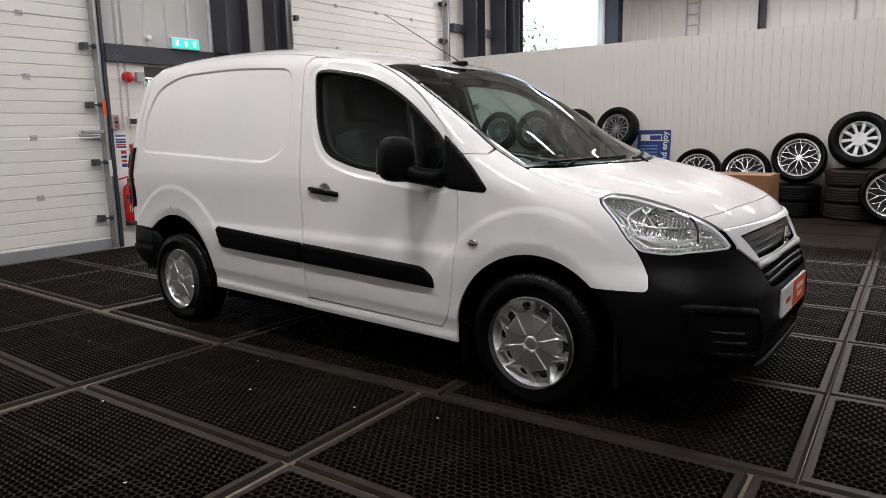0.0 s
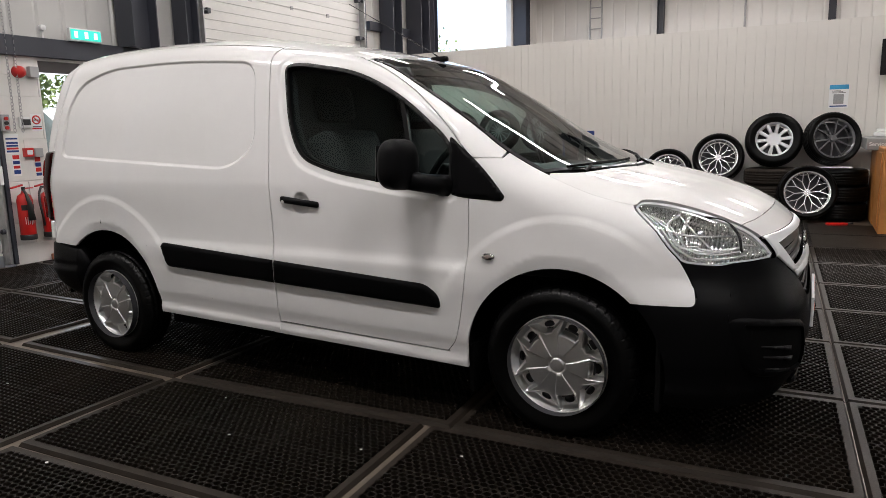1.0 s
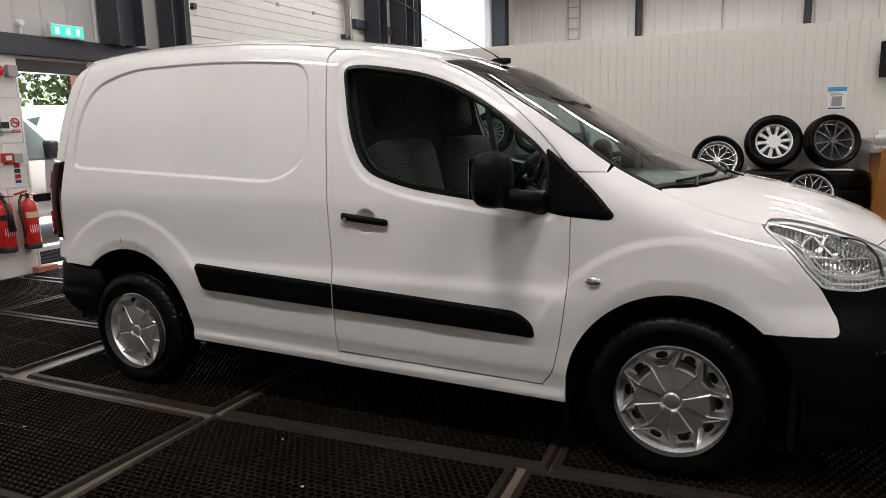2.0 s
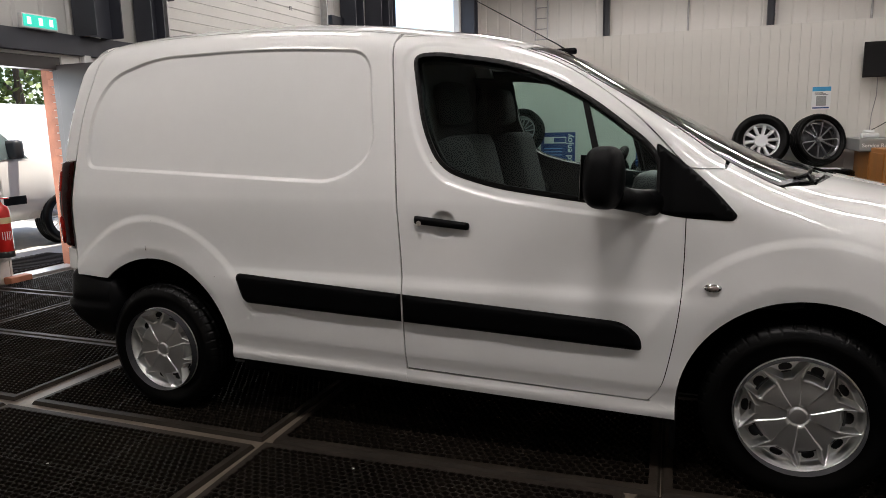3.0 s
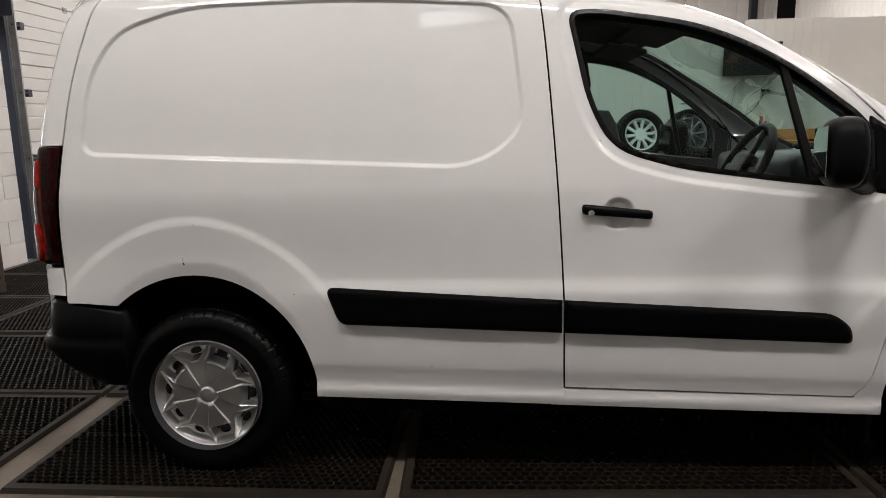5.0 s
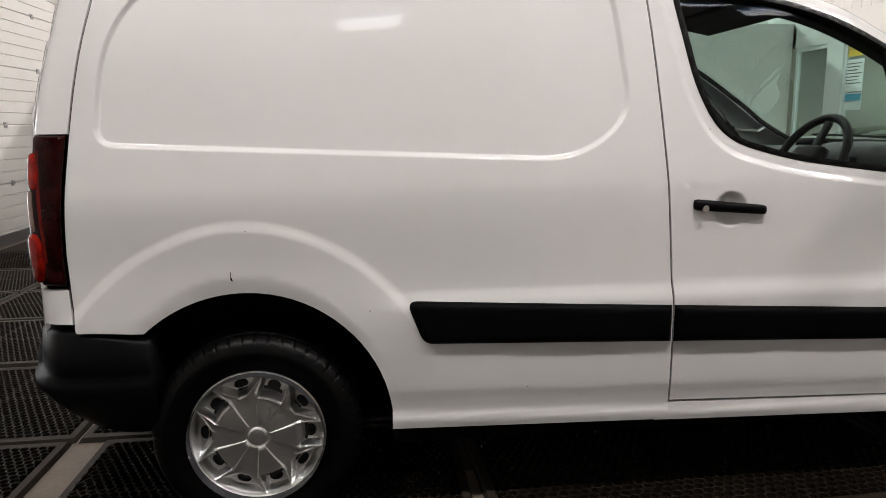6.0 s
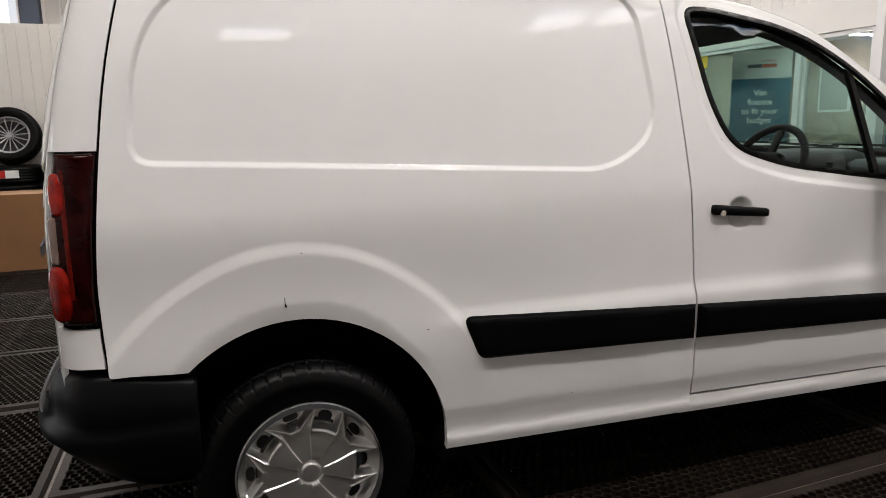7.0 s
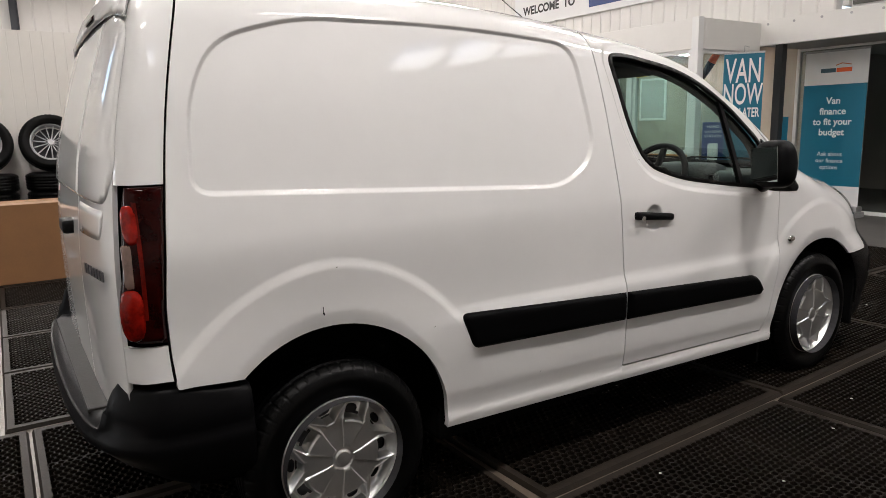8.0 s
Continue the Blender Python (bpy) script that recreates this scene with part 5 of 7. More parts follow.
# cabin
for s in (-1, 1):
    mesh_panel("door_trim", "side", shrink(resample(DOOR, 0.04), 0.03), CABIN, van, s, holes=[shrink(resample(WINDOW, 0.02), 0.022)], step=0.04, lift=-0.065, edge=-0.03, label="grey inner door trim, darkened to the cabin shade")
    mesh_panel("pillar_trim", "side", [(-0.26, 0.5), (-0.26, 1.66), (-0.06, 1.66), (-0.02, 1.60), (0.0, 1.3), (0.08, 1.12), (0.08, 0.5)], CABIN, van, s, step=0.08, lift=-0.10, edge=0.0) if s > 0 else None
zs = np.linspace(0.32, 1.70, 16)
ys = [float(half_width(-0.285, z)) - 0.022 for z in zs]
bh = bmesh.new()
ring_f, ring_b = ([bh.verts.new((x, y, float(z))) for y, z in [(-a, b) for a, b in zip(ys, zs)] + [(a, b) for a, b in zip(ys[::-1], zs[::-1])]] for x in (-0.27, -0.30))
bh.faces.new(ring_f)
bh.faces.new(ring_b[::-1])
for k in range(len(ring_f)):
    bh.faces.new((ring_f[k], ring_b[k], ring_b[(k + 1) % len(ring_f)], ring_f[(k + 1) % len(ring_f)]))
part("bulkhead", bh, CABIN, van, "grey cabin bulkhead, darkened to the cabin shade")
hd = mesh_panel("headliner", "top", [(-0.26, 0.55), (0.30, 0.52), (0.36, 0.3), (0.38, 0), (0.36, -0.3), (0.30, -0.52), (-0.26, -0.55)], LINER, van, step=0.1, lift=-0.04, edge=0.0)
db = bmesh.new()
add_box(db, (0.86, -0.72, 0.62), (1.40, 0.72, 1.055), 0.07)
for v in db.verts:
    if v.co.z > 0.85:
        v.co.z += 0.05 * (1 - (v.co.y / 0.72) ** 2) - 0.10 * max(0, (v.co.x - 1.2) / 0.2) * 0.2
dash = part("dashboard", db, CABIN, van, "grey moulded dashboard, darkened to the cabin shade", True)
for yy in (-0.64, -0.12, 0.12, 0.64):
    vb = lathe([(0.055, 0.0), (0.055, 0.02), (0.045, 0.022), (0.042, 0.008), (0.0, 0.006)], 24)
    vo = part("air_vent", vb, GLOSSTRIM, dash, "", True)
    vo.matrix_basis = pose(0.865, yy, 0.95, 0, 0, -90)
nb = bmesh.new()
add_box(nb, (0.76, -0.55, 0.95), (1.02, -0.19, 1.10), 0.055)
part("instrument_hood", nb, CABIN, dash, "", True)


def ring(R, r, n=40, k=10):
    bm = bmesh.new()
    rows = []
    for i in range(n):
        a = 2 * math.pi * i / n
        rows.append([bm.verts.new(((R + r * math.cos(2 * math.pi * j / k)) * math.cos(a), (R + r * math.cos(2 * math.pi * j / k)) * math.sin(a), r * math.sin(2 * math.pi * j / k))) for j in range(k)])
    for i in range(n):
        for j in range(k):
            bm.faces.new((rows[i][j], rows[(i + 1) % n][j], rows[(i + 1) % n][(j + 1) % k], rows[i][(j + 1) % k]))
    return bm


st = ring(0.185, 0.016)
add_box(st, (-0.17, -0.018, -0.012), (0.17, 0.018, 0.008), 0.008)
add_box(st, (-0.016, -0.17, -0.012), (0.016, 0.0, 0.008), 0.006)
add_box(st, (-0.075, -0.065, -0.02), (0.075, 0.06, 0.03), 0.02)
sw = part("steering_wheel", st, TRIM, van, "black steering wheel", True)
sw.matrix_basis = Matrix.Translation((0.63, -0.37, 1.03)) @ Matrix.Rotation(radians(-62), 4, "Y") @ Matrix.Rotation(radians(90), 4, "Z")
part("steering_column", tube([(0.64, -0.37, 1.02), (0.92, -0.37, 0.90)], 0.035, 12), CABIN, van)
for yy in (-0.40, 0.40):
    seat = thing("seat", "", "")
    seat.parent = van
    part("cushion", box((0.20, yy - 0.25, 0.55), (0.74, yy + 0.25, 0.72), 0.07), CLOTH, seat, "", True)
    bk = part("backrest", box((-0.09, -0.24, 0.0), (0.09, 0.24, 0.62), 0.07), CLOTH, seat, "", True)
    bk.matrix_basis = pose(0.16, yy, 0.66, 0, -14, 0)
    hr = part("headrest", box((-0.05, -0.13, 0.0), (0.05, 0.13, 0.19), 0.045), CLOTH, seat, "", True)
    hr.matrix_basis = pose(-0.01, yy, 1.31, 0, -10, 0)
for yy in (-0.34, 0.34):
    vz = part("sun_visor", box((-0.09, -0.24, -0.010), (0.09, 0.24, 0.010), 0.009), LINER, van, "grey folded sun visor, darkened to the cabin shade", True)
    vz.matrix_basis = pose(0.27, yy, 1.548, 0, 12, 0)
# paint chips and marks on the quarter panel and door
for x, z, dx, dz, r in ((-1.407, 0.790, 0.0, -0.018, 0.0010), (-1.407, 0.772, 0.003, -0.008, 0.0024), (-1.02, 0.66, 0.006, 0.002, 0.0012), (-1.36, 0.905, 0.004, 0.001, 0.0012), (0.02, 1.165, 0.003, 0.0, 0.0016), (-1.48, 0.70, 0.004, -0.002, 0.0012), (-0.55, 0.40, 0.004, 0.0, 0.0012)):
    yq = -float(half_width(x, z)) - 0.0002
    part("paint_chip", tube([(x, yq, z), (x + dx, -float(half_width(x + dx, z + dz)) - 0.0002, z + dz)], r, 6), DARK, van)
# aerial, wipers
part("aerial", tube([(0.43, 0.0, 1.625), (0.36, 0.0, 1.675), (-0.19, 0.0, 1.99)], [0.007, 0.003, 0.0018], 8), GLOSSTRIM, van, "thin black roof aerial", True)
part("aerial_base", box((0.35, -0.018, 1.625), (0.45, 0.018, 1.655), 0.012), TRIM, van, "", True)
for y0, y1 in ((-0.62, 0.02), (0.02, 0.60)):
    pts = []
    for t in np.linspace(0, 1, 9):
        yy = y0 + (y1 - y0) * t
        xx = float(np.interp(abs(yy), [0, 0.2, 0.5, 0.72], [1.50, 1.485, 1.41, 1.30])) - 0.020 - 0.04 * t
        pts.append((xx, yy, float(solve_z(xx, yy)) + 0.006))
    wp = part("wiper", tube(pts, 0.0055, 6), STRIP, van, "black wiper blade")
    part("wiper_arm", tube([(pts[0][0] + 0.07, y0 + 0.02, pts[0][2] - 0.02), pts[2], pts[5]], 0.006, 6), STRIP, wp)

# ---- things along the back partition ----
def share(bm, name, mat, smooth_=True):
    me = bpy.data.meshes.new(name)
    for fc in bm.faces:
        fc.smooth = smooth_
    bm.to_mesh(me)
    bm.free()
    me.materials.append(mat)
    return me


def spoke(bm, a, r0, r1, w0, w1, y0, y1, t=0.022):
    """One tapered spoke from r0 to r1 at the angle a (pairs of angles give a slanted one)."""
    a0, a1 = a if isinstance(a, tuple) else (a, a)
    p, q = Vector((r0 * math.cos(a0), 0, r0 * math.sin(a0))), Vector((r1 * math.cos(a1), 0, r1 * math.sin(a1)))
    d = (q - p).normalized()
    n = Vector((-d.z, 0, d.x))
    vs = []
    for c, w, y in ((p, w0, y0), (q, w1, y1)):
        for k, yy in ((-1, y + t), (-0.7, y), (0.7, y), (1, y + t)):
            vs.append(bm.verts.new(c + n * (w / 2 * k) + Vector((0, yy, 0))))
    for i in range(3):
        bm.faces.new((vs[i], vs[i + 1], vs[5 + i], vs[4 + i]))
    bm.faces.new((vs[3], vs[0], vs[4], vs[7]))


def rim_mesh(style, R):
    bm = lathe([(R * 0.97, 0.10), (R * 0.90, 0.02), (R * 0.90, -0.055), (R * 0.94, -0.066), (R, -0.070), (R + 0.006, -0.062), (R + 0.002, -0.05)], 48)
    n = {"mesh": 10, "multi": 15, "hole": 10, "twin": 10}[style]
    for k in range(n):
        a = 2 * math.pi * k / n + 0.1
        if style == "mesh":
            h = math.pi / n
            spoke(bm, a, R * 0.10, R * 0.55, R * 0.062, R * 0.046, -0.045, -0.052)
            spoke(bm, (a, a + h * 0.75), R * 0.52, R * 0.95, R * 0.040, R * 0.036, -0.052, -0.058)
            spoke(bm, (a, a - h * 0.75), R * 0.52, R * 0.95, R * 0.040, R * 0.036, -0.052, -0.058)
        elif style == "multi":
            spoke(bm, a, R * 0.12, R * 0.95, R * 0.045, R * 0.065, -0.04, -0.058)
        elif style == "hole":
            spoke(bm, a, R * 0.25, R * 0.95, R * 0.17, R * 0.25, -0.052, -0.058, 0.03)
        else:
            h = math.pi / n
            o = h * 0.45 if k % 2 else -h * 0.45
            spoke(bm, (a + o, a + o * 0.3), R * 0.18, R * 0.95, R * 0.07, R * 0.085, -0.04, -0.056)
    if style == "hole":
        add_cyl(bm, (0, -0.060, 0), (0, -0.03, 0), R * 0.37, R * 0.42, n=30)
        for k in range(5):
            a = 2 * math.pi * (k + 0.5) / 5
            add_cyl(bm, (R * 0.30 * math.cos(a), -0.066, R * 0.30 * math.sin(a)), (R * 0.30 * math.cos(a), -0.058, R * 0.30 * math.sin(a)), R * 0.06, n=8)
    add_cyl(bm, (0, -0.055, 0), (0, 0.0, 0), R * 0.15, R * 0.18, n=24)
    add_cyl(bm, (0, -0.062, 0), (0, -0.054, 0), R * 0.10, n=20)
    bmesh.ops.recalc_face_normals(bm, faces=bm.faces)
    return bm


TYRES = {}


def tyre_mesh(R, w, rim, mat):
    key = (R, w, rim, mat.name)
    if key not in TYRES:
        TYRES[key] = share(tyre_bm(R, w, rim), "tyre", mat)
    return TYRES[key]


RIMS = {}
BACKS = {}
DUSTY = pm("dusty_tyre_rubber", (0.022, 0.017, 0.013), 0.7, spec=0.2, var=0.4, scale=7, bump=0.2, bscale=200)


def wheel_on_wall(x, y, z, R, rim, style, mat, tilt, turn, label):
    w = thing("alloy_wheel", label, "wheel", "wheels along the partition", pose(x, y, z, -tilt, 0, turn))
    obj("tyre", tyre_mesh(R, 0.205, rim, RUBBER), None, w)
    if (style, rim, mat.name) not in RIMS:
        RIMS[style, rim, mat.name] = share(rim_mesh(style, rim), "rim", mat, False)
    obj("rim", RIMS[style, rim, mat.name], None, w)
    if rim not in BACKS:
        BACKS[rim] = share(lathe([(0.01, 0.03), (rim * 0.55, 0.03), (rim * 0.6, 0.05), (rim * 0.88, 0.05)], 32), "brake_backing", STEEL)
    obj("barrel", BACKS[rim], None, w)
    return w


def tyre_stack(x, y, n, R, mat, label, h=0.205):
    for i in range(n):
        t = thing("tyre", label, "tyre", "stacked tyres", pose(x + random.uniform(-0.02, 0.02), y + random.uniform(-0.02, 0.015), 0.0 + h / 2 + 0.006 + i * (h + 0.012), 90, 0, random.uniform(0, 360)))
        obj("rubber", tyre_mesh(R, h, R * 0.64, mat), None, t)


BLACKT, DUSTT = "black tyre lying flat in a stack by the partition", "brown dusty tyre lying flat in a stack"
for sx, n, R, mat in ((-3.79, 4, 0.34, RUBBER), (-3.06, 4, 0.34, RUBBER), (-2.32, 4, 0.34, RUBBER), (-1.58, 4, 0.34, RUBBER), (-0.30, 1, 0.33, RUBBER), (0.38, 1, 0.33, RUBBER), (1.05, 2, 0.33, RUBBER), (1.76, 3, 0.35, DUSTY), (2.56, 3, 0.35, RUBBER)):
    tyre_stack(sx, 6.94, n, R, mat, DUSTT if mat is DUSTY else BLACKT)
LEAN = 7.2
MULTI, MESHW = "multi-spoke grey alloy wheel resting on stacked tyres", "mesh-spoke black and silver alloy wheel leaning on the partition"
wheel_on_wall(-3.79, 7.08, 1.215, 0.345, 0.225, "multi", ALLOY_MID, 14, 3, MULTI)
wheel_on_wall(-3.06, 7.08, 1.215, 0.345, 0.225, "multi", ALLOY_MID, 14, 3, MULTI)
wheel_on_wall(-2.32, 7.08, 1.215, 0.345, 0.225, "multi", ALLOY_MID, 14, 3, MULTI)
wheel_on_wall(-1.58, 7.07, 1.215, 0.345, 0.225, "multi", ALLOY_MID, 14, -4, MULTI)
wheel_on_wall(-0.30, 7.06, 0.565, 0.345, 0.26, "mesh", ALLOY, 15, 4, MESHW)
wheel_on_wall(0.38, 7.06, 0.565, 0.345, 0.26, "mesh", ALLOY, 15, 4, MESHW)
wheel_on_wall(1.06, 7.06, 0.775, 0.345, 0.26, "mesh", ALLOY, 15, 6, MESHW)
wheel_on_wall(1.76, 7.05, 1.02, 0.362, 0.232, "hole", ALLOY_WHITE, 13, 6, "silver van wheel with a thick tyre on dusty tyres")
wheel_on_wall(2.45, 7.05, 1.025, 0.345, 0.265, "twin", ALLOY_GREY, 13, 24, "dark ten-spoke alloy wheel on a stack of tyres")
wheel_on_wall(2.20, 6.47, 0.36, 0.345, 0.27, "mesh", ALLOY, 14, 8, "mesh-spoke silver alloy wheel leaning against stacked tyres")
tagged(part("paper_sheet", box((2.30, 6.68, 0.665), (2.70, 7.0, 0.669), 0.001), WHITE_INK), "white paper sheet lying on the tyre stack", "paper")
tl0 = tagged(part("tyre_label", box((-3.90, 6.593, 0.73), (-3.64, 6.5965, 0.82)), WHITE_INK), "white and red paper label on a tyre", "label")
part("red_half", box((-3.898, 6.590, 0.732), (-3.78, 6.5925, 0.818)), RED, tl0)
tl_ = tagged(part("tyre_label", box((-2.36, 6.593, 0.74), (-2.20, 6.5965, 0.83)), WHITE_INK), "white and red paper label on a tyre", "label")
part("red_band", box((-2.355, 6.590, 0.745), (-2.27, 6.5925, 0.80)), RED, tl_)
rt = thing("red_tool", "small red plastic tool lying on the floor mat", "tool", m=pose(2.55, 6.15, 0.0, 0, 0, 20))
part("body", box((-0.12, -0.03, 0.0), (0.12, 0.03, 0.035), 0.012), RED, rt)
part("grip", tube([(0.1, 0, 0.02), (0.18, 0.0, 0.03)], 0.014, 8), BLACK_INK, rt)


def carton(x0, x1, y0, y1, h, label):
    c = thing("carton", label, "box", "brown cartons")
    part("body", box((x0, y0, 0.001), (x1, y1, h), 0.006), CARD, c)
    part("tape", box((x0 + 0.004, (y0 + y1) / 2 - 0.03, h + 0.0005), (x1 - 0.004, (y0 + y1) / 2 + 0.03, h + 0.0015)), pm("packing_tape", (0.45, 0.30, 0.17), 0.25, var=0.05), c)
    part("flap_gap", box((x0 + 0.01, (y0 + y1) / 2 - 0.002, h + 0.0016), (x1 - 0.01, (y0 + y1) / 2 + 0.002, h + 0.002)), BLACK_INK, c)
    return c


cx = carton(-4.35, -2.72, 4.42, 4.92, 0.70, "long brown cardboard box standing before the tyres")
cx = carton(-2.70, -0.75, 4.40, 4.92, 0.71, "long brown cardboard box with two white labels")
for lx, lz, w, h in ((-2.33, 0.46, 0.09, 0.10), (-2.31, 0.22, 0.08, 0.07)):
    lb = part("shipping_label", box((lx - w / 2, 4.3965, lz - h / 2), (lx + w / 2, 4.399, lz + h / 2)), WHITE_INK, cx)
    for i in range(4):
        part("print_bar", box((lx - w * 0.4, 4.395, lz - h * 0.35 + i * h * 0.2), (lx + w * (0.4 - 0.1 * (i % 3)), 4.3962, lz - h * 0.35 + i * h * 0.2 + h * 0.09)), BLACK_INK, lb)
cx = carton(-0.70, 1.24, 4.44, 4.94, 0.71, "long brown cardboard box standing before the tyres")


# blue boards
def blue_board(x, w, h, label):
    b = thing("sign_board", label, "sign", "blue boards", pose(x, YP - 0.05, 0.62, -5, 0, 0))
    part("board", box((0, 0, 0), (w, 0.012, h), 0.002), BLUE, b)
    part("badge", box((0.05, -0.003, h - 0.17), (w - 0.14, -0.0005, h - 0.07), 0.0), WHITE_INK, b, "white rounded badge with a blue field")
    part("badge_field", box((0.2, -0.005, h - 0.155), (w - 0.15, -0.0032, h - 0.085), 0.0), BLUE, b)
    t = text("and enjoy", 0.13, pose(w - 0.05, -0.004, 0.04, 90, -90, 0), WHITE_INK, b, align="LEFT", bold=0.002)
    for i in range(5):
        part("print_bar", box((0.05, -0.003, 0.12 + i * 0.05), (w - 0.2, -0.001, 0.135 + i * 0.05)), pm("pale_blue_print", (0.2, 0.35, 0.7), 0.5), b)
    return b


blue_board(-1.34, 0.53, 0.575, "dark blue printed board leaning on the partition")
blue_board(-4.57, 0.50, 0.575, "dark blue printed board leaning in the corner")

# poster, screen, sockets
po = thing("poster", "white printed poster with a blue heading on the partition", "poster")
part("sheet", box((2.385, YP - 0.004, 1.43), (2.615, YP - 0.001, 1.735)), WHITE_INK, po)
part("heading", box((2.388, YP - 0.0055, 1.675), (2.612, YP - 0.0042, 1.732)), pm("sky_blue_print", (0.05, 0.35, 0.65), 0.5), po)
part("grey_block", box((2.44, YP - 0.0055, 1.48), (2.56, YP - 0.0042, 1.61)), pm("grey_print", (0.3, 0.3, 0.3), 0.6, var=0.4, scale=160), po)
for i in range(3):
    part("print_bar", box((2.42, YP - 0.0055, 1.625 + i * 0.013), (2.58 - 0.03 * i, YP - 0.0042, 1.631 + i * 0.013)), BLACK_INK, po)
part("footer", box((2.40, YP - 0.0055, 1.445), (2.60, YP - 0.0042, 1.462)), BLUE, po)
tv = thing("television", "black flat television on a wall bracket, switched off", "television", m=pose(3.32, 7.17, 2.05, 0, 0, -7))
part("case", box((-0.385, 0.0, -0.225), (0.385, 0.04, 0.225), 0.006), GLOSSTRIM, tv)
part("screen", box((-0.373, -0.003, -0.208), (0.373, -0.0005, 0.213)), SCREEN, tv)
part("bracket", box((-0.1, 0.04, -0.1), (0.1, 0.175, 0.1), 0.01), NAVY, tv)
so = thing("wall_socket", "white double wall socket with black plugs", "socket", "wall sockets")
part("plate", box((3.50, YP - 0.03, 1.57), (3.65, YP, 1.66), 0.006), WHITE_PLASTIC, so)
for px in (3.535, 3.61):
    part("plug", box((px - 0.022, YP - 0.07, 1.595), (px + 0.022, YP - 0.03, 1.64), 0.01), BLACK_INK, so)
so2 = thing("wall_socket", "grey wall socket with a black plug in the corner", "socket", "wall sockets")
part("plate", box((-4.50, YP - 0.03, 1.62), (-4.41, YP, 1.74), 0.006), GREY_PLASTIC, so2)
part("plug", box((-4.50, YP - 0.075, 1.65), (-4.44, YP - 0.03, 1.71), 0.012), BLACK_INK, so2)
tagged(part("cable", tube([(-4.48, YP - 0.06, 1.68), (-4.6, YP - 0.05, 1.74), (-4.88, YP - 0.04, 1.76)], 0.006, 6), BLACK_INK), "black cable running from the socket", "cable", "cables")
tagged(part("cable", tube([(3.54, YP - 0.06, 1.6), (3.52, YP - 0.05, 1.5), (3.42, YP - 0.06, 1.35), (3.2, YP - 0.07, 1.2), (2.98, YP - 0.12, 1.08)], 0.006, 6), BLACK_INK), "black cable hanging from the socket to the desk", "cable", "cables")
tagged(part("cable", tube([(3.13, YP - 0.06, 1.83), (3.14, YP - 0.03, 1.6), (3.10, YP - 0.03, 1.35), (3.09, YP - 0.03, 1.1)], 0.005, 6), GREY_PLASTIC), "grey cable hanging under the television", "cable", "cables")

# reception desk
dk = thing("reception_desk", "orange wood veneer reception desk with a raised counter", "desk", m=pose(0, 0, 0))
part("carcass", box((2.92, 6.35, 0.0), (3.42, 7.22, 1.0), 0.008), WOOD, dk)
part("counter", box((2.80, 6.30, 0.90), (3.30, 7.25, 1.055), 0.02), pm("grey_counter", (0.30, 0.30, 0.30), 0.5), dk, "grey sign-written counter")
hp = bmesh.new()
outline = fillet([(3.30, 0.70, 0.0), (3.30, 1.075, 0.03), (4.30, 1.075, 0.16), (4.36, 0.70, 0.0)], 8)
fr_, bk_ = ([hp.verts.new((x, y, z)) for x, z in outline] for y in (6.52, 6.56))
hp.faces.new(fr_)
hp.faces.new(bk_[::-1])
for k in range(len(fr_)):
    hp.faces.new((fr_[k], bk_[k], bk_[(k + 1) % len(fr_)], fr_[(k + 1) % len(fr_)]))
bmesh.ops.recalc_face_normals(hp, faces=hp.faces)
part("high_panel", hp, WOOD, dk, "rounded orange veneer panel")
part("front_panel", box((3.42, 6.10, 0.0), (4.75, 6.15, 0.74), 0.006), WOOD, dk)
part("worktop", box((3.40, 6.00, 0.74), (4.80, 6.85, 0.775), 0.01), WOOD, dk)
part("socket_hole", box((3.05, 6.344, 0.68), (3.16, 6.349, 0.82), 0.0), BLACK_INK, dk)
text("Service Reception", 0.062, pose(2.83, 6.297, 0.955, 90, 0, 0), WHITE_INK, dk, align="LEFT", bold=0.001)
bx = thing("leaflet_holder", "leaflet holder with blue and orange leaflets", "leaflet holder", m=pose(3.42, 6.75, 1.055))
part("holder", box((0.0, -0.04, 0.0), (0.16, 0.06, 0.05), 0.004), WHITE_PLASTIC, bx)
for k, (mm, hh) in enumerate(((WHITE_INK, 0.17), (BLUE, 0.15), (ORANGE, 0.20), (WHITE_INK, 0.21), (BLACK_INK, 0.13))):
    part("leaflet", box((0.008 + k * 0.03, -0.03 + 0.012 * k, 0.03), (0.030 + k * 0.03, 0.03 + 0.006 * k, hh), 0.002), mm, bx)
bx.location = (3.30, 6.85, 1.055)
bx2 = thing("leaflet_holder", "tilted grey leaflet holder on the desk", "leaflet holder", m=pose(3.62, 6.75, 1.05, 0, 18, 0))
part("holder", box((0.0, 0.0, 0.0), (0.02, 0.11, 0.21), 0.004), WHITE_PLASTIC, bx2)
bx2.location = (3.62, 6.85, 1.0)
tv2 = thing("card_reader", "small white device standing on the counter", "device", m=pose(2.90, 6.75, 1.056))
part("body", box((0, 0, 0), (0.2, 0.12, 0.06), 0.02), WHITE_PLASTIC, tv2)
part("roof", box((0.02, 0.02, 0.055), (0.15, 0.1, 0.10), 0.02), WHITE_PLASTIC, tv2)
sd = thing("side_cabinet", "orange wood cabinet beside the reception desk", "cabinet", m=pose(0, 0, 0))
part("body", box((2.93, 5.55, 0.0), (3.4, 6.30, 0.95), 0.008), WOOD, sd)
part("door", box((2.915, 5.60, 0.06), (2.929, 6.25, 0.90), 0.004), WOOD, sd)

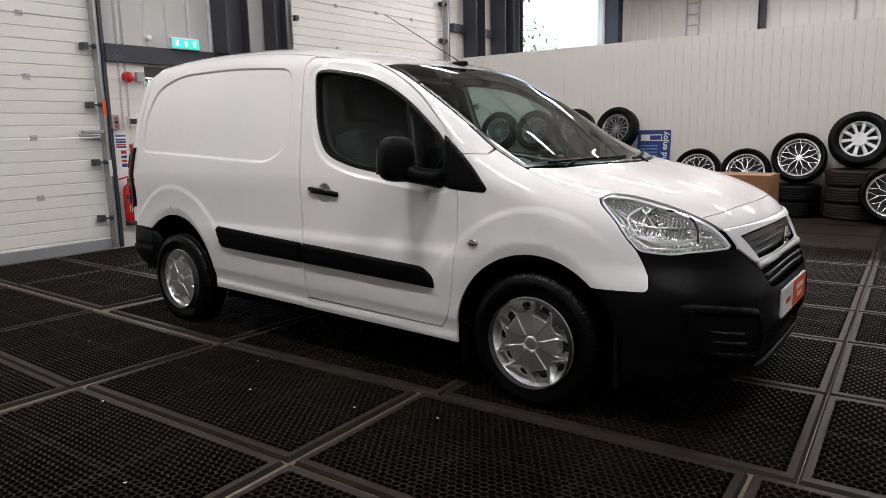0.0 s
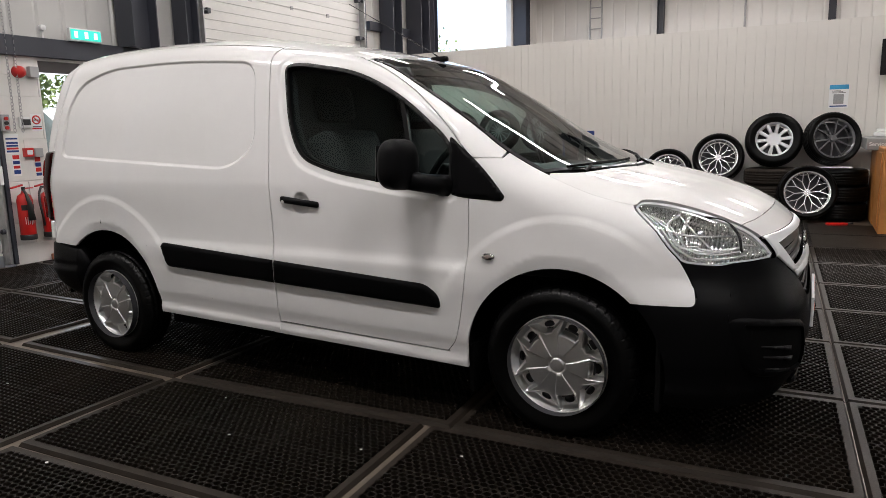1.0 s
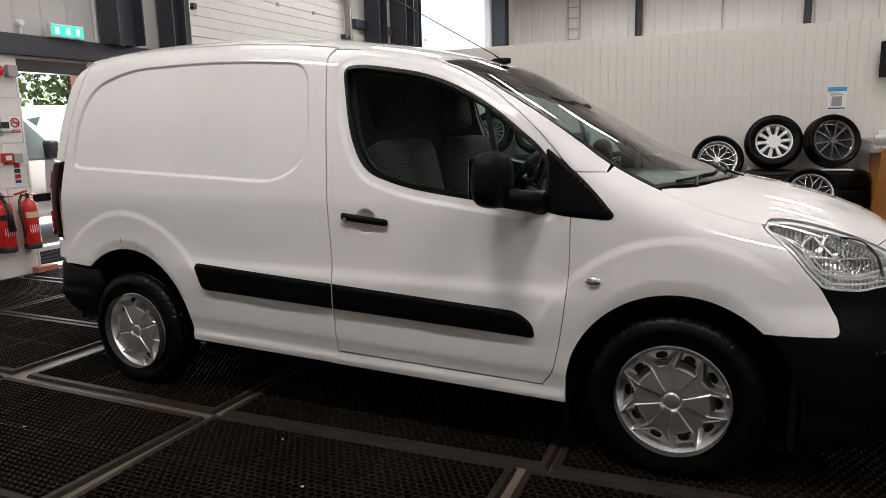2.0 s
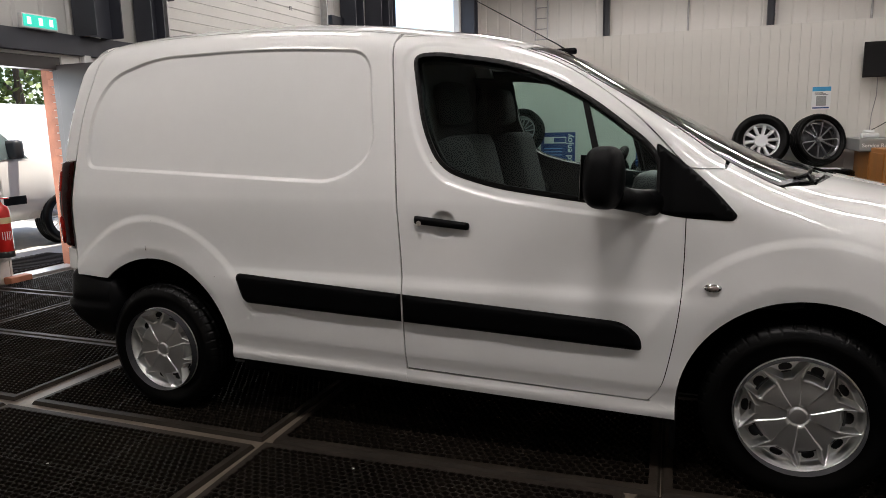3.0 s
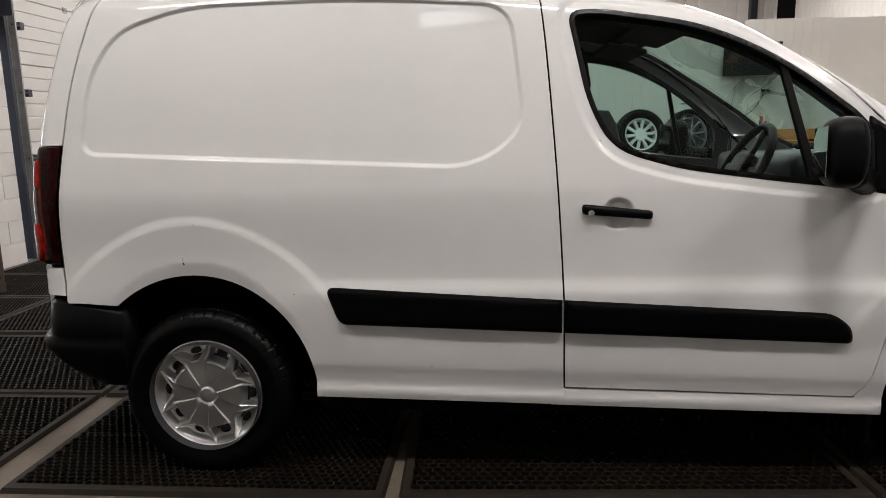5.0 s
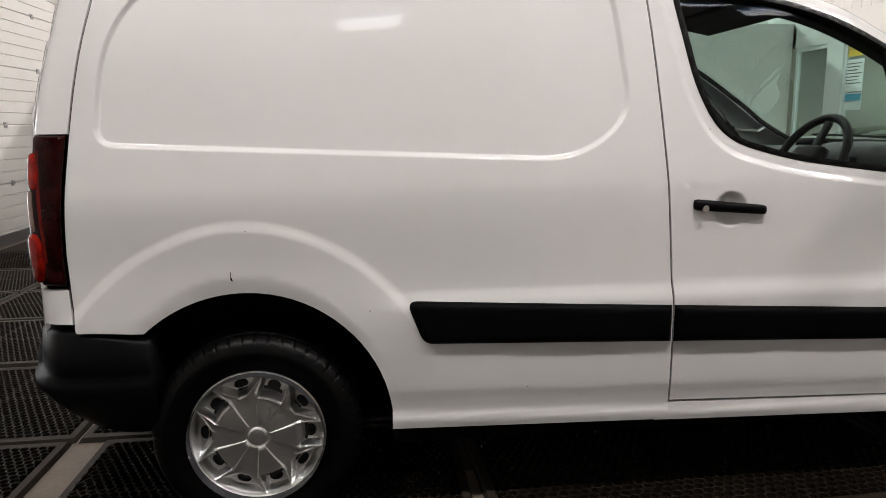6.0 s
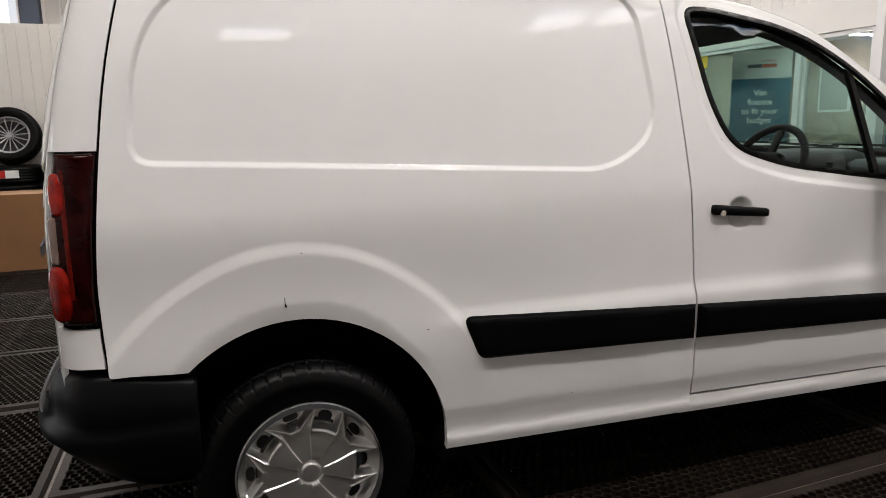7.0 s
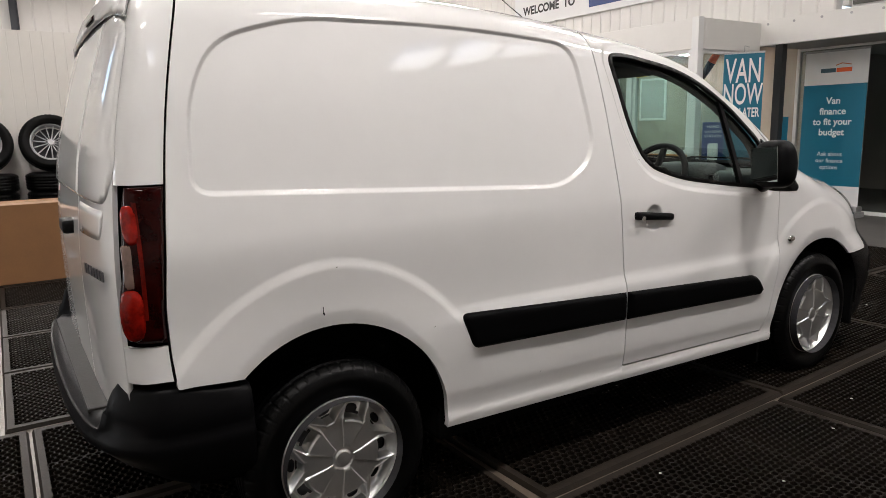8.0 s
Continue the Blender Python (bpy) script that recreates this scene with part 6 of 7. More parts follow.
# ladder and conduits at the back of the hall
ld = thing("ladder", "tall aluminium ladder leaning against the back wall", "ladder", m=pose(-3.2, YB - 0.25, 0.0, -2, 0, 0))
for sx in (-0.16, 0.16):
    part("stile", box((sx - 0.015, -0.03, 0.0), (sx + 0.015, 0.03, 5.0), 0.004), GALV, ld)
for i in range(17):
    part("rung", cyl((-0.16, 0, 0.25 + i * 0.28), (0.16, 0, 0.25 + i * 0.28), 0.014, n=8), GALV, ld)
for x in (0.55, 4.6):
    cd = thing("conduit", "grey steel conduit with a white box on the wall", "conduit", "wall conduits")
    part("pipe", cyl((x, YB - 0.06, 3.0), (x, YB - 0.06, ZC), 0.025, n=10), GALV, cd)
    part("junction_box", box((x - 0.13, YB - 0.13, 2.86), (x + 0.13, YB - 0.02, 3.0), 0.01), WHITE_PLASTIC, cd)

# ceiling lamps
for lx, ly, lw in LAMPS:
    lm = thing("ceiling_lamp", "white strip lamp hanging under the roof, lit", "lamp", "strip lamps")
    part("housing", box((lx - 0.78, ly - 0.12, LAMP_Z - 0.03), (lx + 0.78, ly + 0.12, LAMP_Z + 0.06), 0.01), WHITE_PLASTIC, lm)
    part("diffuser", box((lx - 0.74, ly - 0.10, LAMP_Z - 0.036), (lx + 0.74, ly + 0.10, LAMP_Z - 0.0305)), LAMP_GLOW, lm)
    for dx in (-0.6, 0.6):
        part("hanger", cyl((lx + dx, ly, LAMP_Z + 0.06), (lx + dx, ly, ZC + 0.01), 0.004, n=6), GALV, lm)

# ---- things on the left wall ----
XW = XL + 0.004
es = thing("exit_sign", "lit green and white emergency exit sign on the rail", "exit sign", m=pose(XW + 0.06, 1.385, 2.283))
part("case", box((0.0, 0.0, 0.0), (0.05, 0.375, 0.135), 0.012), WHITE_PLASTIC, es)
part("face", box((0.0505, 0.012, 0.015), (0.054, 0.363, 0.12), 0.0), GREEN_SIGN, es)
for yy in (0.07, 0.19, 0.30):
    part("pictogram", box((0.0545, yy - 0.02, 0.035), (0.056, yy + 0.02, 0.10)), glow("white_pictogram", (0.85, 1.0, 0.95), 0.45), es)
bl_ = thing("fire_bell", "red round fire bell on the block wall", "fire bell", m=pose(XW, 0.845, 1.93))
b = part("dome", lathe([(0.0, 0.085), (0.03, 0.08), (0.055, 0.06), (0.062, 0.03), (0.062, 0.0)], 28), RED, bl_, "", True)
b.rotation_euler = (0, 0, radians(-90))
tagged(part("switch_box", box((XW, 0.94, 1.88), (XW + 0.06, 1.035, 1.99), 0.008), GREY_PLASTIC), "grey switch box beside the fire bell", "switch", "switch boxes")
cp = thing("control_box", "grey door control box with red and green buttons", "control box", m=pose(XW, 0.635, 1.42))
part("case", box((0, -0.04, -0.08), (0.06, 0.04, 0.085), 0.008), GREY_PLASTIC, cp)
for zz, mm in ((0.045, RED), (0.0, BLACK_INK), (-0.045, RED)):
    part("button", cyl((0.06, 0, zz), (0.08, 0, zz), 0.018, n=16), mm, cp)
th = thing("thermostat", "white wall display with a small dark screen", "thermostat", m=pose(XW, 0.855, 1.43))
part("case", box((0, -0.065, -0.055), (0.03, 0.065, 0.055), 0.006), WHITE_PLASTIC, th)
part("screen", box((0.0305, -0.045, -0.03), (0.032, 0.045, 0.03)), BLACK_INK, th)


def wall_sign(y, z, w, h, label, rows, group="wall signs", head=None):
    sgn = thing("wall_sign", label, "sign", group, pose(XW, y, z))
    part("plate", box((0, -w / 2, -h / 2), (0.003, w / 2, h / 2)), WHITE_INK, sgn)
    for i, (a, b_, mm) in enumerate(rows):
        part("print_bar", box((0.0032, -w * 0.42, a * h - h / 2), (0.0045, w * 0.42, b_ * h - h / 2)), mm, sgn)
    return sgn


wall_sign(0.70, 1.215, 0.14, 0.20, "white and blue printed safety notice", [(0.72, 0.80, BLUE), (0.50, 0.60, BLUE), (0.36, 0.46, BLUE), (0.22, 0.32, RED), (0.08, 0.18, BLUE)])
wall_sign(0.72, 1.00, 0.08, 0.22, "narrow white and red fire notice", [(0.78, 0.96, RED), (0.55, 0.70, BLUE), (0.35, 0.48, RED), (0.1, 0.28, BLUE)])
ns = wall_sign(0.977, 1.43, 0.12, 0.17, "white and red no smoking sign", [(0.08, 0.16, RED), (0.2, 0.26, BLACK_INK)])
nr = part("red_ring", ring(0.04, 0.007, 28, 6), RED, ns)
nr.matrix_basis = pose(0.004, 0, 0.025, 0, 90, 0)
part("red_slash", tube([(0.006, -0.028, 0.053), (0.006, 0.028, -0.003)], 0.005, 6), RED, ns)
part("cigarette", box((0.004, -0.03, 0.018), (0.006, 0.03, 0.028)), BLACK_INK, ns)
wall_sign(0.94, 0.975, 0.07, 0.21, "narrow white and red extinguisher notice", [(0.75, 0.97, RED), (0.5, 0.7, BLUE), (0.25, 0.45, RED), (0.05, 0.2, BLUE)])
cpt = thing("call_point", "red fire alarm call point on the wall", "call point", m=pose(XW, 0.84, 1.125))
part("case", box((0, -0.045, -0.045), (0.055, 0.045, 0.045), 0.006), RED, cpt)
part("glass", box((0.056, -0.028, -0.022), (0.058, 0.028, 0.022)), WHITE_INK, cpt)
tagged(part("switch_box", box((XW, 0.90, 1.075), (XW + 0.05, 0.985, 1.165), 0.008), GREY_PLASTIC), "grey switch box beside the call point", "switch", "switch boxes")


def extinguisher(y, label, hose):
    e = thing("fire_extinguisher", label, "fire extinguisher", "fire extinguishers", pose(XW + 0.095, y, 0.25))
    bm = lathe([(0.0, 0.0), (0.068, 0.0), (0.074, 0.012), (0.074, 0.40), (0.062, 0.445), (0.03, 0.468), (0.02, 0.49), (0.0, 0.49)], 28, "z")
    part("cylinder", bm, RED, e, "", True)
    part("valve", cyl((0, 0, 0.485), (0, 0, 0.535), 0.018, n=14), BLACK_INK, e)
    part("lever", box((-0.015, -0.012, 0.535), (0.015, 0.11, 0.552), 0.004, pose(0, 0, 0, 12, 0, 0)), RED, e)
    part("carry_grip", box((-0.012, 0.0, 0.512), (0.012, 0.10, 0.524), 0.004), RED, e)
    lbl = bmesh.new()
    n = 14
    for i in range(n):
        a0, a1 = radians(-60 + 120 * i / n), radians(-60 + 120 * (i + 1) / n)
        vs = [lbl.verts.new((0.0752 * math.cos(a), 0.0752 * math.sin(a), z)) for a, z in ((a0, 0.30), (a1, 0.30), (a1, 0.355), (a0, 0.355))]
        lbl.faces.new(vs)
    part("paper_label", lbl, pm("cream_label", (0.62, 0.52, 0.30), 0.5) if hose else BLACK_INK, e)
    part("foot_ring", lathe([(0.0, -0.004), (0.076, -0.004), (0.078, 0.0), (0.078, 0.045), (0.0745, 0.05)], 28, "z"), BLACK_INK, e, "", True)
    for k in range(5):
        a = radians(-38 + 14 * k)
        part("print_bar", box((-0.0008, -0.003, -0.030 - 0.008 * (k % 2)), (0.0008, 0.003, 0.040), 0.0, pose(0.0755 * math.cos(a), 0.0755 * math.sin(a), 0.19, 0, 0, math.degrees(a))), WHITE_INK, e)
    if hose:
        part("hose", tube([(0, -0.01, 0.51), (0.0, -0.06, 0.52), (0.02, -0.10, 0.46), (0.03, -0.11, 0.36), (0.035, -0.095, 0.22), (0.03, -0.085, 0.12)], 0.012, 8), BLACK_INK, e, "", True)
    else:
        part("horn", tube([(0.02, -0.01, 0.50), (0.07, -0.02, 0.47), (0.095, -0.01, 0.38), (0.095, 0.0, 0.20)], [0.012, 0.014, 0.022, 0.034], 12), BLACK_INK, e, "", True)
    part("wall_bracket", box((-0.096, -0.03, 0.30), (-0.07, 0.03, 0.36)), BLACK_INK, e)
    return e


extinguisher(0.70, "red carbon dioxide fire extinguisher on a wall bracket", False)
extinguisher(0.945, "red foam fire extinguisher with a black hose", True)
tagged(part("brick", box((XW + 0.02, 0.95, -0.015), (XW + 0.12, 1.16, 0.05), 0.008), BRICK), "loose red brick on the floor by the door", "brick")


def chain(y, z0, z1):
    c = tagged(new("pull_chain", None), "thin steel pull chain hanging beside the door", "chain", "pull chains")
    link = ring(0.013, 0.003, 10, 5)
    for v in link.verts:
        v.co.x *= 1.5
    me = share(link, "link", GALV)
    n = int((z1 - z0) / 0.032)
    for i in range(n):
        o = obj("link", me, None, c)
        o.matrix_basis = pose(XW + 0.05, y + 0.01 * math.sin(i * 0.05), z0 + 0.032 * i, 90 * (i % 2), 90, 0)
    return c


chain(0.72, 1.35, 3.9)
chain(0.80, 1.35, 3.9)
sn = thing("sensor", "small white wall sensor above the rail", "sensor", m=pose(XL - 0.05, 1.18, 2.40))
part("body", lathe([(0.0, 0.05), (0.03, 0.045), (0.035, 0.0)], 20), WHITE_PLASTIC, sn).rotation_euler = (0, 0, radians(-90))
part("stem", box((0.0, -0.008, -0.1), (0.02, 0.008, 0.0)), WHITE_PLASTIC, sn)
dl = tagged(part("door_latch", box((XL - 0.04, 0.28, 1.30), (XL + 0.04, 0.50, 1.335), 0.006), GALV), "steel slide latch on the sectional door", "latch")
add = part("bolt", cyl((XL + 0.05, 0.22, 1.28), (XL + 0.05, 0.46, 1.28), 0.012, n=10), GALV, dl)
tagged(part("orange_tag", box((XL + 0.072, 0.495, 1.50), (XL + 0.078, 0.535, 1.66)), ORANGE), "orange warning tag on the door track", "tag")
tagged(part("paper_tag", box((XL + 0.072, 0.50, 0.82), (XL + 0.078, 0.535, 1.0)), WHITE_INK), "white paper tag on the door track", "tag")

# grey personnel door, standing open, and its frame
fr = tagged(new("door_frame", None), "dark painted steel door frame in the block wall, its head drawn with a shadow", "door frame", kind="structure")
part("jamb", box((XL - 0.16, 1.072, -0.02), (XL - 0.10, 1.11, 1.94), 0.004), GREYDOOR, fr)
part("jamb", box((XL - 0.075, 1.80, -0.02), (XL + 0.01, 1.844, 1.94), 0.004), GREYDOOR, fr)
# tall dark head: the black shadow above the opening is drawn with it
part("head", box((XL - 0.155, 1.072, 1.94), (XL - 0.008, 1.844, 2.058), 0.004), GREYDOOR, fr)
pd = tagged(thing("door", "brown-grey painted steel door, standing open, with a keypad lock", "door", m=pose(XL - 0.01, 1.80, 0.012, 0, 0, 90)), kind="structure")
part("leaf", box((-0.02, -0.765, 0.0), (0.022, -0.015, 1.975), 0.004), GREYDOOR, pd)
kp = part("keypad", box((-0.045, -0.685, 1.035), (-0.0205, -0.640, 1.195), 0.012), GALV, pd, "steel push-button keypad lock")
for i in range(5):
    for k in (0, 1):
        part("button", cyl((-0.050, -0.672 + k * 0.02, 1.08 + i * 0.022), (-0.045, -0.672 + k * 0.02, 1.08 + i * 0.022), 0.006, n=8), BLACK_INK, kp)
lp = part("lock_plate", box((-0.027, -0.680, 0.855), (-0.0205, -0.640, 1.034), 0.006), ALLOY, pd, "polished lock plate")
part("keyhole", cyl((-0.029, -0.66, 0.95), (-0.027, -0.66, 0.95), 0.008, n=12), BLACK_INK, lp)
part("knob", cyl((-0.075, -0.662, 1.052), (-0.045, -0.662, 1.052), 0.02, n=16), GALV, pd)
# metal push bar in white: the strong daylight on it is in the colour
pb_ = part("push_bar", box((-0.062, -0.545, 0.872), (-0.040, -0.12, 0.940), 0.006), WHITE_PLASTIC, pd, "metal push bar across the door, daylight on it painted white")
for yy in (-0.50, -0.17):
    part("bracket", box((-0.040, yy - 0.03, 0.885), (-0.0205, yy + 0.03, 0.927), 0.003), BLACK_INK, pb_)
part("edge_strip", box((-0.0205, -0.772, 0.0), (0.0225, -0.7655, 1.975)), pm("brown_edge", (0.05, 0.03, 0.022), 0.5), pd)
tagged(part("door_contact", box((XW, 2.08, 2.0), (XW + 0.06, 2.16, 2.1), 0.01), WHITE_PLASTIC), "white door contact box on the wall", "sensor")
# brick end of the outer wall, the sill and the mat outside
PALE = pm("pale_yard_concrete", (0.42, 0.40, 0.37), 0.8, var=0.2, scale=3, bump=0.2)
rv = slab("wall_reveal", (XL - 0.30, 1.86, -0.05), (XL - 0.162, 3.1, 2.6), BRICK, "red brick outer wall beside the door", "wall")
for r in range(26):
    part("brick", box((XL - (0.175 if r % 2 else 0.160), 1.812, r * 0.075 - 0.01), (XL - 0.077, 1.844, r * 0.075 + 0.055), 0.004), BRICK, rv)
slab("door_sill", (XL - 0.20, 1.075, -0.02), (XL - 0.02, 1.80, 0.006), GALV, "bright metal sill of the door", "sill", 0.004)
slab("yard_apron", (-9.5, -1.5, -0.058), (XL - 0.25, 4.6, -0.03), PALE, "pale concrete apron outside the door", "pavement")
om = tagged(part("door_mat", box((-6.0, 0.9, -0.03), (-5.30, 2.35, -0.012), 0.006), MATRIM), "black ribbed rubber mat outside the door", "door mat")
for i in range(23):
    part("rib", box((-5.98, 0.93 + i * 0.061, -0.0125), (-5.32, 0.965 + i * 0.061, -0.004), 0.003), MATRIM, om)

# ---- outside the door: a parked van, trees ----
def parked_van(m, paint, label):
    v = thing("parked_van", label, "van", "vans outside", m)
    bm = bmesh.new()
    sec = [(-2.4, 0.45, 1.75), (-2.3, 0.35, 1.95), (-0.2, 0.35, 1.97), (0.35, 0.35, 1.85), (1.2, 0.35, 1.25), (1.5, 0.35, 1.12), (2.2, 0.38, 0.95), (2.4, 0.45, 0.75)]
    rings = []
    for x, z0, z1 in sec:
        rings.append([bm.verts.new((x, y, z)) for y, z in ((-0.86, z0), (-0.93, z0 + 0.25), (-0.93, min(1.05, z1 - 0.1)), (-0.80, z1 - 0.08), (-0.6, z1), (0.6, z1), (0.80, z1 - 0.08), (0.93, min(1.05, z1 - 0.1)), (0.93, z0 + 0.25), (0.86, z0))])
    for a, b_ in zip(rings, rings[1:]):
        for k in range(10):
            bm.faces.new((a[k], a[(k + 1) % 10], b_[(k + 1) % 10], b_[k]))
    bm.faces.new(rings[0])
    bm.faces.new(rings[-1][::-1])
    bmesh.ops.recalc_face_normals(bm, faces=bm.faces)
    part("body", bm, paint, v, "", True)
    for s in (-1, 1):
        g = bmesh.new()
        vs = [g.verts.new((x, s * y, z)) for x, y, z in ((-0.15, 0.925, 1.08), (1.0, 0.925, 1.08), (0.45, 0.83, 1.68), (-0.15, 0.81, 1.78))]
        g.faces.new(vs if s < 0 else vs[::-1])
        bmesh.ops.solidify(g, geom=g.faces[:], thickness=0.012)
        part("side_window", g, pm("pale_window", (0.22, 0.27, 0.27), 0.06, var=0.3, coat=0.5), v)
        for x in (1.45, -1.45):
            w = thing("wheel", "", "")
            w.parent = v
            w.matrix_basis = pose(x, s * 0.84, 0.33, 0, 0, 0 if s < 0 else 180)
            obj("tyre", tyre_mesh(0.345, 0.205, 0.225, RUBBER), None, w)
            if ("hole", 0.225, ALLOY_WHITE.name) not in RIMS:
                RIMS["hole", 0.225, ALLOY_WHITE.name] = share(rim_mesh("hole", 0.225), "rim", ALLOY_WHITE, False)
            obj("rim", RIMS["hole", 0.225, ALLOY_WHITE.name], None, w)
        part("mirror", box((0.75, s * 0.95 - 0.1, 1.08), (0.87, s * 0.95 + 0.1, 1.3), 0.04), BLACK_INK, v, "", True)
        part("arch_trim", box((-0.9, s * 0.935 - 0.008, 0.55), (0.9, s * 0.935 + 0.008, 0.65), 0.006), TRIM, v)
    return v


parked_van(pose(-7.44, 1.65, -0.03, 0, 0, 90), PAINTED_CAR, "pale gold van parked in the yard outside the door")
parked_van(pose(-11.4, 5.4, -0.06, 0, 0, -95), PAINT, "white van parked further off in the yard")


def tree(x, y, h, r, seed):
    rng = random.Random(seed)
    t = thing("tree", "green leafy tree beyond the yard", "tree", "trees", pose(x, y, -0.06))
    bm = tube([(0, 0, 0), (0.08, 0.02, h * 0.3), (-0.05, 0.06, h * 0.6), (0.02, 0, h * 0.9)], [0.18, 0.14, 0.09, 0.03], 8)
    for i in range(7):
        a, z = rng.uniform(0, 6.28), h * rng.uniform(0.3, 0.7)
        sub = tube([(0, 0, z), (0.5 * r * math.cos(a), 0.5 * r * math.sin(a), z + 0.15 * h), (0.85 * r * math.cos(a), 0.85 * r * math.sin(a), z + 0.3 * h)], [0.07, 0.04, 0.015], 6)
        me = bpy.data.meshes.new("limb")
        sub.to_mesh(me)
        sub.free()
        bm.from_mesh(me)
        bpy.data.meshes.remove(me)
    part("trunk", bm, BARK, t)
    verts, faces = [], []
    cl = [(rng.gauss(0, 0.45) * r, rng.gauss(0, 0.45) * r, h * rng.uniform(0.22, 1.0), rng.uniform(0.25, 0.5) * r) for _ in range(38)]
    for cx, cy, cz, cr in cl:
        for _ in range(90):
            d = Vector((rng.gauss(0, 1), rng.gauss(0, 1), rng.gauss(0, 0.8))).normalized() * cr * rng.uniform(0.5, 1.0)
            p = Vector((cx, cy, cz)) + d
            u = Vector((rng.gauss(0, 1), rng.gauss(0, 1), rng.gauss(0, 1))).normalized()
            w = u.orthogonal().normalized()
            s = rng.uniform(0.07, 0.14)
            k = len(verts)
            verts += [tuple(p - u * s), tuple(p + w * s * 0.5), tuple(p + u * s), tuple(p - w * s * 0.5)]
            faces.append((k, k + 1, k + 2, k + 3))
    me = bpy.data.meshes.new("crown")
    me.from_pydata(verts, [], faces)
    obj("crown", me, LEAF, t)
    return t


for i, (x, y, h, r) in enumerate(((-16, 3.5, 5.5, 2.4), (-17.5, 7.0, 6.5, 2.8), (-16.5, 10.5, 6.0, 2.5), (-18, 14.0, 7.0, 3.0), (-19, 19.0, 7.5, 3.2), (-17, 25, 8.0, 3.4))):
    tree(x, y, h, r, i + 3)
slab("yard_wall", (-21.2, -20, -0.06), (-21.0, 40, 1.8), BRICK, "low brick wall at the far side of the yard", "wall")

# ---- office on the far side ----
CX, CY, FT, FB = 5.4, 3.0, 2.60, 2.22
slab("office_fascia", (CX, CY, FB), (CX + 0.14, YP, FT), WHITE_WALL, "white panel fascia above the office windows", "fascia", 0.006)
slab("office_fascia_return", (CX + 0.14, CY, FB), (6.72, CY + 0.14, FT), WHITE_WALL, "white panel fascia above the office corner", "fascia", 0.006)
slab("office_post", (CX - 0.012, CY - 0.012, -0.02), (CX + 0.09, CY + 0.09, FT + 0.01), WHITE_PLASTIC, "white post at the corner of the office", "post", 0.004)
slab("office_ceiling", (CX + 0.14, CY + 0.14, FB + 0.30), (11.8, YP, FB + 0.38), CEIL, "white suspended office ceiling", "ceiling")
slab("office_floor", (CX, -0.6, -0.018), (11.8, YP, -0.004), CARPET, "dark office floor covering", "floor")
slab("office_partition", (8.46, CY + 0.14, -0.02), (8.54, YP - 0.08, FB + 0.30), OFFICE_WALL, "beige partition wall inside the office", "wall")
slab("office_back", (11.6, -0.6, -0.02), (11.8, YP, 3.0), OFFICE_WALL, "beige wall at the back of the office", "wall")
slab("office_side", (CX, YP - 0.08, -0.02), (11.8, YP, FB + 0.3), OFFICE_WALL, "beige side wall of the office", "wall")
slab("office_near_side", (8.4, -0.7, -0.02), (11.8, -0.6, 3.0), WHITE_WALL, "white side wall of the office", "wall")
slab("entrance_ceiling", (6.86, -0.6, FB + 0.12), (11.8, CY + 0.14, FB + 0.2), CEIL, "pale ceiling over the entrance", "ceiling")


def glazing(name, x0, y0, x1, y1, z0, z1, label, door=False):
    """A framed pane along x or y."""
    w = tagged(thing(name, label, "door" if door else "window", m=None), kind="structure")
    f = 0.05
    alongy = abs(y1 - y0) > abs(x1 - x0)

    def bar(a0, a1, za, zb, nm="frame_bar"):
        if alongy:
            part(nm, box((x0 - 0.03, a0, za), (x0 + 0.03, a1, zb), 0.004), WHITE_PLASTIC, w)
        else:
            part(nm, box((a0, y0 - 0.03, za), (a1, y0 + 0.03, zb), 0.004), WHITE_PLASTIC, w)

    a0, a1 = (y0, y1) if alongy else (x0, x1)
    bar(a0, a0 + f, z0, z1)
    bar(a1 - f, a1, z0, z1)
    bar(a0 + f, a1 - f, z1 - f, z1)
    bar(a0 + f, a1 - f, z0, z0 + (0.2 if door else f))
    lo = (x0 - 0.004, a0 + f, z0 + f) if alongy else (a0 + f, y0 - 0.004, z0 + f)
    hi = (x0 + 0.004, a1 - f, z1 - f) if alongy else (a1 - f, y0 + 0.004, z1 - f)
    g = part("pane", box(lo, hi), GLASS_ROOM, w)
    g.visible_shadow = False
    if door:
        part("door_pull", tube([(x0 - 0.07, a0 + 0.1, 0.9), (x0 - 0.07, a0 + 0.1, 1.2)], 0.012, 8), GALV, w)
    return w


slab("office_low_wall", (CX, CY + 0.1, -0.02), (CX + 0.1, YP - 0.08, 0.85), WHITE_WALL, "white low wall under the office windows", "wall")
slab("office_sill", (CX - 0.03, CY + 0.1, 0.85), (CX + 0.13, YP - 0.08, 0.89), WOOD, "wooden sill under the office windows", "sill", 0.005)
slab("office_mullion", (CX - 0.01, 4.06, 0.89), (CX + 0.1, 4.13, FB), WHITE_PLASTIC, "white mullion between the office windows", "post", 0.004)
glazing("window_office_a", CX + 0.05, CY + 0.1, CX + 0.05, 4.06, 0.89, FB, "framed office window with notices")
glazing("window_office_b", CX + 0.05, 4.13, CX + 0.05, 6.18, 0.89, FB, "wide framed office window")
slab("office_jamb", (CX, 6.18, 0.89), (CX + 0.1, 6.5, FB), WHITE_WALL, "white wall strip beside the office door", "wall")
glazing("window_office_c", CX + 0.05, 6.5, CX + 0.05, YP - 0.08, 0.89, FB, "framed office pane beside the partition")
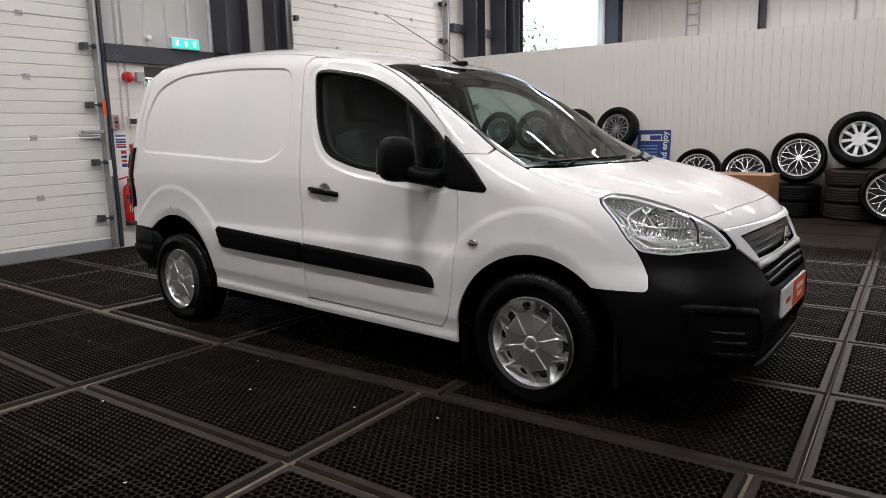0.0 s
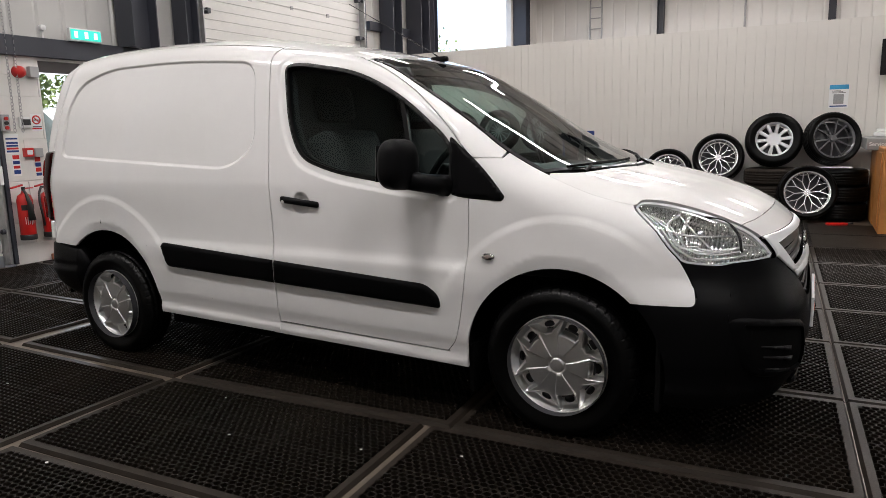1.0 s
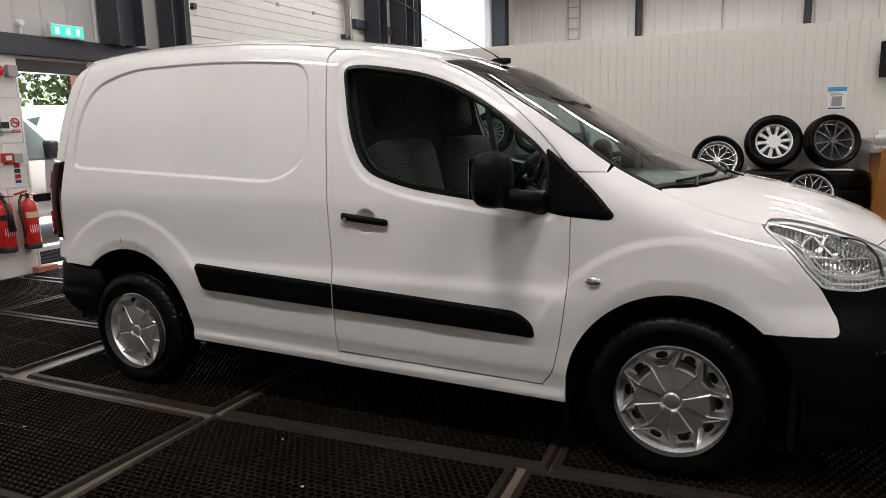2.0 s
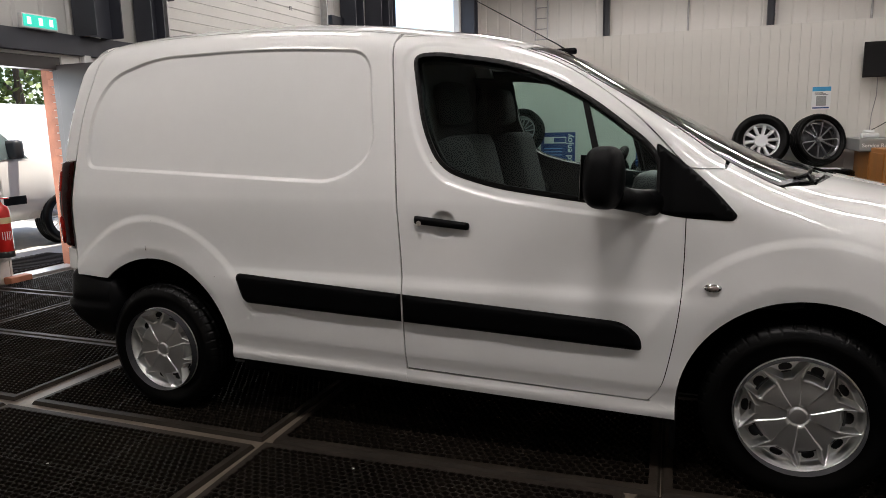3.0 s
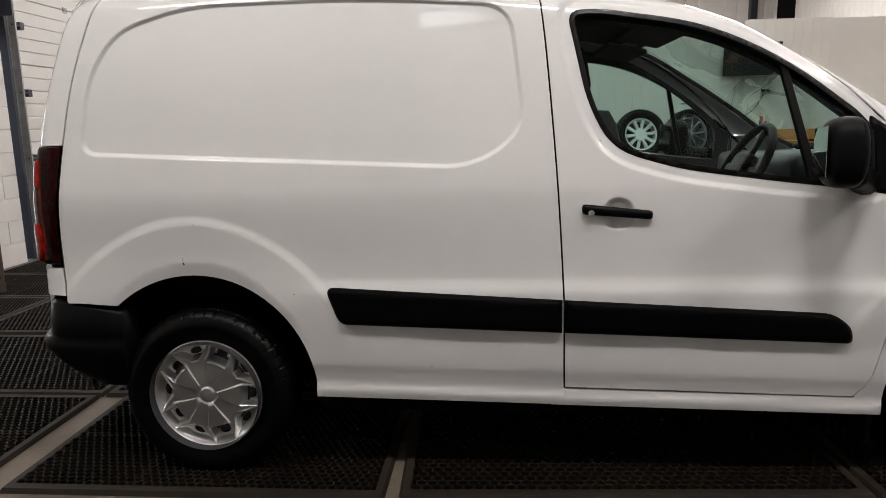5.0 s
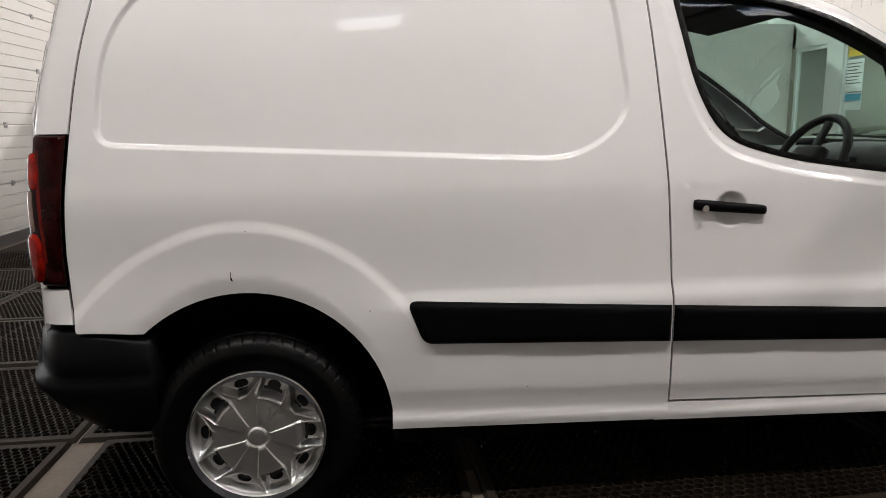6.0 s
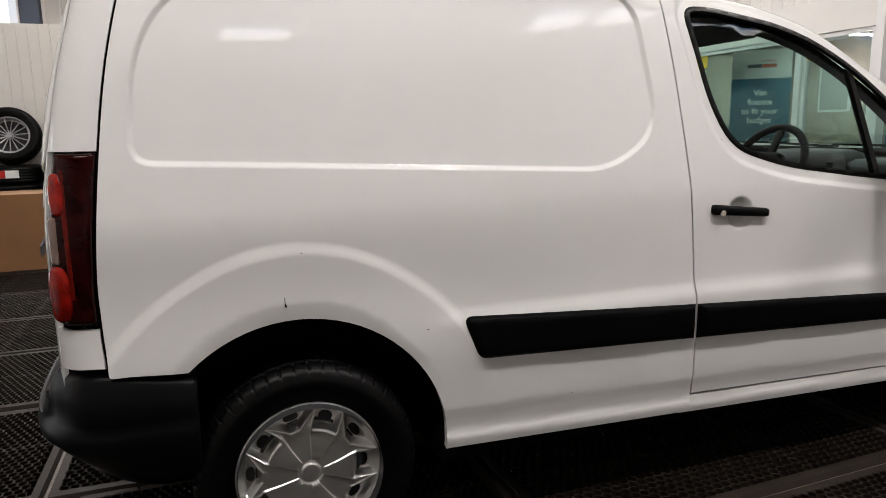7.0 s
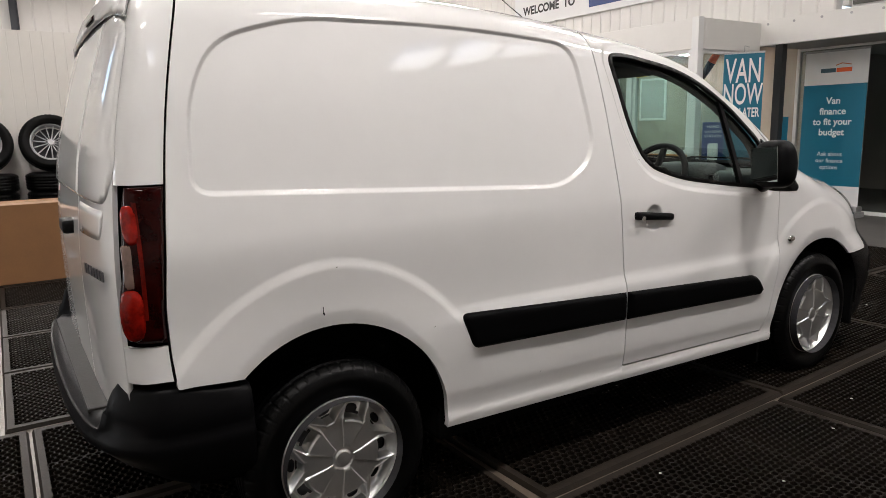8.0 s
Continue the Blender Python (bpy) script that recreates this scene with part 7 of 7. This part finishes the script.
glazing("window_office_corner", CX + 0.1, CY + 0.05, 6.55, CY + 0.05, 0.0, FB, "tall framed pane at the office corner")
glazing("window_entrance_a", 7.75, 1.05, 7.75, CY + 0.05, 0.0, FB + 0.1, "tall framed pane of the entrance")
glazing("window_entrance_b", 7.75, -0.55, 7.75, 1.0, 0.0, FB + 0.1, "tall framed pane of the entrance")
# canopy
cn = tagged(thing("canopy", "white panel canopy over the entrance with a dark post", "canopy"), kind="structure")
part("fascia", box((6.72, -2.4, 2.30), (6.80, CY + 0.14, 2.635), 0.006), WHITE_WALL, cn)
# soffit darker than the white canopy: the shade beneath is in its colour
part("soffit", box((6.80, -2.4, 2.30), (8.2, CY, 2.33), 0.0), pm("shaded_soffit", (0.33, 0.32, 0.31), 0.5), cn)
part("top", box((6.80, -2.4, 2.60), (8.2, 2.07, 2.63), 0.0), WHITE_WALL, cn)
for i in range(9):
    part("bolt", cyl((6.712, 2.9 - i * 0.36, 2.575), (6.72, 2.9 - i * 0.36, 2.575), 0.016, n=10), GALV, cn)
part("post", box((6.74, 2.68, 0.0), (6.84, 2.79, 2.30), 0.004), BLACK_INK, cn, "black square post")
part("end_post", box((6.72, -2.38, -0.02), (6.80, -2.30, 2.30), 0.004), WHITE_PLASTIC, cn)
# office ceiling lights
for x, y in ((7.3, 4.9), (7.3, 6.1)):
    lm = thing("office_lamp", "white strip lamp in the office ceiling, lit", "lamp", "office lamps")
    zt = FB + 0.235
    for dx in (-0.4, 0.4):
        part("hanger", cyl((x + dx, y, zt), (x + dx, y, FB + 0.301), 0.005, n=6), GALV, lm)
    part("housing", box((x - 0.62, y - 0.1, zt - 0.05), (x + 0.62, y + 0.1, zt), 0.006), WHITE_PLASTIC, lm)
    part("tube", box((x - 0.58, y - 0.05, zt - 0.062), (x + 0.58, y + 0.05, zt - 0.0505)), OFFICE_GLOW, lm)


# banners
def banner(name, x, y, label, turn):
    return thing(name, label, "banner", "advertising banners", pose(x, y, 0.0, 0, 0, turn))


for fm_ in (pose(7.42, 2.325, 0.065, 0, 0, -90), pose(6.64, 6.0, 0.17, 0, 0, -43)):
  fb = thing("roll_up_banner", "roll-up banner with teal field and white lettering", "banner", "advertising banners", fm_)
  part("plinth", box((-0.45, -0.12, -0.18), (0.45, 0.14, 0.0), 0.006), GREY_PLASTIC, fb)
  part("base", box((-0.44, -0.06, 0.0), (0.44, 0.1, 0.08), 0.02), GALV, fb)
  part("sheet", box((-0.42, 0.0, 0.08), (0.42, 0.006, 2.14)), WHITE_PLASTIC, fb)
  part("teal_field", box((-0.42, -0.003, 0.34), (0.42, -0.0005, 1.70)), TEAL, fb)
  part("top_rail", box((-0.43, -0.01, 2.13), (0.43, 0.02, 2.16), 0.005), GALV, fb)
  part("pole", cyl((0, 0.05, 0.05), (0, 0.05, 2.14), 0.012, n=8), GALV, fb)
  for ln, z, sz in (("Van", 1.445, 0.125), ("finance", 1.305, 0.125), ("to fit your", 1.165, 0.125), ("budget", 1.025, 0.125)):
      text(ln, sz, pose(0.0, -0.005, z, 90, 0, 0), WHITE_INK, fb, bold=0.003)
  for ln, z, sz in (("Ask about", 0.745, 0.082), ("our finance", 0.655, 0.082), ("options", 0.565, 0.082)):
      text(ln, sz, pose(0.0, -0.005, z, 90, 0, 0), WHITE_INK, fb)
  for x0, x1, mm in ((-0.20, 0.0, pm("slate_print", (0.05, 0.1, 0.13), 0.5)), (0.01, 0.21, ORANGE)):
      part("logo_bar", box((x0, -0.004, 1.86), (x1, -0.001, 1.915)), mm, fb)
  part("logo_sweep", tube([(0.0, -0.003, 1.95), (0.08, -0.003, 1.975), (0.2, -0.003, 1.95)], 0.006, 6), pm("orange_line", (0.6, 0.15, 0.03), 0.5), fb)
fb2 = banner("hanging_banner", 6.08, 2.80, "teal hanging banner with large white capitals", -56)
part("sheet", box((-0.24, 0.0, 0.55), (0.24, 0.005, 2.165)), TEAL, fb2)
part("top_rail", box((-0.245, -0.008, 2.16), (0.245, 0.012, 2.185), 0.004), GALV, fb2)
part("hanger", tube([(0, 0.0, 2.18), (0.0, 0.0, 2.26), (0.06, 0.24, 2.26)], 0.004, 6), GALV, fb2)
for ln, z, sz in (("VAN", 1.80, 0.44), ("NOW", 1.525, 0.375), ("VAT LATER", 1.36, 0.165)):
    text(ln, sz, pose(0.0, -0.003, z, 90, 0, 0) @ Matrix.Diagonal((0.475 if len(ln) < 4 else 0.51, 1, 1, 1)), WHITE_INK, fb2, bold=0.004)
fb3 = banner("small_banner", 6.98, 2.74, "small teal banner with a curved edge", -80)
part("sheet", box((-0.10, 0.0, 0.1), (0.05, 0.005, 1.35), 0.0), TEAL, fb3)
part("foot", box((-0.12, -0.1, 0.0), (0.14, 0.1, 0.1), 0.01), GALV, fb3)


def notice(x, y, z, w, h, label, mat, rows):
    n = thing("notice", label, "notice", "office notices", pose(x, y, z, 0, 0, -90))
    part("sheet", box((-w / 2, 0, -h / 2), (w / 2, 0.002, h / 2)), mat, n)
    for i in range(rows):
        part("print_bar", box((-w * 0.4, -0.0015, h * 0.36 - i * h * 0.72 / max(1, rows)), (w * (0.4 - 0.1 * (i % 3)), -0.0002, h * 0.36 + h * 0.03 - i * h * 0.72 / max(1, rows))), BLACK_INK, n)
    return n


GX = CX + 0.043
notice(GX, 3.94, 2.0, 0.2, 0.14, "yellow warning notice on the office window", YELLOW, 1)
notice(GX, 5.98, 2.12, 0.38, 0.24, "yellow safety notice on the office window", YELLOW, 3)
notice(GX, 5.99, 1.75, 0.36, 0.42, "white printed notice on the office window", WHITE_INK, 7)
nt_ = notice(GX, 5.99, 1.41, 0.36, 0.23, "white and blue printed notice on the office window", WHITE_INK, 2)
part("blue_head", box((-0.17, -0.0015, 0.01), (0.17, -0.0002, 0.10)), pm("cyan_print", (0.05, 0.4, 0.6), 0.5), nt_)
hs = thing("sanitiser_station", "blue sanitiser station board with a white dispenser", "sanitiser station", m=pose(5.62, 2.88, 0.0, 0, 0, -60))
part("board", box((-0.13, 0.0, 0.0), (0.13, 0.02, 1.30), 0.004), BLUE, hs)
part("foot", box((-0.15, -0.12, 0.0), (0.15, 0.12, 0.02), 0.004), GALV, hs)
part("dispenser", box((-0.05, -0.1, 0.80), (0.07, -0.0005, 1.03), 0.015), WHITE_PLASTIC, hs)
for ln, z in (("HAND", 1.225), ("SANITISING", 1.165), ("STATION", 1.105)):
    text(ln, 0.05 if ln != "SANITISING" else 0.04, pose(0.0, -0.002, z, 90, 0, 0), WHITE_INK, hs)
# welcome sign
wsn = thing("welcome_sign", "long white sign board with black capitals and a blue badge", "sign", m=pose(6.80, 8.33, 3.197, 0, 0, -90) @ Matrix.Scale(1.04, 4))
part("board", box((0.0, -0.03, 0.0), (4.1, 0.0, 0.62), 0.004), WHITE_INK, wsn)
text("WELCOME  TO", 0.20, pose(0.25, -0.034, 0.20, 90, 0, 0), BLACK_INK, wsn, align="LEFT", bold=0.007)
part("badge", box((1.95, -0.036, 0.10), (3.9, -0.031, 0.52), 0.004), BLUE, wsn, "blue badge")
part("badge_bar", box((2.1, -0.04, 0.2), (2.9, -0.0365, 0.4)), WHITE_INK, wsn)
# upper window above the canopy
uw = tagged(thing("window_upper", "dark upper office window above the canopy", "window"), kind="structure")
part("frame", box((6.99, -1.0, 2.64), (7.03, 1.97, 4.4), 0.004), WHITE_PLASTIC, uw)
part("pane", box((6.96, -0.95, 2.70), (6.988, 1.94, 4.33)), pm("dusty_dark_pane", (0.10, 0.10, 0.09), 0.25, var=0.2), uw)
# window in the back wall
bw = tagged(thing("window_back", "white framed window high in the back wall", "window"), kind="structure")
part("frame", box((6.85, YB - 0.06, 3.05), (7.9, YB - 0.02, 4.6), 0.006), WHITE_PLASTIC, bw)
part("pane", box((6.93, YB - 0.068, 3.13), (7.82, YB - 0.061, 4.52)), SCREEN, bw)
# office desk and chairs seen through the glass
od = thing("office_desk", "office desk with a dark chair behind the glass", "desk")
part("top", box((7.1, 3.7, 0.72), (7.9, 5.1, 0.75), 0.004), WOOD, od)
part("leg_panel", box((7.15, 3.75, 0.0), (7.85, 3.80, 0.72)), WOOD, od)
part("leg_panel", box((7.15, 5.0, 0.0), (7.85, 5.05, 0.72)), WOOD, od)
oc = thing("office_chair", "dark office chair behind the desk", "chair", m=pose(8.15, 4.4, 0.0, 0, 0, 180))
part("seat", box((-0.24, -0.24, 0.42), (0.24, 0.24, 0.50), 0.04), CLOTH, oc, "", True)
part("backrest", box((-0.24, -0.22, 0.55), (-0.17, 0.22, 1.10), 0.03), CLOTH, oc, "", True)
part("stem", cyl((0, 0, 0.06), (0, 0, 0.42), 0.03, n=12), GALV, oc)
for k in range(5):
    a = 2 * math.pi * k / 5
    part("foot", tube([(0, 0, 0.09), (0.28 * math.cos(a), 0.28 * math.sin(a), 0.025)], 0.022, 8), BLACK_INK, oc)
pf = thing("picture_frame", "grey framed picture on the office wall", "picture", m=pose(8.45, 6.25, 1.74, 0, 0, -90))
part("frame", box((-0.31, -0.03, -0.39), (0.31, 0.0, 0.39), 0.008), WHITE_PLASTIC, pf)
part("sheet", box((-0.27, -0.034, -0.35), (0.27, -0.031, 0.35)), GREY_PLASTIC, pf)
ha = thing("hoist_arm", "dark grey lifting arm with an orange end, hung in the office", "hoist arm")
part("arm", tube([(7.0, 4.14, 1.93), (7.0, 3.95, 2.19)], [0.045, 0.06], 10), NAVY, ha, "", True)
part("end_cap", tube([(7.0, 3.95, 2.19), (7.0, 3.87, 2.30)], [0.062, 0.05], 10), ORANGE, ha, "orange end cap", True)
part("hanger", cyl((7.0, 3.88, 2.29), (7.0, 3.88, 2.525), 0.01, n=8), GALV, ha)

# ---- rubber mats ----
def mat_mesh(name, L, W, pitch, sides, border=0.034, depth=0.017):
    """A ring mat: a bevelled border round a field of honeycomb holes, closed below."""
    verts, faces = [], []

    def quad(*p):
        k = len(verts)
        verts.extend(p)
        faces.append(tuple(range(k, k + len(p))))

    R = pitch / math.sqrt(3)
    hole = pitch * 0.442
    dy = pitch * math.sqrt(3) / 2
    x0, x1, y0, y1 = border, L - border, border, W - border
    ny = int((y1 - y0 - 2 * R) / dy) + 1
    oy = (y0 + y1) / 2 - (ny - 1) * dy / 2
    nx = int((x1 - x0 - pitch * 1.5) / pitch) + 1
    ox = (x0 + x1) / 2 - (nx - 0.5) * pitch / 2
    hexa = [(R * math.cos(radians(30 + 60 * i)), R * math.sin(radians(30 + 60 * i))) for i in range(6)]
    per = sides // 6
    inner = [(hole * math.cos(radians(30 + 360 * i / sides)), hole * 0.96 * math.sin(radians(30 + 360 * i / sides))) for i in range(sides)]
    for j in range(ny):
        for i in range(nx):
            cx, cy = ox + (i + (0.5 if j % 2 else 0.0)) * pitch, oy + j * dy
            base = len(verts)
            verts.extend([(cx + a, cy + b, 0.0) for a, b in hexa])
            k_ = 0.80 if i in (nx // 3, 2 * nx // 3) or j == ny // 2 else 1.0
            verts.extend([(cx + a * k_, cy + b * k_, -0.0022) for a, b in inner])
            verts.extend([(cx + a * k_ * 0.97, cy + b * k_ * 0.97, -depth) for a, b in inner])
            for k in range(6):
                a, b = base + k, base + (k + 1) % 6
                ring_ = [base + 6 + (k * per + q) % sides for q in range(per + 1)]
                faces.append((a, b, *ring_[::-1]))
            for k in range(sides):
                p, q = base + 6 + k, base + 6 + (k + 1) % sides
                faces.append((p, q, q + sides, p + sides))
    # border top set a hair lower than the field, and the bevelled outer edge
    z = -0.0012
    fx0, fx1, fy0, fy1 = ox - pitch * 0.42, ox + (nx - 0.08) * pitch + 0.0, oy - R * 0.62, oy + (ny - 1) * dy + R * 0.62
    bev = 0.010
    quad((bev, bev, z), (L - bev, bev, z), (fx1, fy0, z), (fx0, fy0, z))
    quad((L - bev, bev, z), (L - bev, W - bev, z), (fx1, fy1, z), (fx1, fy0, z))
    quad((L - bev, W - bev, z), (bev, W - bev, z), (fx0, fy1, z), (fx1, fy1, z))
    quad((bev, W - bev, z), (bev, bev, z), (fx0, fy0, z), (fx0, fy1, z))
    e = -0.0185
    quad((0, 0, e), (L, 0, e), (L - bev, bev, z), (bev, bev, z))
    quad((L, 0, e), (L, W, e), (L - bev, W - bev, z), (L - bev, bev, z))
    quad((L, W, e), (0, W, e), (bev, W - bev, z), (L - bev, W - bev, z))
    quad((0, W, e), (0, 0, e), (bev, bev, z), (bev, W - bev, z))
    quad((0, 0, -0.0186), (L, 0, -0.0186), (L, W, -0.0186), (0, W, -0.0186))
    # rubber sheet added under the holes, standing in for their dark dirty depth
    quad((0.03, 0.03, -depth + 0.0008), (L - 0.03, 0.03, -depth + 0.0008), (L - 0.03, W - 0.03, -depth + 0.0008), (0.03, W - 0.03, -depth + 0.0008))
    me = bpy.data.meshes.new(name)
    me.from_pydata(verts, [], faces)
    me.materials.append(MAT)
    me.materials.append(MATRIM)
    idx = [0] * len(faces)
    for k in range(len(faces) - 10, len(faces) - 2):
        idx[k] = 1
    me.polygons.foreach_set("material_index", idx)
    me.update()
    return me


def flat_mat_material():
    """Far mats: the holes as fine relief and dark cells of the rubber."""
    m = pm("black_rubber_mat_far", (0.004, 0.0036, 0.0034), 0.5, spec=0.14, var=0.4, scale=2.0, rand=0.2)
    nt = m.node_tree
    tc = nt.nodes.new("ShaderNodeTexCoord")
    vo = nt.nodes.new("ShaderNodeTexVoronoi")
    vo.inputs["Scale"].default_value, vo.inputs["Randomness"].default_value = 34.0, 0.15
    nt.links.new(tc.outputs["Object"], vo.inputs["Vector"])
    bp = nt.nodes.new("ShaderNodeBump")
    bp.inputs["Strength"].default_value, bp.inputs["Distance"].default_value = 1.0, 0.02
    nt.links.new(vo.outputs["Distance"], bp.inputs["Height"])
    nt.links.new(bp.outputs[0], nt.nodes["Principled BSDF"].inputs["Normal"])
    return m


ML, MW = 1.46, 0.90
mat_fine = mat_mesh("mat_fine", ML, MW, 0.0335, 12)
mat_mid = mat_mesh("mat_mid", ML, MW, 0.0335, 6)
fm = box((0, 0, -0.0185), (ML, MW, -0.001), 0.012)
k_rim = len(fm.faces)
add_box(fm, (0.036, 0.036, -0.01), (ML - 0.036, MW - 0.036, 0.0005))
for i_, fc in enumerate(fm.faces):
    fc.material_index = 1 if i_ < k_rim else 0
mat_flat = bpy.data.meshes.new("mat_flat")
fm.to_mesh(mat_flat)
fm.free()
mat_flat.materials.append(flat_mat_material())
mat_flat.materials.append(MATRIM)

# the mats lie in two fields, of which the front one is turned a little
def lay(m, xa, xb, ya, yb, kind):
    me = {"fine": mat_fine, "mid": mat_mid, "flat": mat_flat}[kind]
    mt = new("floor_mat", me)
    mt.matrix_basis = m @ pose(xa, ya, random.uniform(-0.0006, 0.0006), 0, 0, random.uniform(-0.15, 0.15)) @ Matrix.Diagonal(((xb - xa) / ML, (yb - ya) / MW, 1, 1))
    tagged(mt, "black perforated rubber floor mat with a worn edge", "floor mat", "floor mats")


FIELD = pose(-0.69, -1.035, 0.0, 0, 0, 2.3)
LOW_ROWS = [-3.50, -2.62, -1.735, -0.862, 0.0]
LOW_COLS = [0.0, 1.508, 3.02, 4.53, 6.05]
for r in range(4):
    for c in range(4):
        lay(FIELD, LOW_COLS[c] + (0.024 if c == 1 else 0.008), LOW_COLS[c + 1] - 0.007, LOW_ROWS[r] + 0.007, LOW_ROWS[r + 1] - 0.012, "fine" if r > 0 and c < 3 else "mid")
UP_ROWS = [0.0, 0.965, 1.90, 2.69, 3.55, 4.45, 5.35, 6.25, 7.15, 8.05]
UP_COLS = [0.03, 1.62, 3.17, 4.70, 6.15]
for r in range(9):
    for c in range(4):
        if r > 7 and c > 1:
            continue
        lay(FIELD, UP_COLS[c] + 0.002, UP_COLS[c + 1] - 0.002, UP_ROWS[r] + 0.006, UP_ROWS[r + 1] - 0.005, "fine" if r < 1 else ("mid" if r < 6 else "flat"))
BACK_ROWS = [-4.6, -3.72, -2.83, -1.94, -1.035, -0.175, 0.795, 1.70, 2.52, 3.42, 4.33, 5.25, 6.2, 7.3]
BACK_COLS = [(-4.80, 0.0), (-3.66, 0.03), (-2.16, 0.06), (-0.70, 0.012)]
for c in range(3):
    for r in range(13):
        xa, xb = BACK_COLS[c][0] + BACK_COLS[c][1] / 2, BACK_COLS[c + 1][0] - BACK_COLS[c + 1][1] / 2
        left, right = {4: (-2.20, -2.075), 5: (-2.193, -2.181)}.get(r, (-2.185, -2.165) if r < 4 else (-2.315, -2.285))
        xa, xb = (right if c == 2 else xa), (left if c == 1 else xb)
        y1 = BACK_ROWS[r + 1] - (0.045 if r in (3, 5) else 0.005)
        lay(Matrix.Identity(4), xa, xb, BACK_ROWS[r] + 0.005, y1, "fine" if 1 < r < 6 and c > 0 else ("mid" if 0 < r < 10 else "flat"))
# scraps on the mats
for x, y, a in ((0.71, -1.32, 20), (0.12, -1.45, 70), (2.30, -1.60, 10), (-0.35, -1.95, 40), (1.55, -1.85, 130), (0.5, -2.3, 15), (-1.4, -1.5, 60), (1.1, -1.2, 80), (2.9, -0.4, 33), (-0.2, -1.15, 12)):
    sb_ = bmesh.new()
    bmesh.ops.create_icosphere(sb_, subdivisions=1, radius=0.008)
    for v in sb_.verts:
        v.co *= random.uniform(0.5, 1.2)
        v.co.z = max(v.co.z * 0.35, -0.003)
    o = part("paper_scrap", sb_, CHIP)
    o.matrix_basis = pose(x, y, 0.004, 0, 0, a)
    tagged(o, "small pale scrap lying on the floor mat", "scrap", "scraps on the mats")
